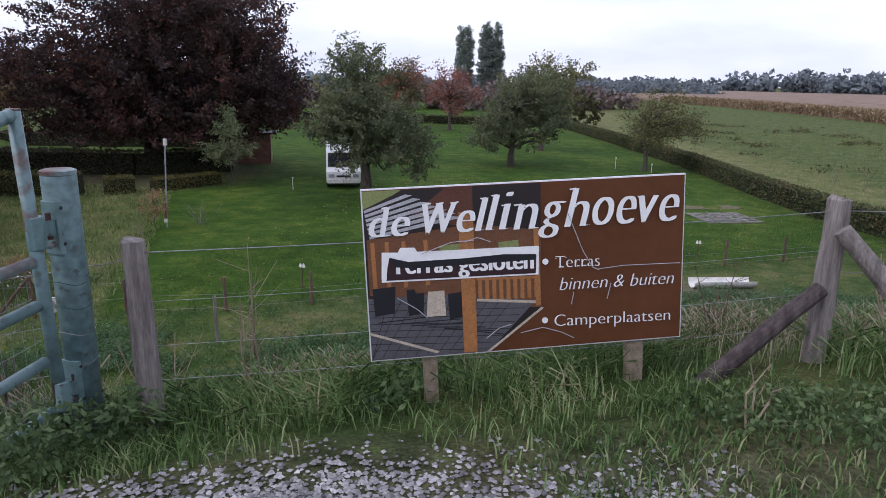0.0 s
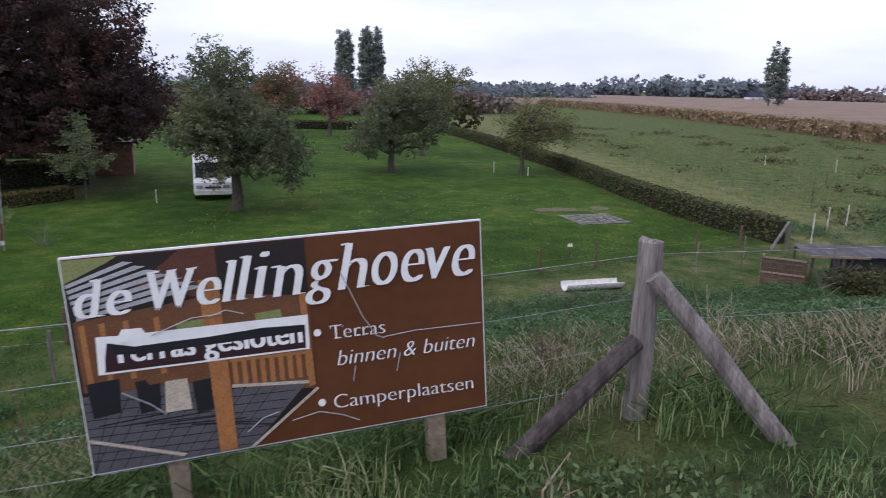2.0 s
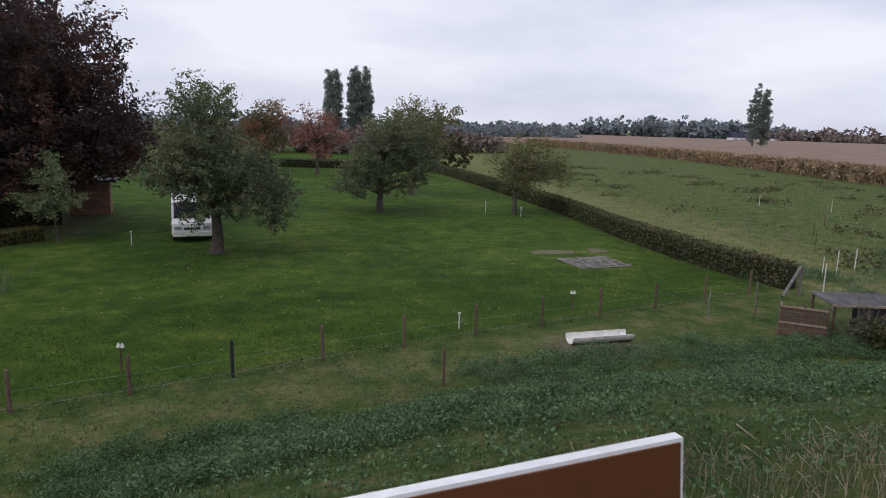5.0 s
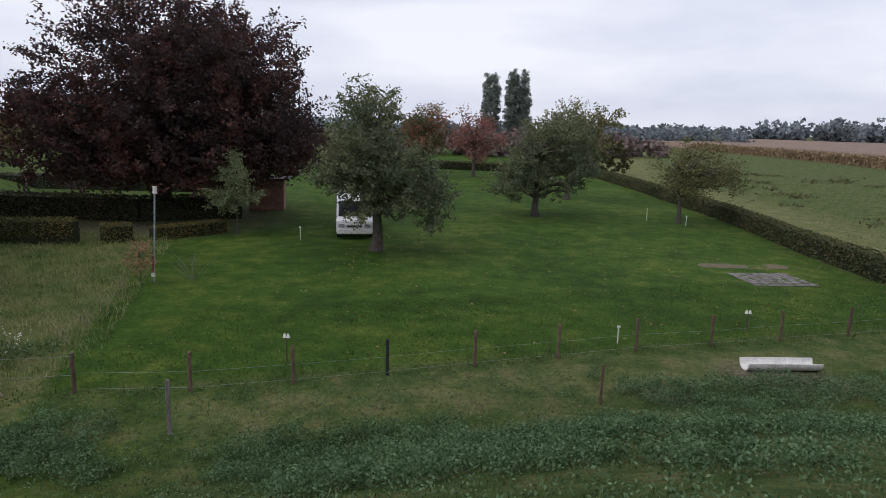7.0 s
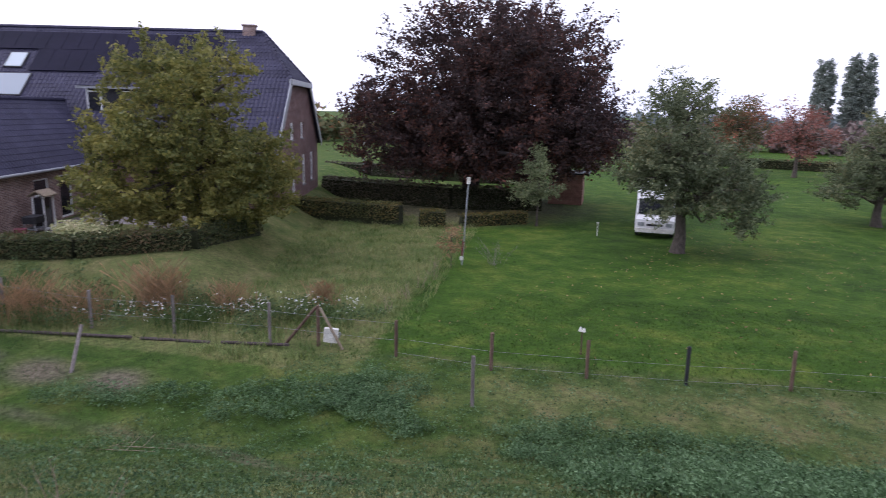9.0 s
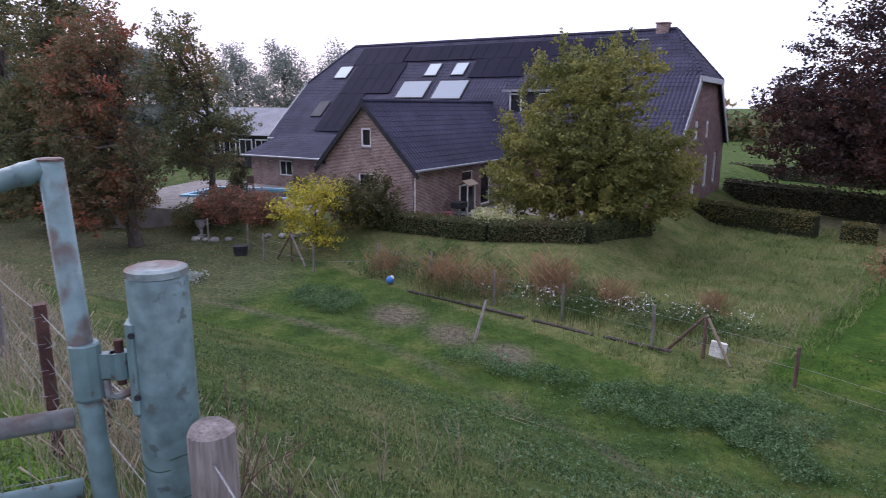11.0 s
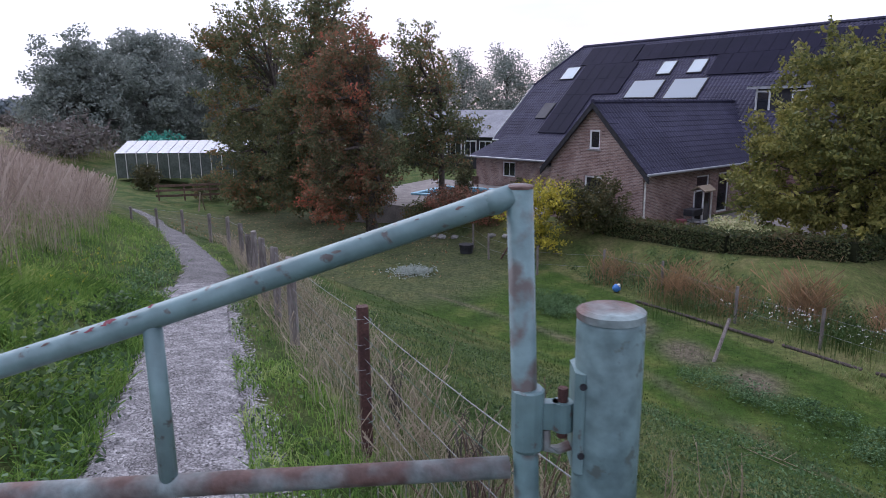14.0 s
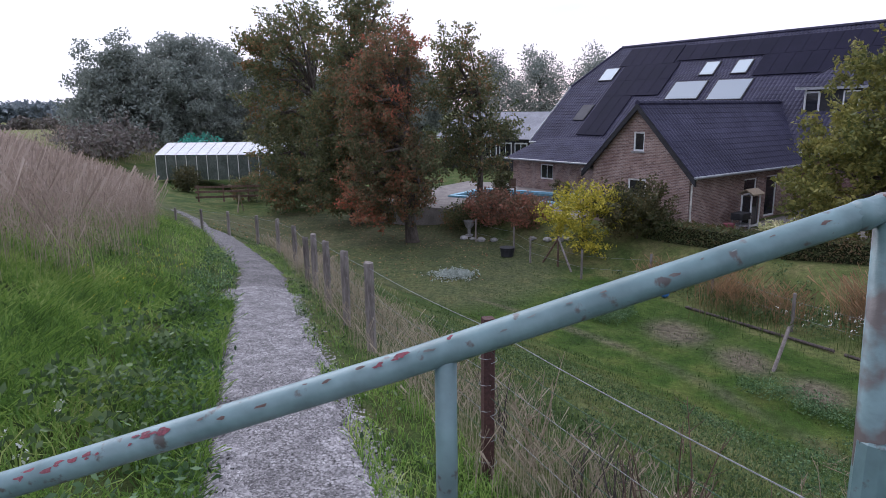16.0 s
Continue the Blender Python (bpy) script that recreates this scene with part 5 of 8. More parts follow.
def letters(body, x0, x1, y0, y1, level, parent, shear=0.0, thin=0.004, thick=0.010, serifs=(), drop=0.0, size=0.27):
    """Lettering fitted between x0 and x1, y0 and y1 of the sign's grid: upright strokes heavy, level ones thin, with serifs at (from, to, height)."""
    P, F = glyph_mesh(body, size, shear, thin)
    lo, hi = P.min(axis=0), P.max(axis=0)
    (ax, ay), (bx, by) = px(x0, y1), px(x1, y0)
    g = Geo()
    for k in range(4):
        Q = P.copy()
        Q[:, 0] = ax + (P[:, 0] - lo[0]) / (hi[0] - lo[0]) * (bx - ax - thick) + thick * k / 3
        Q[:, 1] = ay + (P[:, 1] - lo[1]) / (hi[1] - lo[1]) * (by - ay) - drop * (Q[:, 0] - ax)
        Q[:, 2] = P[:, 2] + 0.0045 + 0.0012 * level + 0.00012 * k
        g.add(Q, F)
    w, h = bx - ax, by - ay
    for f0, f1, fy in serifs:
        u0, u1, v = ax + w * f0, ax + w * f1, ay + h * fy
        t = 0.0045 if fy < 0.5 else -0.0045
        g.poly([(u0, v, 0.0053 + 0.0012 * level), (u1, v + abs(t) * 0.8 * (shear > 0), 0.0053 + 0.0012 * level), (u1 - 0.004, v + t, 0.0053 + 0.0012 * level), (u0 + 0.004, v + t * 1.6, 0.0053 + 0.0012 * level)], 0.0004, (0, 0, 1))
    me = g.mesh("lettering")
    ob = new("lettering", finish(me, LETTER))
    ob.parent = parent
    return ob


for ch, x0, x1, y0, y1, sf in (("d", 18, 83, 55, 141, ((0.62, 0.9, 1.0), (0.72, 1.0, 0.0))), ("e", 84, 141, 85, 142, ()), ("W", 178, 283, 50, 142, ((0.0, 0.27, 1.0), (0.40, 0.62, 1.0), (0.80, 1.05, 1.0))),
                               ("e", 279, 337, 77, 142, ()), ("l", 334, 378, 42, 140, ((0.42, 0.85, 1.0), (0.1, 0.62, 0.0))), ("l", 366, 413, 35, 140, ((0.42, 0.85, 1.0), (0.1, 0.62, 0.0))), ("i", 407, 455, 28, 140, ((0.18, 0.6, 0.66), (0.1, 0.62, 0.0))),
                               ("n", 452, 530, 67, 143, ((0.02, 0.36, 1.0), (0.72, 1.02, 0.0))), ("g", 529, 611, 64, 174, ((0.88, 1.08, 0.98),)), ("h", 610, 690, 28, 144, ((0.2, 0.46, 1.0), (0.72, 1.02, 0.0))),
                               ("o", 698, 768, 59, 144, ()), ("e", 775, 840, 60, 145, ()), ("v", 845, 911, 62, 144, ((-0.05, 0.25, 1.0),)), ("e", 912, 978, 62, 145, ())):
    letters(ch, x0, x1, y0, y1, 9, board, shear=0.27, thin=0.005, thick=0.018, serifs=sf)
letters("Terras", 582, 724, 234, 270, 9, board, thin=0.002, thick=0.0035, drop=0.018, size=0.09, serifs=((0.07, 0.2, 0.0), (0.0, 0.025, 0.86), (0.22, 0.25, 0.86), (0.47, 0.55, 0.0), (0.62, 0.7, 0.0)))
letters("binnen & buiten", 595, 968, 303, 342, 9, board, shear=0.24, thin=0.002, thick=0.0035, drop=0.010, size=0.085)
letters("Camperplaatsen", 578, 959, 421, 470, 9, board, thin=0.002, thick=0.0035, drop=0.022, size=0.09)
letters("Terras gesloten", 76, 514, 200, 276, 9, sticker, thin=0.0, thick=0.009, drop=0.024, size=0.1)
shape("sticker_tear", [(74, 206), (130, 222), (300, 222), (420, 217), (522, 223), (520, 240), (400, 241), (250, 242), (150, 243), (90, 236)], P_DARK, 10)
for bx, by in ((551, 249), (548, 437)):
    g = Geo()
    c = px(bx, by)
    g.tube([(c[0], c[1], 0.008), (c[0], c[1], 0.0145)], 0.016, 14)
    part("bullet", g, LETTER, board)
for line in ([(620, 100), (668, 220), (700, 275), (720, 285)], [(720, 282), (800, 276), (985, 280)], [(470, 470), (540, 458), (600, 478), (640, 500)], [(300, 172), (340, 160), (380, 175)], [(170, 200), (260, 170), (330, 168)], [(360, 480), (400, 450), (440, 440)], [(760, 330), (748, 380)], [(640, 350), (632, 390)], [(90, 330), (150, 370), (180, 400)]):
    part("film_wrinkle", Geo().tube([(*px(*q), 0.0185) for q in line], 0.0022, 5), P_SLAT, board)
part("post", Geo().box((-0.545, -0.42, -0.06), (0.075, 0.95, 0.07), b=0.006), WOOD_TIMBER, sign)
part("post", Geo().box((0.615, -0.46, -0.06), (0.085, 0.85, 0.075), b=0.006), WOOD_TIMBER, sign)


# ---- gate across the path ----
gate = thing("farm_gate", "sea-green painted tubular steel gate with a sloping top rail", "gate", -1.815, 3.19, -0.15)
GR = 0.028


def gy_(d):
    """A point d metres along the gate from its hinge side."""
    return (0.118 * d, -0.993 * d)


def gate_tube(name, pts, radii, material, label="", n=14):
    return part(name, Geo().tube([(*gy_(d), z) for d, z in pts], radii, n), material, gate, label, smooth=True)


gate_tube("hinge_stile", [(-0.085, -0.5), (-0.017, 1.296)], [0.033, 0.031], GATE_WORN)
part("stile_cap", Geo().tube([(-0.002, 0.017, 1.294), (-0.002, 0.017, 1.30), (-0.002, 0.017, 1.303)], [0.032, 0.032, 0.026], 14), GATE_RUST, gate)
gate_tube("top_rail", [(-0.0, 1.277), (0.05, 1.262), (0.93, 0.982), (1.71, 0.753), (2.3, 0.59)], [GR, GR, GR, GR, GR], GATE_PAINT, "sloping top rail")
part("weld", Geo().tube([(*gy_(0.015), 1.272), (*gy_(0.04), 1.264), (*gy_(0.06), 1.258)], [0.026, 0.0315, 0.0285], 12), GATE_PAINT, gate, smooth=True)
gate_tube("strut", [(0.832, 1.005), (0.832, 0.605)], 0.022, GATE_PAINT)
for z, m in ((0.59, GATE_RUST), (0.375, GATE_PAINT), (0.085, GATE_PAINT), (-0.185, GATE_PAINT), (-0.44, GATE_PAINT)):
    gate_tube("rail", [(0.0, z), (2.9, z - 0.01)], GR, m, "worn rusty rail" if m is GATE_RUST else "")
gate_tube("latch_stile", [(2.9, -0.47), (2.9, 0.64)], 0.034, GATE_PAINT)
for z in (0.725, -0.13):
    yh = 0.045 + (0.725 - z) * 0.037
    part("hinge_plate", Geo().tube([(0.0, yh, z - 0.085), (0.0, yh, z - 0.075), (0.0, yh, z + 0.075), (0.0, yh, z + 0.08)], [0.034, 0.041, 0.041, 0.036], 10), GATE_PAINT, gate, "hinge collar clamped on the stile")
    part("hinge_arm", Geo().box((0.0, yh + 0.05, z + 0.01), (0.03, 0.05, 0.07), b=0.006), GATE_PAINT, gate)
    part("hinge_eye", Geo().tube([(0.0, yh + 0.085, z - 0.03), (0.0, yh + 0.085, z + 0.045)], 0.026, 12), GATE_PAINT, gate)
    part("hinge_bolt", Geo().tube([(0.0, yh + 0.085, z - 0.05), (0.0, yh + 0.085, z + 0.08)], 0.013, 8), RUST_POST, gate, "rusty hinge bolt")
for i in range(40):
    d = 0.05 + i * 0.07
    part("mesh_wire", Geo().tube([(*gy_(d), 0.58), (*gy_(d), -0.44)], 0.0014, 4), GALV, gate)
for i in range(8):
    part("mesh_wire", Geo().tube([(*gy_(0.03), 0.42 - i * 0.11), (*gy_(2.88), 0.41 - i * 0.11)], 0.0014, 4), GALV, gate)
rng = np.random.default_rng(5)
for d, k in ((0.80, 1), (0.93, 3), (1.36, 4), (1.44, 4), (1.52, 4), (1.60, 5), (1.66, 4)):
    for i in range(k):
        dd, a0, rad = d + rng.uniform(-0.035, 0.035), rng.uniform(0.45, 1.05), rng.uniform(0.003, 0.009)
        ring = []
        for q in np.linspace(0, 2 * math.pi, 9)[:-1]:
            rr = rad * rng.uniform(0.35, 1.25)
            d1, a1 = dd + rr * math.cos(q) * 1.7, a0 + rr * math.sin(q) / GR * 0.8
            for e in (0.0002, 0.0009):
                ring.append((0.118 * d1 + math.cos(a1) * (GR + e), -0.993 * d1, 1.262 - (d1 - 0.05) * 0.308 + math.sin(a1) * (GR + e)))
        n8 = len(ring) // 2
        g = Geo().add(ring[0::2] + ring[1::2], [tuple(range(n8)), tuple(range(2 * n8 - 1, n8 - 1, -1))] + [(q, (q + 1) % n8, n8 + (q + 1) % n8, n8 + q) for q in range(n8)])
        part("paint_scuff", g, RED_PAINT, gate, "red paint scuff")
# chipped paint, bare and dark, along the sloping rail
for d in (0.12, 0.22, 0.27, 0.36, 0.40, 0.52, 0.58, 0.66, 0.72, 0.86, 0.99, 1.05, 1.12, 1.18, 1.25, 1.31, 1.5, 1.75, 1.84, 1.92):
    dd, a0, rad = d + rng.uniform(-0.02, 0.02), rng.uniform(0.15, 0.9), rng.uniform(0.0025, 0.006)
    ring = []
    for q in np.linspace(0, 2 * math.pi, 9)[:-1]:
        rr = rad * rng.uniform(0.35, 1.3)
        d1, a1 = dd + rr * math.cos(q) * 2.2, a0 + rr * math.sin(q) / GR * 0.7
        for e in (0.0002, 0.0008):
            ring.append((0.118 * d1 + math.cos(a1) * (GR + e), -0.993 * d1, 1.262 - (d1 - 0.05) * 0.308 + math.sin(a1) * (GR + e)))
    g = Geo().add(ring[0::2] + ring[1::2], [tuple(range(8)), tuple(range(15, 7, -1))] + [(q, (q + 1) % 8, 8 + (q + 1) % 8, 8 + q) for q in range(8)])
    part("paint_chip", g, GATE_RUST, gate, "dark chip in the paint")
gp = thing("gate_post", "thick sea-green painted steel gate post with a rusty cap", "post", -1.829, 3.431, -0.62)
g = Geo().tube([(0, 0, -0.3), (0, 0, 1.44), (0, 0, 1.452)], [0.082, 0.081, 0.077], 32)
part("tube", g, GATE_POST, gp, smooth=True)
part("cap", Geo().tube([(0, 0, 1.45), (0, 0, 1.468), (0, 0, 1.474)], [0.082, 0.082, 0.068], 32), GATE_RUST, gp, "rusty cap")
for z in (1.195, 0.36):
    b = part("bracket", Geo().box((0.0, -0.070, z), (0.11, 0.035, 0.26), b=0.014), GATE_PAINT, gp)
    part("bracket_foot", Geo().tube([(-0.038, -0.070, z - 0.13), (0.038, -0.070, z - 0.13)], 0.016, 10), GATE_PAINT, b, smooth=True)
    part("hook", Geo().tube([(0.01, -0.09, z - 0.075), (0.014, -0.12, z - 0.085), (0.014, -0.15, z - 0.082), (0.014, -0.152, z - 0.03)], 0.013, 8), GATE_RUST, b)
    for q in (0.1, -0.08):
        part("bolt_hole", Geo().tube([(0.054, -0.07, z + q), (0.0575, -0.07, z + q)], 0.009, 10), DARK, b)
for z0, turns in ((0.93, 1.0), (0.80, 1.3), (0.66, 1.6), (0.5, 1.2)):
    part("tie_wire", Geo().tube([(0.084 * math.cos(a), 0.084 * math.sin(a), z0 - 0.03 * a / 6.3 + 0.008 * math.sin(3 * a)) for a in np.linspace(0, 6.3 * turns, 40)], 0.0018, 5), GREEN_WIRE if z0 > 0.7 else GALV, gp)


# ---- fences ----
def post(label, x, y, top, r, material, base=None, square=False, name="fence_post", lean=(0, 0), group="", chamfer=True):
    z = gz(x, y) if base is None else base
    t = new(name)
    g = Geo()
    if square:
        g.tube([(0, 0, -0.3), (lean[0], lean[1], top - z - 0.02), (lean[0], lean[1], top - z)], [r * 1.2, r * 1.2, r * 1.0], 4)
    else:
        rr = random.Random(int(x * 97 + y * 31))
        hgt = top - z
        k = 6
        pts = [(lean[0] * i / k + rr.uniform(-.004, .004), lean[1] * i / k + rr.uniform(-.004, .004), -0.3 + (hgt + 0.3) * i / k) for i in range(k + 1)]
        pts.append((lean[0], lean[1], hgt + 0.008))
        g.tube(pts, [r * rr.uniform(0.95, 1.06) for _ in range(k + 1)] + [r * 0.82], 12)
    bpy.data.objects.remove(t)
    ob = part(name, g, material, None, label, smooth=False)
    ob.matrix_world = pose(x, y, z)
    return tagged(ob, label, "fence post", group)


def wire(pts, r, material, label="thin fence wire between the posts", sag=0.02, name="fence_wire"):
    out = []
    for a, b in zip(pts, pts[1:]):
        a, b = Vector(a), Vector(b)
        for i in range(6):
            p = a.lerp(b, i / 6)
            p.z -= sag * 4 * (i / 6) * (1 - i / 6)
            out.append(p)
    out.append(Vector(pts[-1]))
    o = out[0].copy()
    ob = part(name, Geo().tube([p - o for p in out], r, 5), material, None, label)
    ob.matrix_world = Matrix.Translation(o)
    return tagged(ob, label, "wire")


post("weathered wooden post with a cracked top", -1.53, 3.565, 0.48, 0.062, WOOD_GREY, base=-0.57, lean=(-0.02, 0.0))
post("weathered wooden corner post with braces", 2.08, 4.66, 0.73, 0.062, WOOD_GREY)
# braces of the corner post
for a, b, lab in (((2.03, 4.565, 0.235), (1.43, 4.30, -0.29), "dark weathered brace pole beside the corner post"), ((2.07, 4.53, 0.585), (2.79, 4.36, -0.26), "pale split brace pole beside the corner post")):
    a, b = Vector(a), Vector(b)
    m = WOOD_DARK if "dark" in lab else WOOD_GREY
    d = b - a
    ob = part("brace_pole", Geo().tube([(0, 0, 0), d * 0.3 + Vector((0, 0, 0.012)), d * 0.65, d, d * 1.12], [0.047, 0.052, 0.050, 0.052, 0.048], 12), m, None, lab)
    ob.matrix_world = Matrix.Translation(a)
    tagged(ob, lab, "brace")
RUN = [(-4.28, 2.41, 0.10), (-7.60, 1.02, -0.35), (-9.04, 0.40, -0.53), (-10.55, -0.26, -0.70), (-12.07, -0.90, -0.87), (-13.04, -1.33, -1.10), (-15.19, -2.26, -1.27), (-18.21, -3.70, -1.61), (-20.92, -5.32, -1.95), (-23.79, -7.50, -2.25), (-26.65, -9.87, -2.60), (-29.50, -12.45, -2.95), (-32.82, -15.46, -3.35)]
for i, (x, y, top) in enumerate(RUN):
    if i == 0:
        ob = part("fence_post", Geo().box((0, 0, 0.45), (0.07, 0.07, 1.5), b=0.008), RUST_POST, None)
        ob.matrix_world = pose(x, y, top - 1.2, 0, 0, 20)
        tagged(ob, "dark rusty steel fence post wound with barbed wire", "fence post")
        for q in np.linspace(0.25, 1.1, 6):
            barb = Geo()
            barb.tube([(0.056 * math.cos(a), 0.056 * math.sin(a), q + 0.03 * a / 6.3) for a in np.linspace(0, 6.3, 12)], 0.0025, 4)
            part("wire_coil", barb, GALV, ob)
    else:
        post("weathered grey wooden fence post beside the gravel path", x, y, top, 0.055, WOOD_GREY, group="path fence posts", lean=(0.12, 0.02) if i == 5 else (0, 0))
wire([(-1.83, 3.54, 0.33), (-1.52, 3.56, 0.42), (2.09, 4.64, 0.67)], 0.0028, GALV)
for z in (0.15, -0.1, -0.3):
    wire([(-1.52, 3.56, z), (2.09, 4.64, z + 0.3)], 0.0018, GALV)
for hgt in (-0.06, -0.35, -0.62):
    wire([(-1.829, 3.431, 0.40 + hgt)] + [(x, y, top + hgt) for x, y, top in RUN], 0.0026 if hgt > -0.1 else 0.0018, GALV)
for hgt in (-0.2, -0.5, -0.75):
    wire([(-1.829, 3.431, 0.40 + hgt)] + [(x, y, top + hgt) for x, y, top in RUN[:6]], 0.0016, GREEN_WIRE, "green mesh fence wire between the posts")
CREST_POSTS = [(2.09, 4.64, 0.67), (5.17, 5.50, 0.70), (8.92, 6.43, 0.70), (13.85, 7.73, 0.70)]
wire(CREST_POSTS, 0.0026, GALV)
wire([(a, b, c - 0.35) for a, b, c in CREST_POSTS], 0.002, GALV)
for x, y, top in CREST_POSTS[1:]:
    post("weathered wooden fence post on the dike crest", x, y, top, 0.055, WOOD_GREY, group="dike fence posts")

FP = [(-14.2, 16.1), (-12.4, 16.7), (-9.75, 17.74), (-7.55, 19.12), (-5.35, 20.53), (-3.13, 21.97), (-0.82, 23.48), (1.52, 25.04), (3.96, 26.39), (6.39, 27.96), (8.96, 29.5), (11.5, 31.0), (14.0, 32.4)]
for x, y in FP[1:]:
    z = gz(x, y)
    post("thin brown wooden fence post along the lawn", x, y, z + 1.08, 0.05, DARK if abs(x + 5.35) < 0.1 else WOOD_BROWN, group="lawn fence posts")
for h in (0.12, 0.55):
    wire([(x, y, gz(x, y) + h) for x, y in FP[1:]], 0.004, GALV, sag=0.0)
GP = [(-16.0, 14.9), (-18.85, 13.35), (-21.3, 11.85), (-24.8, 10.45), (-26.85, 8.65), (-27.6, 6.0), (-30.5, 4.0), (-33.1, 3.3), (-35.5, 1.3)]
for x, y in GP:
    post("grey wooden stake along the garden border", x, y, gz(x, y) + 1.25, 0.05, WOOD_GREY, group="garden border stakes")
for h in (0.5, 1.0):
    wire([(-12.4, 16.7, gz(-12.4, 16.7) + h)] + [(x, y, gz(x, y) + h) for x, y in GP], 0.005, GALV)
post("pale grey wooden stake in the grass", -8.75, 15.6, gz(-8.75, 15.6) + 1.3, 0.045, WOOD_GREY, name="stake")
post("thin wooden stake beside the trough", 0.55, 20.5, gz(0.55, 20.5) + 1.1, 0.035, WOOD_BROWN, name="stake")


# ---- gravel path ----
def ribbon(name, label, xs, half, lift, material, category, seed, centre=path_y, cols=9):
    rng = np.random.default_rng(seed)
    V = []
    for i, x in enumerate(xs):
        w = half(x)
        l, r = w * (1 + rng.uniform(-0.16, 0.16)), w * (1 + rng.uniform(-0.16, 0.16))
        for k in range(cols):
            f = k / (cols - 1)
            y = float(centre(x)) - l + (l + r) * f
            e = min(f, 1 - f) * 2
            V.append((x, y, gz(x, y) + lift * float(np.interp(x, [-2.6, -1.0], [1, 0.2])) * min(1, e * 3) - 0.03 * (e == 0)))
    n = len(xs)
    F = [(i * cols + k, i * cols + k + 1, (i + 1) * cols + k + 1, (i + 1) * cols + k) for i in range(n - 1) for k in range(cols - 1)]
    ob = raw(name, V, F, material, smooth=True)
    return tagged(ob, label, category, kind="structure")


def path_half(x):
    return float(np.interp(x, [-34, -14, -7.6, -3.8, -2, -1.0, 0.0, 0.8, 3, 6], [0.45, 0.52, 0.50, 0.56, 0.55, 0.36, 0.26, 0.08, 0.05, 0.05]))


path = ribbon("path", "grey gravel footpath running down the dike", np.arange(6, -38, -0.12), path_half, 0.05, GRAVEL, "path", 3)
rng = np.random.default_rng(8)


def pebbles(name, label, x, y, z, size, parent=None):
    k = len(x)
    o = np.array([[1, 0, 0], [-1, 0, 0], [0, 1, 0], [0, -1, 0], [0, 0, 1], [0, 0, -1]], dtype=float)
    s = size * rng.uniform(0.5, 1.5, (k, 1, 1)) * rng.uniform(0.6, 1.2, (k, 6, 3))
    a = rng.uniform(0, 6.3, k)
    R = np.zeros((k, 3, 3))
    R[:, 0, 0], R[:, 0, 1], R[:, 1, 0], R[:, 1, 1], R[:, 2, 2] = np.cos(a), -np.sin(a), np.sin(a), np.cos(a), 0.65
    V = np.einsum("kij,knj->kni", R, o[None] * s) + np.stack([x, y, z], 1)[:, None]
    f = np.array([[0, 2, 4], [2, 1, 4], [1, 3, 4], [3, 0, 4]])
    F = (np.arange(k)[:, None, None] * 6 + f[None]).reshape(-1, 3)
    return tagged(raw(name, V.reshape(-1, 3), F, STONE, parent), label, "gravel", kind="stuff")


n_st = 84000
sx = np.where(rng.uniform(0, 1, n_st) < 0.15, rng.uniform(-1.6, 1.4, n_st), -1.6 - 9.5 * rng.uniform(0, 1, n_st) ** 1.5)
hw = np.array([path_half(v) for v in sx])
sy = path_y(sx) + np.where(sx > -1.6, rng.normal(-0.1, 0.62, n_st) * 0.4 / hw, rng.uniform(-1.08, 1.08, n_st) + rng.normal(0, 0.17, n_st)) * hw
pebbles("gravel_stones", "loose grey and pale gravel stones on the path", sx, sy, ground_z(sx, sy) + np.where(np.abs(sy - path_y(sx)) < hw * 0.85, 0.047 * np.interp(sx, [-2.6, -1.0], [1, 0.15]), 0.004), 0.0125)


# ---- grass, weeds and reeds ----
def scatter(n, x0, x1, y0, y1, keep, seed, clump=0.0):
    r = np.random.default_rng(seed)
    x, y = r.uniform(x0, x1, n), r.uniform(y0, y1, n)
    if clump:
        c = bumps(x, y, 2.3) + 0.7 * bumps(x + 3, y - 5, 5.1)
        k = c > r.uniform(-1.2, clump * 1.6, n)
        x, y = x[k], y[k]
    k = keep(x, y)
    return np.stack([x[k], y[k]], 1)


def s_of(x, y):
    return (y - fence_y(x)) * 0.94


def reed_tops(xy):
    """Feathery seed heads over the reed grass, each a spray of thin awns."""
    r = np.random.default_rng(170)
    per = 5
    x, y = np.repeat(xy[:, 0], per) + r.normal(0, 0.10, len(xy) * per), np.repeat(xy[:, 1], per) + r.normal(0, 0.10, len(xy) * per)
    z = ground_z(x, y) + np.repeat(r.uniform(0.6, 1.35, len(xy)), per) + r.normal(0, 0.12, len(x))
    a = r.normal(0, 1, (len(x), 3)) * np.array([0.6, 0.6, 1.0])
    a /= np.linalg.norm(a, axis=1)[:, None]
    b = np.cross(a, r.normal(0, 1, (len(x), 3)))
    b /= np.linalg.norm(b, axis=1)[:, None]
    c, s = np.stack([x, y, z], 1), r.uniform(0.04, 0.11, (len(x), 1))
    V = np.stack([c - a * s, c + b * 0.004, c + a * s, c - b * 0.004], 1).reshape(-1, 3)
    return tagged(raw("reed_heads", V, np.arange(len(V)).reshape(-1, 4), REED), "feathery pinkish seed heads of the reed grass", "grass", kind="stuff")


def off_path(x, y, m=0.0):
    return np.abs(y - path_y(x)) > np.interp(x, [-34, -14, -3.8, 0, 6], [0.5, 0.5, 0.55, 0.58, 0.45]) + m


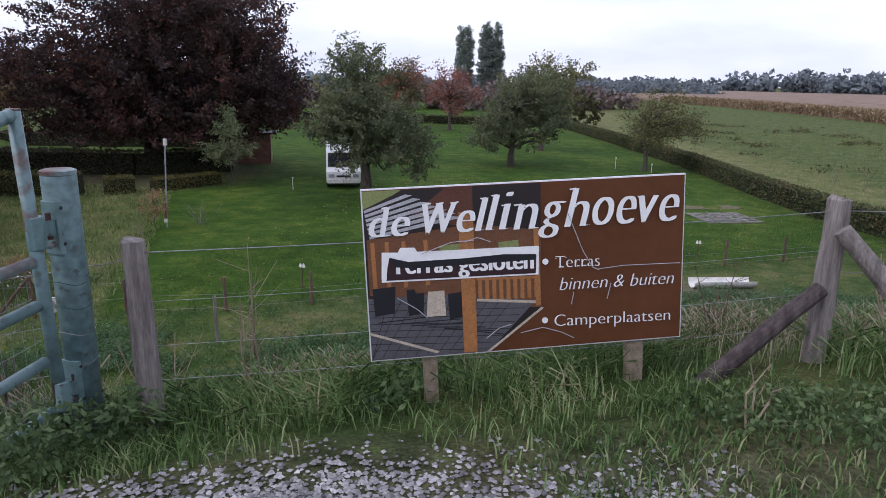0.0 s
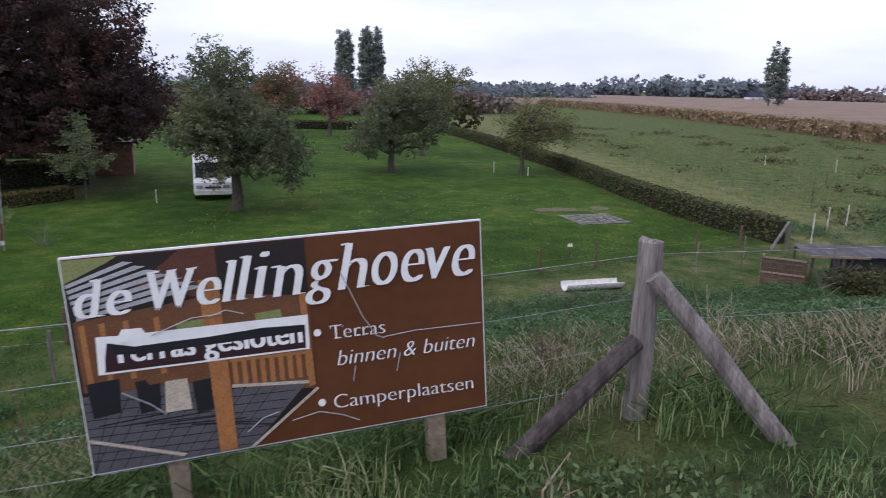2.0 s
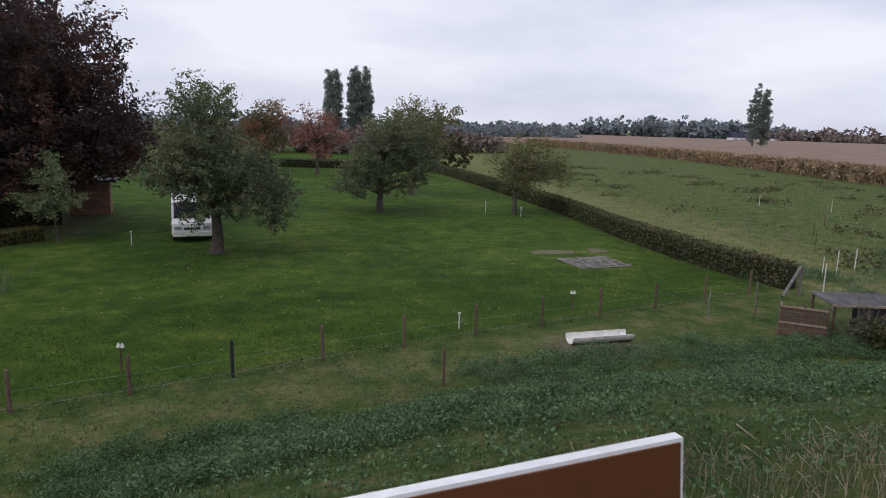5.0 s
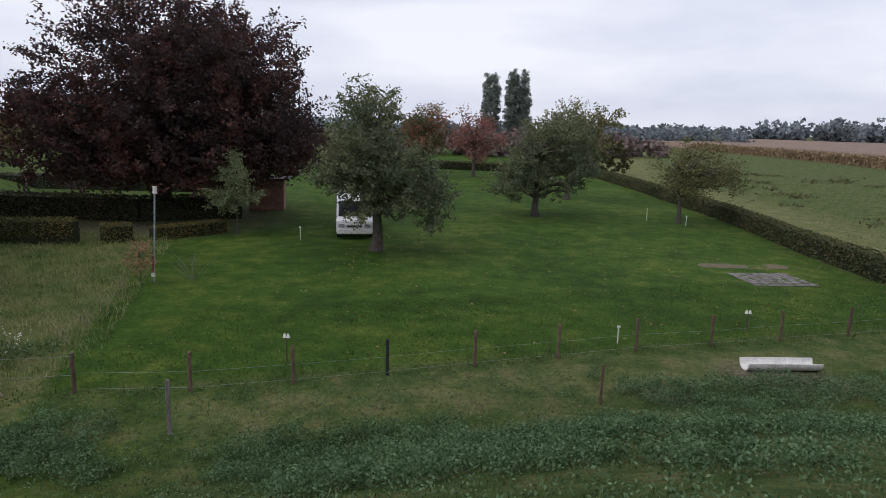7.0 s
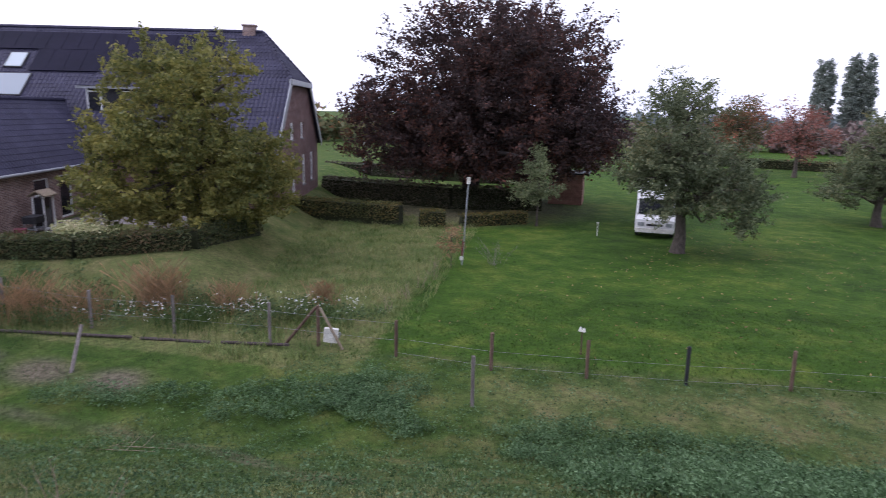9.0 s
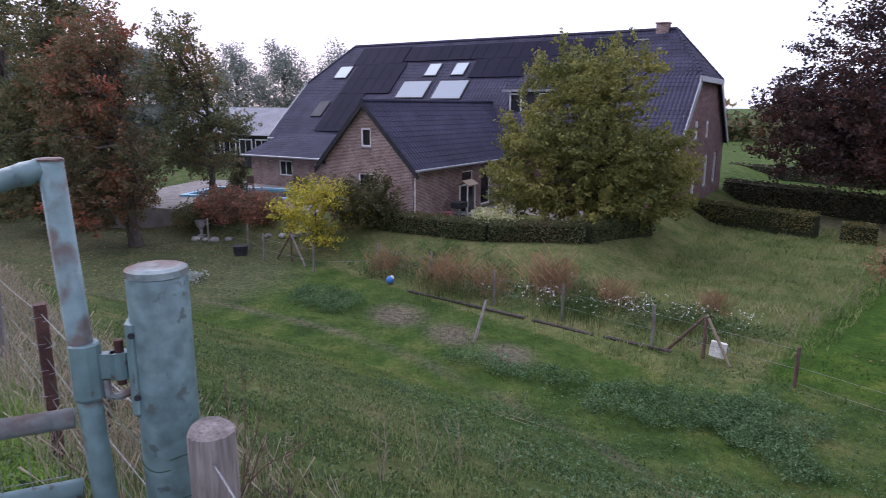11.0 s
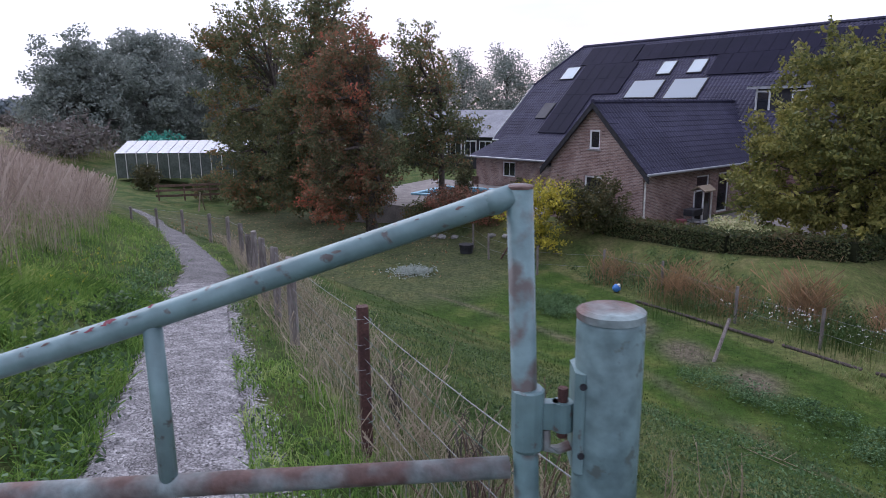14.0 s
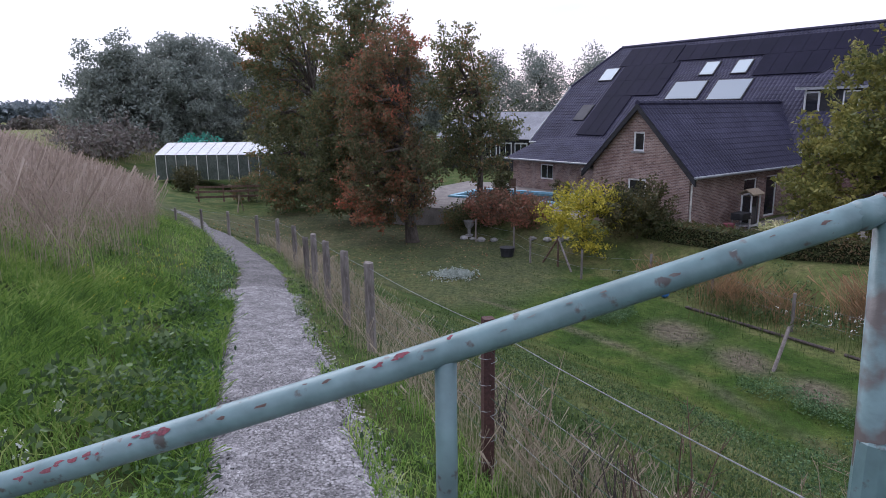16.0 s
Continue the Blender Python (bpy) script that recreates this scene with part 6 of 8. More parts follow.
def grass(name, label, xy, length, width, material, seed, lean=0.35, category="grass", lift=0.0):
    V, F = blades(np.random.default_rng(seed), xy, ground_z(xy[:, 0], xy[:, 1]) + lift, length, width, lean)
    return tagged(raw(name, V, F, material), label, category, kind="stuff")


xy = scatter(52000, -2.6, 6, 2.4, 6.5, lambda x, y: (s_of(x, y) > -0.85 + 0.18 * bumps(x, y, 2.1)) & (s_of(x, y) < np.where(x < 1.2, 1.6, 0.35)) & off_path(x, y, -0.08), 61, clump=0.9)
xy = xy[(xy[:, 0] < 1.5) | (np.arange(len(xy)) % 3 == 0)]
grass("lush_grass", "lush green grass growing at the foot of the fence", xy, 0.095, 0.0036, GRASS_LUSH, 61, 0.8)
xy = scatter(22000, -2.2, 5, 3.0, 5.2, lambda x, y: (((np.abs(s_of(x, y) - 0.22) < 0.3) & (x < 1.3)) | ((np.abs(s_of(x, y) + 0.1) < 0.3) & (np.abs(x + 0.75) < 0.4)) | ((np.abs(s_of(x, y) + 0.1) < 0.25) & (np.abs(x - 0.5) < 0.35)) | ((np.abs(s_of(x, y) + 0.1) < 0.3) & (x > 2.1) & (x < 3.2))), 62, clump=0.2)
grass("tall_grass", "tall green grass tufts round the sign posts", xy, 0.20, 0.0036, GRASS_LUSH, 62, 0.8)
xy = scatter(30000, -2.5, 6, 2.0, 4.2, lambda x, y: (s_of(x, y) > -2.4) & (s_of(x, y) < -0.5) & ((bumps(x, y, 2.6) + 0.6 * bumps(x, y, 6.3) > 0.45) | (x > 1.0)), 63, clump=0.5)
grass("path_edge_grass", "short grass creeping over the gravel edge", xy, 0.06, 0.004, GRASS_LUSH, 63, 0.7)
xy = scatter(30000, -1.5, 12, 3.5, 12, lambda x, y: (s_of(x, y) > np.where(x < 1.5, 0.25, -0.1)) & (s_of(x, y) < np.where(x < 1.5, 1.8, 3.2)), 64, clump=0.5)
grass("dry_grass", "tall dry straw-coloured grass on the upper slope", xy, 0.20, 0.0024, GRASS_DRY, 64, 0.6)
xy = scatter(40000, -2.5, 12, 3.5, 10, lambda x, y: (s_of(x, y) > 0.1) & (s_of(x, y) < np.where(x < 1.5, 2.2, 4.0)), 74, clump=0.7)
grass("slope_top_grass", "rough green and brown grass on the upper slope", xy, 0.17, 0.0028, GRASS_ROUGH, 74, 0.7)
xy = scatter(115000, -16, 17, 2, 31, lambda x, y: (s_of(x, y) > 0.9) & (y < field_fence_y(x) + 0.4), 65, clump=1.2)
grass("slope_grass", "short rough grass on the dike slope", xy, 0.075, 0.006, GRASS_ROUGH, 65, 0.6)
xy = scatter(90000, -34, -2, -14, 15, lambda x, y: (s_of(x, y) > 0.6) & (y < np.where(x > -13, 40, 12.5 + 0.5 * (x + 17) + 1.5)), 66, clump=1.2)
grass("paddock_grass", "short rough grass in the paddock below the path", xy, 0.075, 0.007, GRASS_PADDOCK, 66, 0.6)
xy = scatter(110000, -20, -1.7, -8, 4, lambda x, y: (s_of(x, y) < 0.1) & (y > path_y(x)) & off_path(x, y, -0.06), 67, clump=1.0)
grass("verge_grass", "short green grass between gravel path and fence", xy, 0.07, 0.004, GRASS_BANK, 67, 0.7)
xy = scatter(24000, -6.5, -1.7, 0.2, 3.6, lambda x, y: (s_of(x, y) < 0.15) & (y > path_y(x)) & off_path(x, y, -0.1), 167, clump=0.4)
grass("verge_grass", "bright green grass tufts at the path edge", xy, 0.08, 0.0045, GRASS_BANK, 167, 0.8)
xy = scatter(70000, -26, -9, -17, 2.4, lambda x, y: (y < path_y(x)) & (y > path_y(x) - 7) & off_path(x, y, -0.05), 68, clump=0.9)
xy = np.concatenate([xy, scatter(150000, -9.5, 1, -6, 2.4, lambda x, y: (y < path_y(x)) & (y > path_y(x) - 4.5) & off_path(x, y, -0.05), 168, clump=0.35)])
grass("bank_grass", "thick green grass on the bank above the path", xy, 0.18, 0.0062, GRASS_BANK, 68, 0.75)
xy = scatter(80000, -20, -2.0, -6, 4.2, lambda x, y: (s_of(x, y) > -0.12) & (s_of(x, y) < 1.3), 69, clump=0.6)
grass("fence_grass", "tall dry grass leaning along the wire fence", xy, 0.36, 0.0016, GRASS_DRY, 69, 0.3)
xy = scatter(170000, -40, -6.5, -30, 0, lambda x, y: (y < path_y(x) - 2.6 - 0.4 * np.sin(x * 1.7)) & (y > path_y(x) - 13), 70, clump=1.2)
grass("reed_grass", "tall dry pinkish reed grass on the dike bank", xy, 1.25, 0.0024, REED, 70, 0.24)
reed_tops(xy)
xy = scatter(30000, 16, 48, 33, 110, lambda x, y: x > hedge_x(y) + 1.2, 71, clump=0.3)
grass("pasture_tufts", "rough pasture grass tufts beyond the hedge", xy[::2], 0.2, 0.02, GRASS_MEADOW, 71, 0.9)
xy = scatter(60000, -14, 15, 15, 42, lambda x, y: (y > field_fence_y(x) - 0.2) & (x < hedge_x(y) - 0.6) & (y < field_fence_y(x) + 9), 72)
grass("lawn_grass", "mown green lawn grass", xy, 0.06, 0.013, GRASS_LAWN, 72, 0.7)
xy = scatter(9000, -14, 15, 15, 34, lambda x, y: np.abs(y - field_fence_y(x) - 0.25) < 0.5, 73, clump=0.4)
grass("fence_foot_grass", "uncut grass along the lawn fence", xy, 0.30, 0.008, GRASS_ROUGH, 73, 0.5)


def weeds(name, label, xy, hgt, per, spread, size, material, seed, category="weeds", droop=0.3):
    r = np.random.default_rng(seed)
    z = ground_z(xy[:, 0], xy[:, 1]) + hgt * r.uniform(0.25, 1.0, len(xy))
    V, F = leaves(r, np.concatenate([xy, z[:, None]], 1), per, spread, size, 0.6, droop)
    return tagged(raw(name, V, F, material), label, category, kind="stuff")


def dead_stems(label, x, y, n, h, spread, seed, material=None):
    r = random.Random(seed)
    z = gz(x, y)
    g = Geo()
    for i in range(n):
        bx, by = r.gauss(0, spread * 0.3), r.gauss(0, spread * 0.3)
        tx, ty, hh = bx + r.gauss(0, spread), by + r.gauss(0, spread), h * r.uniform(0.5, 1.1)
        mid = Vector(((bx + tx) / 2 + r.gauss(0, 0.03), (by + ty) / 2 + r.gauss(0, 0.03), hh * 0.55))
        g.tube([(bx, by, -0.05), mid, (tx, ty, hh)], [0.007, 0.005, 0.002], 5)
        for k in range(4):
            t = r.uniform(0.45, 0.95)
            p = Vector((bx, by, 0)).lerp(Vector((tx, ty, hh)), t)
            g.tube([p, p + Vector((r.gauss(0, 0.09), r.gauss(0, 0.09), r.uniform(0.04, 0.16))) * h], [0.003, 0.0012], 4)
    ob = part("dead_plant", g, material or WOOD_GREY, None)
    ob.matrix_world = pose(x, y, z)
    return tagged(ob, label, "dead plant")


def blob(ax, ay, bx, by, r):
    """Ground within r of the line from a to b, with an uneven edge."""
    def keep(x, y):
        dx, dy = bx - ax, by - ay
        t = np.clip(((x - ax) * dx + (y - ay) * dy) / (dx * dx + dy * dy + 1e-9), 0, 1)
        d = np.hypot(x - ax - t * dx, y - ay - t * dy)
        return d < r * (0.68 + 0.45 * bumps(x, y, 1.3) + 0.35 * bumps(x, y, 3.4))
    return keep


for i, (ax, ay, bx, by, r, n) in enumerate(((-5.0, 15.4, 0.2, 15.6, 2.3, 7000), (-4.0, 12.6, 0.4, 13.0, 1.5, 3600), (2.2, 21.4, 8.6, 23.4, 1.5, 5000), (4.4, 17.0, 9.0, 19.8, 2.0, 5200), (9.5, 23.5, 13.5, 24.6, 1.6, 4200), (6.0, 13.8, 11.5, 16.2, 1.6, 4200),
                                       (2.0, 11.6, 3.2, 12.4, 0.6, 400), (-11.2, 13.6, -8.8, 13.8, 1.0, 1500), (-16.4, 9.4, -14.0, 11.4, 0.8, 1100), (-13.0, 11.8, -10.4, 14.6, 1.3, 2400), (-24.5, 5.2, -22.8, 6.3, 1.2, 1700), (16.8, 35.5, 19.0, 37.4, 1.8, 2600), (23.0, 35.0, 30.0, 42.0, 3.6, 7500), (19.5, 30.5, 26.0, 33.5, 2.4, 4500))):
    x0, x1, y0, y1 = min(ax, bx) - r * 1.4, max(ax, bx) + r * 1.4, min(ay, by) - r * 1.4, max(ay, by) + r * 1.4
    xy = scatter(int(n * 1.1), x0, x1, y0, y1, blob(ax, ay, bx, by, r), 80 + i)
    weeds("nettle_bed", "dense bed of grey-green nettles on the slope", xy, 0.30, 13, 0.085, 0.03, NETTLE_LEAF, 80 + i, "nettles")
xy = scatter(16000, 14, 60, 34, 130, lambda x, y: (x > hedge_x(y) + 2.5) & (x < np.interp(y, [80, 284], [66, 2]) - 1) & (bumps(x, y, 0.35) + 0.6 * bumps(x, y, 1.1) > 0.75), 94)
weeds("pasture_weeds", "dark clumps of docks and thistles in the pasture", xy, 0.25, 4, 0.22, 0.12, SHRUB_DARK, 94)
# loose weeds over the slope and along the path
xy = scatter(9000, -14, 14, 6, 22, lambda x, y: (s_of(x, y) > 2) & (y < field_fence_y(x)), 95, clump=-0.25)
weeds("slope_weeds", "scattered low green weeds on the slope", xy, 0.12, 7, 0.08, 0.028, NETTLE_LEAF, 95)
xy = scatter(6500, -22, -1.9, -9, 4, lambda x, y: (np.abs(y - path_y(x) - 0.78) < 0.27), 96, clump=0.1)
weeds("verge_weeds", "green nettles and docks on the path verge", xy, 0.12, 9, 0.06, 0.022, WEED_LEAF, 96)
for sg, sd in ((1, 196), (-1, 199)):
    xy = scatter(9000, -20, -2.0, -9, 4, lambda x, y: (np.abs(sg * (y - path_y(x)) - 0.56) < 0.13 + 0.08 * bumps(x, y, 2.7)), sd, clump=0.2)
    weeds("path_edge_weeds", "low bright green weeds creeping over the gravel edge", xy, 0.05, 6, 0.035, 0.014, GRASS_BANK, sd)
xy = scatter(4200, -16, -2.2, -6, 2, lambda x, y: (np.abs(y - path_y(x) + 0.85) < 0.33), 97, clump=0.15)
weeds("bramble", "low brambles and nettles along the path edge", xy, 0.24, 16, 0.08, 0.026, NETTLE_LEAF, 97)
xy = scatter(520, -8.0, -3.4, -2.2, 0.7, lambda x, y: (np.abs(y - path_y(x) + 1.15) < 0.42), 197, clump=0.5)
weeds("bramble", "sprawling bramble with broad grey-green leaves on the bank", xy, 0.32, 14, 0.09, 0.034, WEED_LEAF, 197, droop=0.1)
r_ = np.random.default_rng(198)
for i, (cx, cy) in enumerate(((-4.17, -0.3), (-4.05, -0.22), (-3.54, -0.11), (-3.45, 0.0), (-3.3, -0.2))):
    xy = np.stack([cx + r_.normal(0, 0.02, 5), cy + r_.normal(0, 0.02, 5)], 1)
    weeds("white_flowers", "small white umbel flower in the bank grass", xy, 0.2, 3, 0.012, 0.012, FLOWER_WHITE, 200 + i, "flowers")
xy = scatter(900, -13, -7, -5, -1, lambda x, y: (np.abs(y - path_y(x) + 1.9) < 0.7), 206, clump=-0.3)
weeds("yellow_flowers", "yellow ragwort flowers in the bank grass", xy[::4], 0.3, 4, 0.03, 0.014, VINE_YELLOW, 206, "flowers")
xy = scatter(90000, -13, -2.2, 1.0, 11, lambda x, y: (s_of(x, y) > 0.8) & (s_of(x, y) < 7), 207, clump=0.9)
grass("slope_foot_grass", "green grass on the slope below the path fence", xy, 0.06, 0.0042, GRASS_MEADOW, 207, 0.7)
xy = scatter(70000, -33, -14, 12, 36, lambda x, y: (x < -13 - (y - 16) * 0.6 + 1.0) & (y > 12.5 + 0.5 * (x + 17)) & ((x + 36.5) * HU[0] + (y - 32.2) * HU[1] > 1.5), 208, clump=1.2)
grass("meadow_grass", "uncut yellow-green meadow grass beside the lawn", xy, 0.22, 0.014, GRASS_MEADOW, 208, 0.7)
xy = scatter(300, -2.5, -1.4, 2.5, 3.5, lambda x, y: s_of(x, y) > -1.2, 98, clump=0.2)
weeds("bramble", "bramble leaves at the foot of the gate post", xy, 0.26, 12, 0.06, 0.022, WEED_LEAF, 98)
xy = scatter(90, 1.2, 2.3, 3.4, 4.0, lambda x, y: x > 0, 99)
weeds("dock_weeds", "leafy green weeds in the verge", xy, 0.12, 12, 0.05, 0.018, WEED_LEAF, 99)
xy = scatter(14, -0.32, -0.1, 3.5, 3.75, lambda x, y: x < 5, 100)
weeds("dock_weeds", "yellow-green nettle beside the sign post", xy, 0.2, 9, 0.05, 0.026, WEED_LEAF, 100)
xy = scatter(9000, -14, -2.4, 1.0, 11, lambda x, y: (s_of(x, y) > 1.0) & (s_of(x, y) < 8), 209, clump=-0.15)
weeds("slope_rosettes", "low clover and dandelion leaves in the slope grass", xy, 0.05, 6, 0.05, 0.02, WEED_LEAF, 209)
xy = scatter(60000, -18, -2.4, 0.0, 12, lambda x, y: (s_of(x, y) > 0.8) & (bumps(x, y, 0.8) + 0.7 * bumps(x, y, 2.2) > 0.75), 210, clump=0.3)
grass("slope_tufts", "darker green tufts in the slope grass", xy, 0.09, 0.0042, GRASS_LUSH, 210, 0.6)
for i, (cx, cy, h) in enumerate(((-2.7, 3.75, 0.55), (-3.2, 3.5, 0.5), (-3.7, 3.1, 0.6), (-4.4, 3.0, 0.5), (-5.2, 2.5, 0.55), (-5.8, 2.4, 0.5), (-2.3, 4.0, 0.5))):
    dead_stems("stiff brown dock stems in the dry fence grass", cx, cy, 6, h, 0.07, 300 + i, WOOD_DARK)
for i, (cx, cy, h) in enumerate(((-4.89, 4.61, 0.75), (-5.47, 5.07, 0.6), (-5.94, 5.65, 0.7), (-5.70, 6.06, 0.55), (-4.89, 3.50, 0.5), (-4.76, 3.79, 0.45))):
    dead_stems("pale dead stalks standing on the upper slope", cx, cy, 3, h, 0.09, 320 + i, WOOD_TIMBER)
# border of dead summer flowers below the yard hedge
for i, (cx, cy, r, n, h, m) in enumerate(((-24.0, 10.8, 1.2, 900, 1.3, RUST_WEED), (-22.6, 12.0, 0.9, 500, 1.2, RUST_WEED), (-21.6, 14.2, 1.0, 900, 1.5, RUST_WEED), (-19.8, 15.9, 0.8, 500, 1.1, RUST_WEED), (-17.8, 18.4, 0.5, 420, 1.0, RUST_WEED), (-26.5, 8.9, 1.0, 500, 1.1, RUST_WEED), (-19.5, 14.2, 2.2, 1500, 0.7, GRASS_ROUGH), (-17.0, 16.8, 1.8, 1100, 0.6, GRASS_ROUGH), (-23.0, 11.0, 2.2, 1500, 0.7, GRASS_ROUGH))):
    r_ = np.random.default_rng(110 + i)
    xy = np.stack([cx + r_.normal(0, r * 0.5, n), cy + r_.normal(0, r * 0.4, n)], 1)
    grass("dead_flower_stand", "stand of rust-brown dead flower stems" if m is RUST_WEED else "tangle of faded meadow plants", xy[: len(xy) // 2], h * 0.8, 0.009, m, 110 + i, 0.4, "flowers")
for i, (cx, cy, r, n) in enumerate(((-18.5, 16.0, 0.7, 60), (-17.4, 17.2, 0.6, 50), (-20.2, 13.2, 0.7, 30), (-16.4, 18.5, 0.4, 22), (-21.5, 12.4, 0.8, 18), (-19.2, 15.0, 0.6, 30))):
    r_ = np.random.default_rng(130 + i)
    xy = np.stack([cx + r_.normal(0, r * 0.6, n), cy + r_.normal(0, r * 0.5, n)], 1)
    weeds("white_flowers", "white flower heads in the faded border", xy[::2], 0.7, 3, 0.05, 0.03, FLOWER_WHITE, 130 + i, "flowers")
xy = scatter(16000, -29, -14, 6, 20, blob(-26.8, 9.3, -16.0, 17.8, 1.9), 211)
weeds("border_plants", "dense green understorey of the faded flower border", xy[::2], 0.42, 7, 0.10, 0.045, WEED_LEAF, 211, "plants")
xy = scatter(500, -24, -15, 10, 19, blob(-21.5, 13.0, -16.2, 18.2, 1.3), 212)
weeds("white_flowers", "white flower heads in the faded border", xy, 0.75, 3, 0.05, 0.028, FLOWER_WHITE, 212, "flowers")
r_ = np.random.default_rng(140)
xy = np.stack([-27.8 + r_.normal(0, 0.38, 420), 0.6 + r_.normal(0, 0.42, 420)], 1)
weeds("silver_plant", "low mound of silver-grey leaves", xy, 0.2, 4, 0.08, 0.05, SILVER, 140, "plant")
xy = scatter(1500, -14, 14, 20, 48, lambda x, y: (y > field_fence_y(x) + 1) & (x < hedge_x(y) - 1), 141)
weeds("fallen_leaves", "yellow fallen leaves strewn over the lawn", xy, 0.02, 1, 0.01, 0.05, RUST_WEED, 141, "leaves", 0)
xy = scatter(1400, -48, -27, -14, 2, lambda x, y: s_of(x, y) > 1, 142)
weeds("fallen_leaves", "brown fallen leaves beneath the fruit trees", xy, 0.02, 1, 0.01, 0.06, RUST_WEED, 142, "leaves", 0)


dead_stems("bare dead weed stems leaning beside the fence", -1.15, 3.95, 4, 1.1, 0.16, 1, WOOD_TIMBER)
for i, (x, y, n, h) in enumerate(((-3.4, 3.15, 9, 0.75), (-4.9, 2.75, 9, 0.7), (-2.6, 3.6, 9, 0.65), (-6.2, 2.1, 8, 0.7), (-3.9, 3.5, 7, 0.8), (-2.1, 4.4, 5, 0.7), (-0.8, 5.2, 4, 0.6), (2.9, 5.6, 8, 0.6), (1.8, 6.0, 8, 0.55), (4.4, 6.4, 8, 0.6), (-1.9, 5.6, 4, 0.8))):
    dead_stems("dry brown weed stems standing on the slope", x, y, n, h, 0.18, 20 + i, WOOD_BROWN if i % 2 == 0 else WOOD_TIMBER)
for a, b, r in (((-12.2, 8.6), (-11.3, 9.4), 0.012), ((-11.9, 8.2), (-10.9, 8.9), 0.010), ((-12.6, 9.2), (-12.1, 8.5), 0.009)):
    za, zb = gz(*a), gz(*b)
    mx, my = (a[0] + b[0]) / 2 + 0.08, (a[1] + b[1]) / 2 - 0.06
    ob = part("fallen_branch", Geo().tube([(0, 0, 0.02), (mx - a[0], my - a[1], gz(mx, my) - za + 0.05), (b[0] - a[0], b[1] - a[1], zb - za + 0.03)], [r, r * 0.8, r * 0.4], 6).tube([(mx - a[0], my - a[1], gz(mx, my) - za + 0.05), (mx - a[0] - 0.2, my - a[1] + 0.35, gz(mx, my) - za + 0.12)], [r * 0.6, r * 0.25], 5), WOOD_TIMBER, None)
    ob.matrix_world = pose(a[0], a[1], za)
    tagged(ob, "bare pale dead branch lying in the paddock grass", "branch")
dead_stems("tall bare shrub grown against the tarpaulin shelter", 14.6, 25.2, 26, 2.6, 0.55, 50)
dead_stems("thin bare shrub on the lawn boundary", -17.3, 28.3, 18, 1.3, 0.6, 51)
for i, (x, y) in enumerate(((-18.6, 25.6), (-17.6, 24.4), (-16.9, 22.8), (-16.2, 21.2), (-15.6, 19.6))):
    dead_stems("faded grass and stems along the lawn boundary", x, y, 8, 0.7, 0.3, 60 + i, WOOD_TIMBER)
dead_stems("thin seeded dandelion stalks in the verge", 1.5, 3.62, 3, 0.28, 0.07, 70, WOOD_TIMBER)


# ---- shrubs in the garden ----
def shrub(label, x, y, h, w, leaf, seed, clusters=60, per=60, size=0.07, z=None, name="shrub", depth=0.8, lobes=None):
    return tree(label, x, y, h, w, leaf, seed, lobes=lobes, face=94.8, trunk_h=0.15, r=0.04, clusters=clusters, per=per, size=size, spread=0.2, low=0.02, lump=0.2, limbs=12, category="shrub", name=name, z=z, squash=depth, hollow=0.3)


shrub("bright yellow climbing vine trailing over a frame to the ground", -31.44, 6.49, 3.0, 3.6, VINE_YELLOW, 201, 170, 46, 0.075, lobes=[(0.45, 2.3, 1.46, 0.66), (-0.85, 1.61, 1.12, 0.93), (0.25, 0.65, 0.8, 0.65), (1.66, 1.9, 0.93, 0.7)])
shrub("dark green and brown bush beside the yellow vine", -30.9, 8.92, 2.3, 3.6, SHRUB_DARK, 202, 170, 56, 0.07, lobes=[(-0.9, 1.25, 1.2, 1.05), (0.5, 1.3, 1.25, 1.12)])
shrub("rust-red shrub beside the pool terrace", -37.0, 2.1, 2.0, 3.4, SHRUB_RED, 204, 130, 46, 0.07)
shrub("green and russet shrub below the pool terrace", -38.2, 0.4, 1.3, 2.8, RUSSET_GREEN, 214, 70, 44, 0.07)
shrub("rust-red shrub beside the pool terrace", -35.4, 4.0, 1.8, 3.0, SHRUB_RED, 205, 110, 46, 0.07)
shrub("small dark conical conifer beside the pool", -44.5, 2.8, 2.5, 1.2, SHRUB_DARK, 206, 70, 60, 0.06, name="conifer")
shrub("fading hydrangea with pale cream-green heads beside the yard hedge", -27.8, 14.2, 1.15, 2.3, HYDRANGEA, 207, 60, 50, 0.075, name="hydrangea")
shrub("green garden shrub beside the greenhouse", -51.5, -17.5, 2.4, 4.0, RUSSET_GREEN, 208, 80, 40, 0.09)
shrub("dark round shrub beside the greenhouse", -53.5, -23.5, 2.2, 3.0, SHRUB_DARK, 209, 70, 40, 0.09)
shrub("dark low bush beside the tarpaulin shelter", 15.8, 24.4, 1.2, 3.4, SHRUB_DARK, 210, 70, 40, 0.07)
shrub("dark bush at the far end of the hedge", -1.0, 112, 6.0, 8.0, SHRUB_DARK, 211, 120, 40, 0.2)

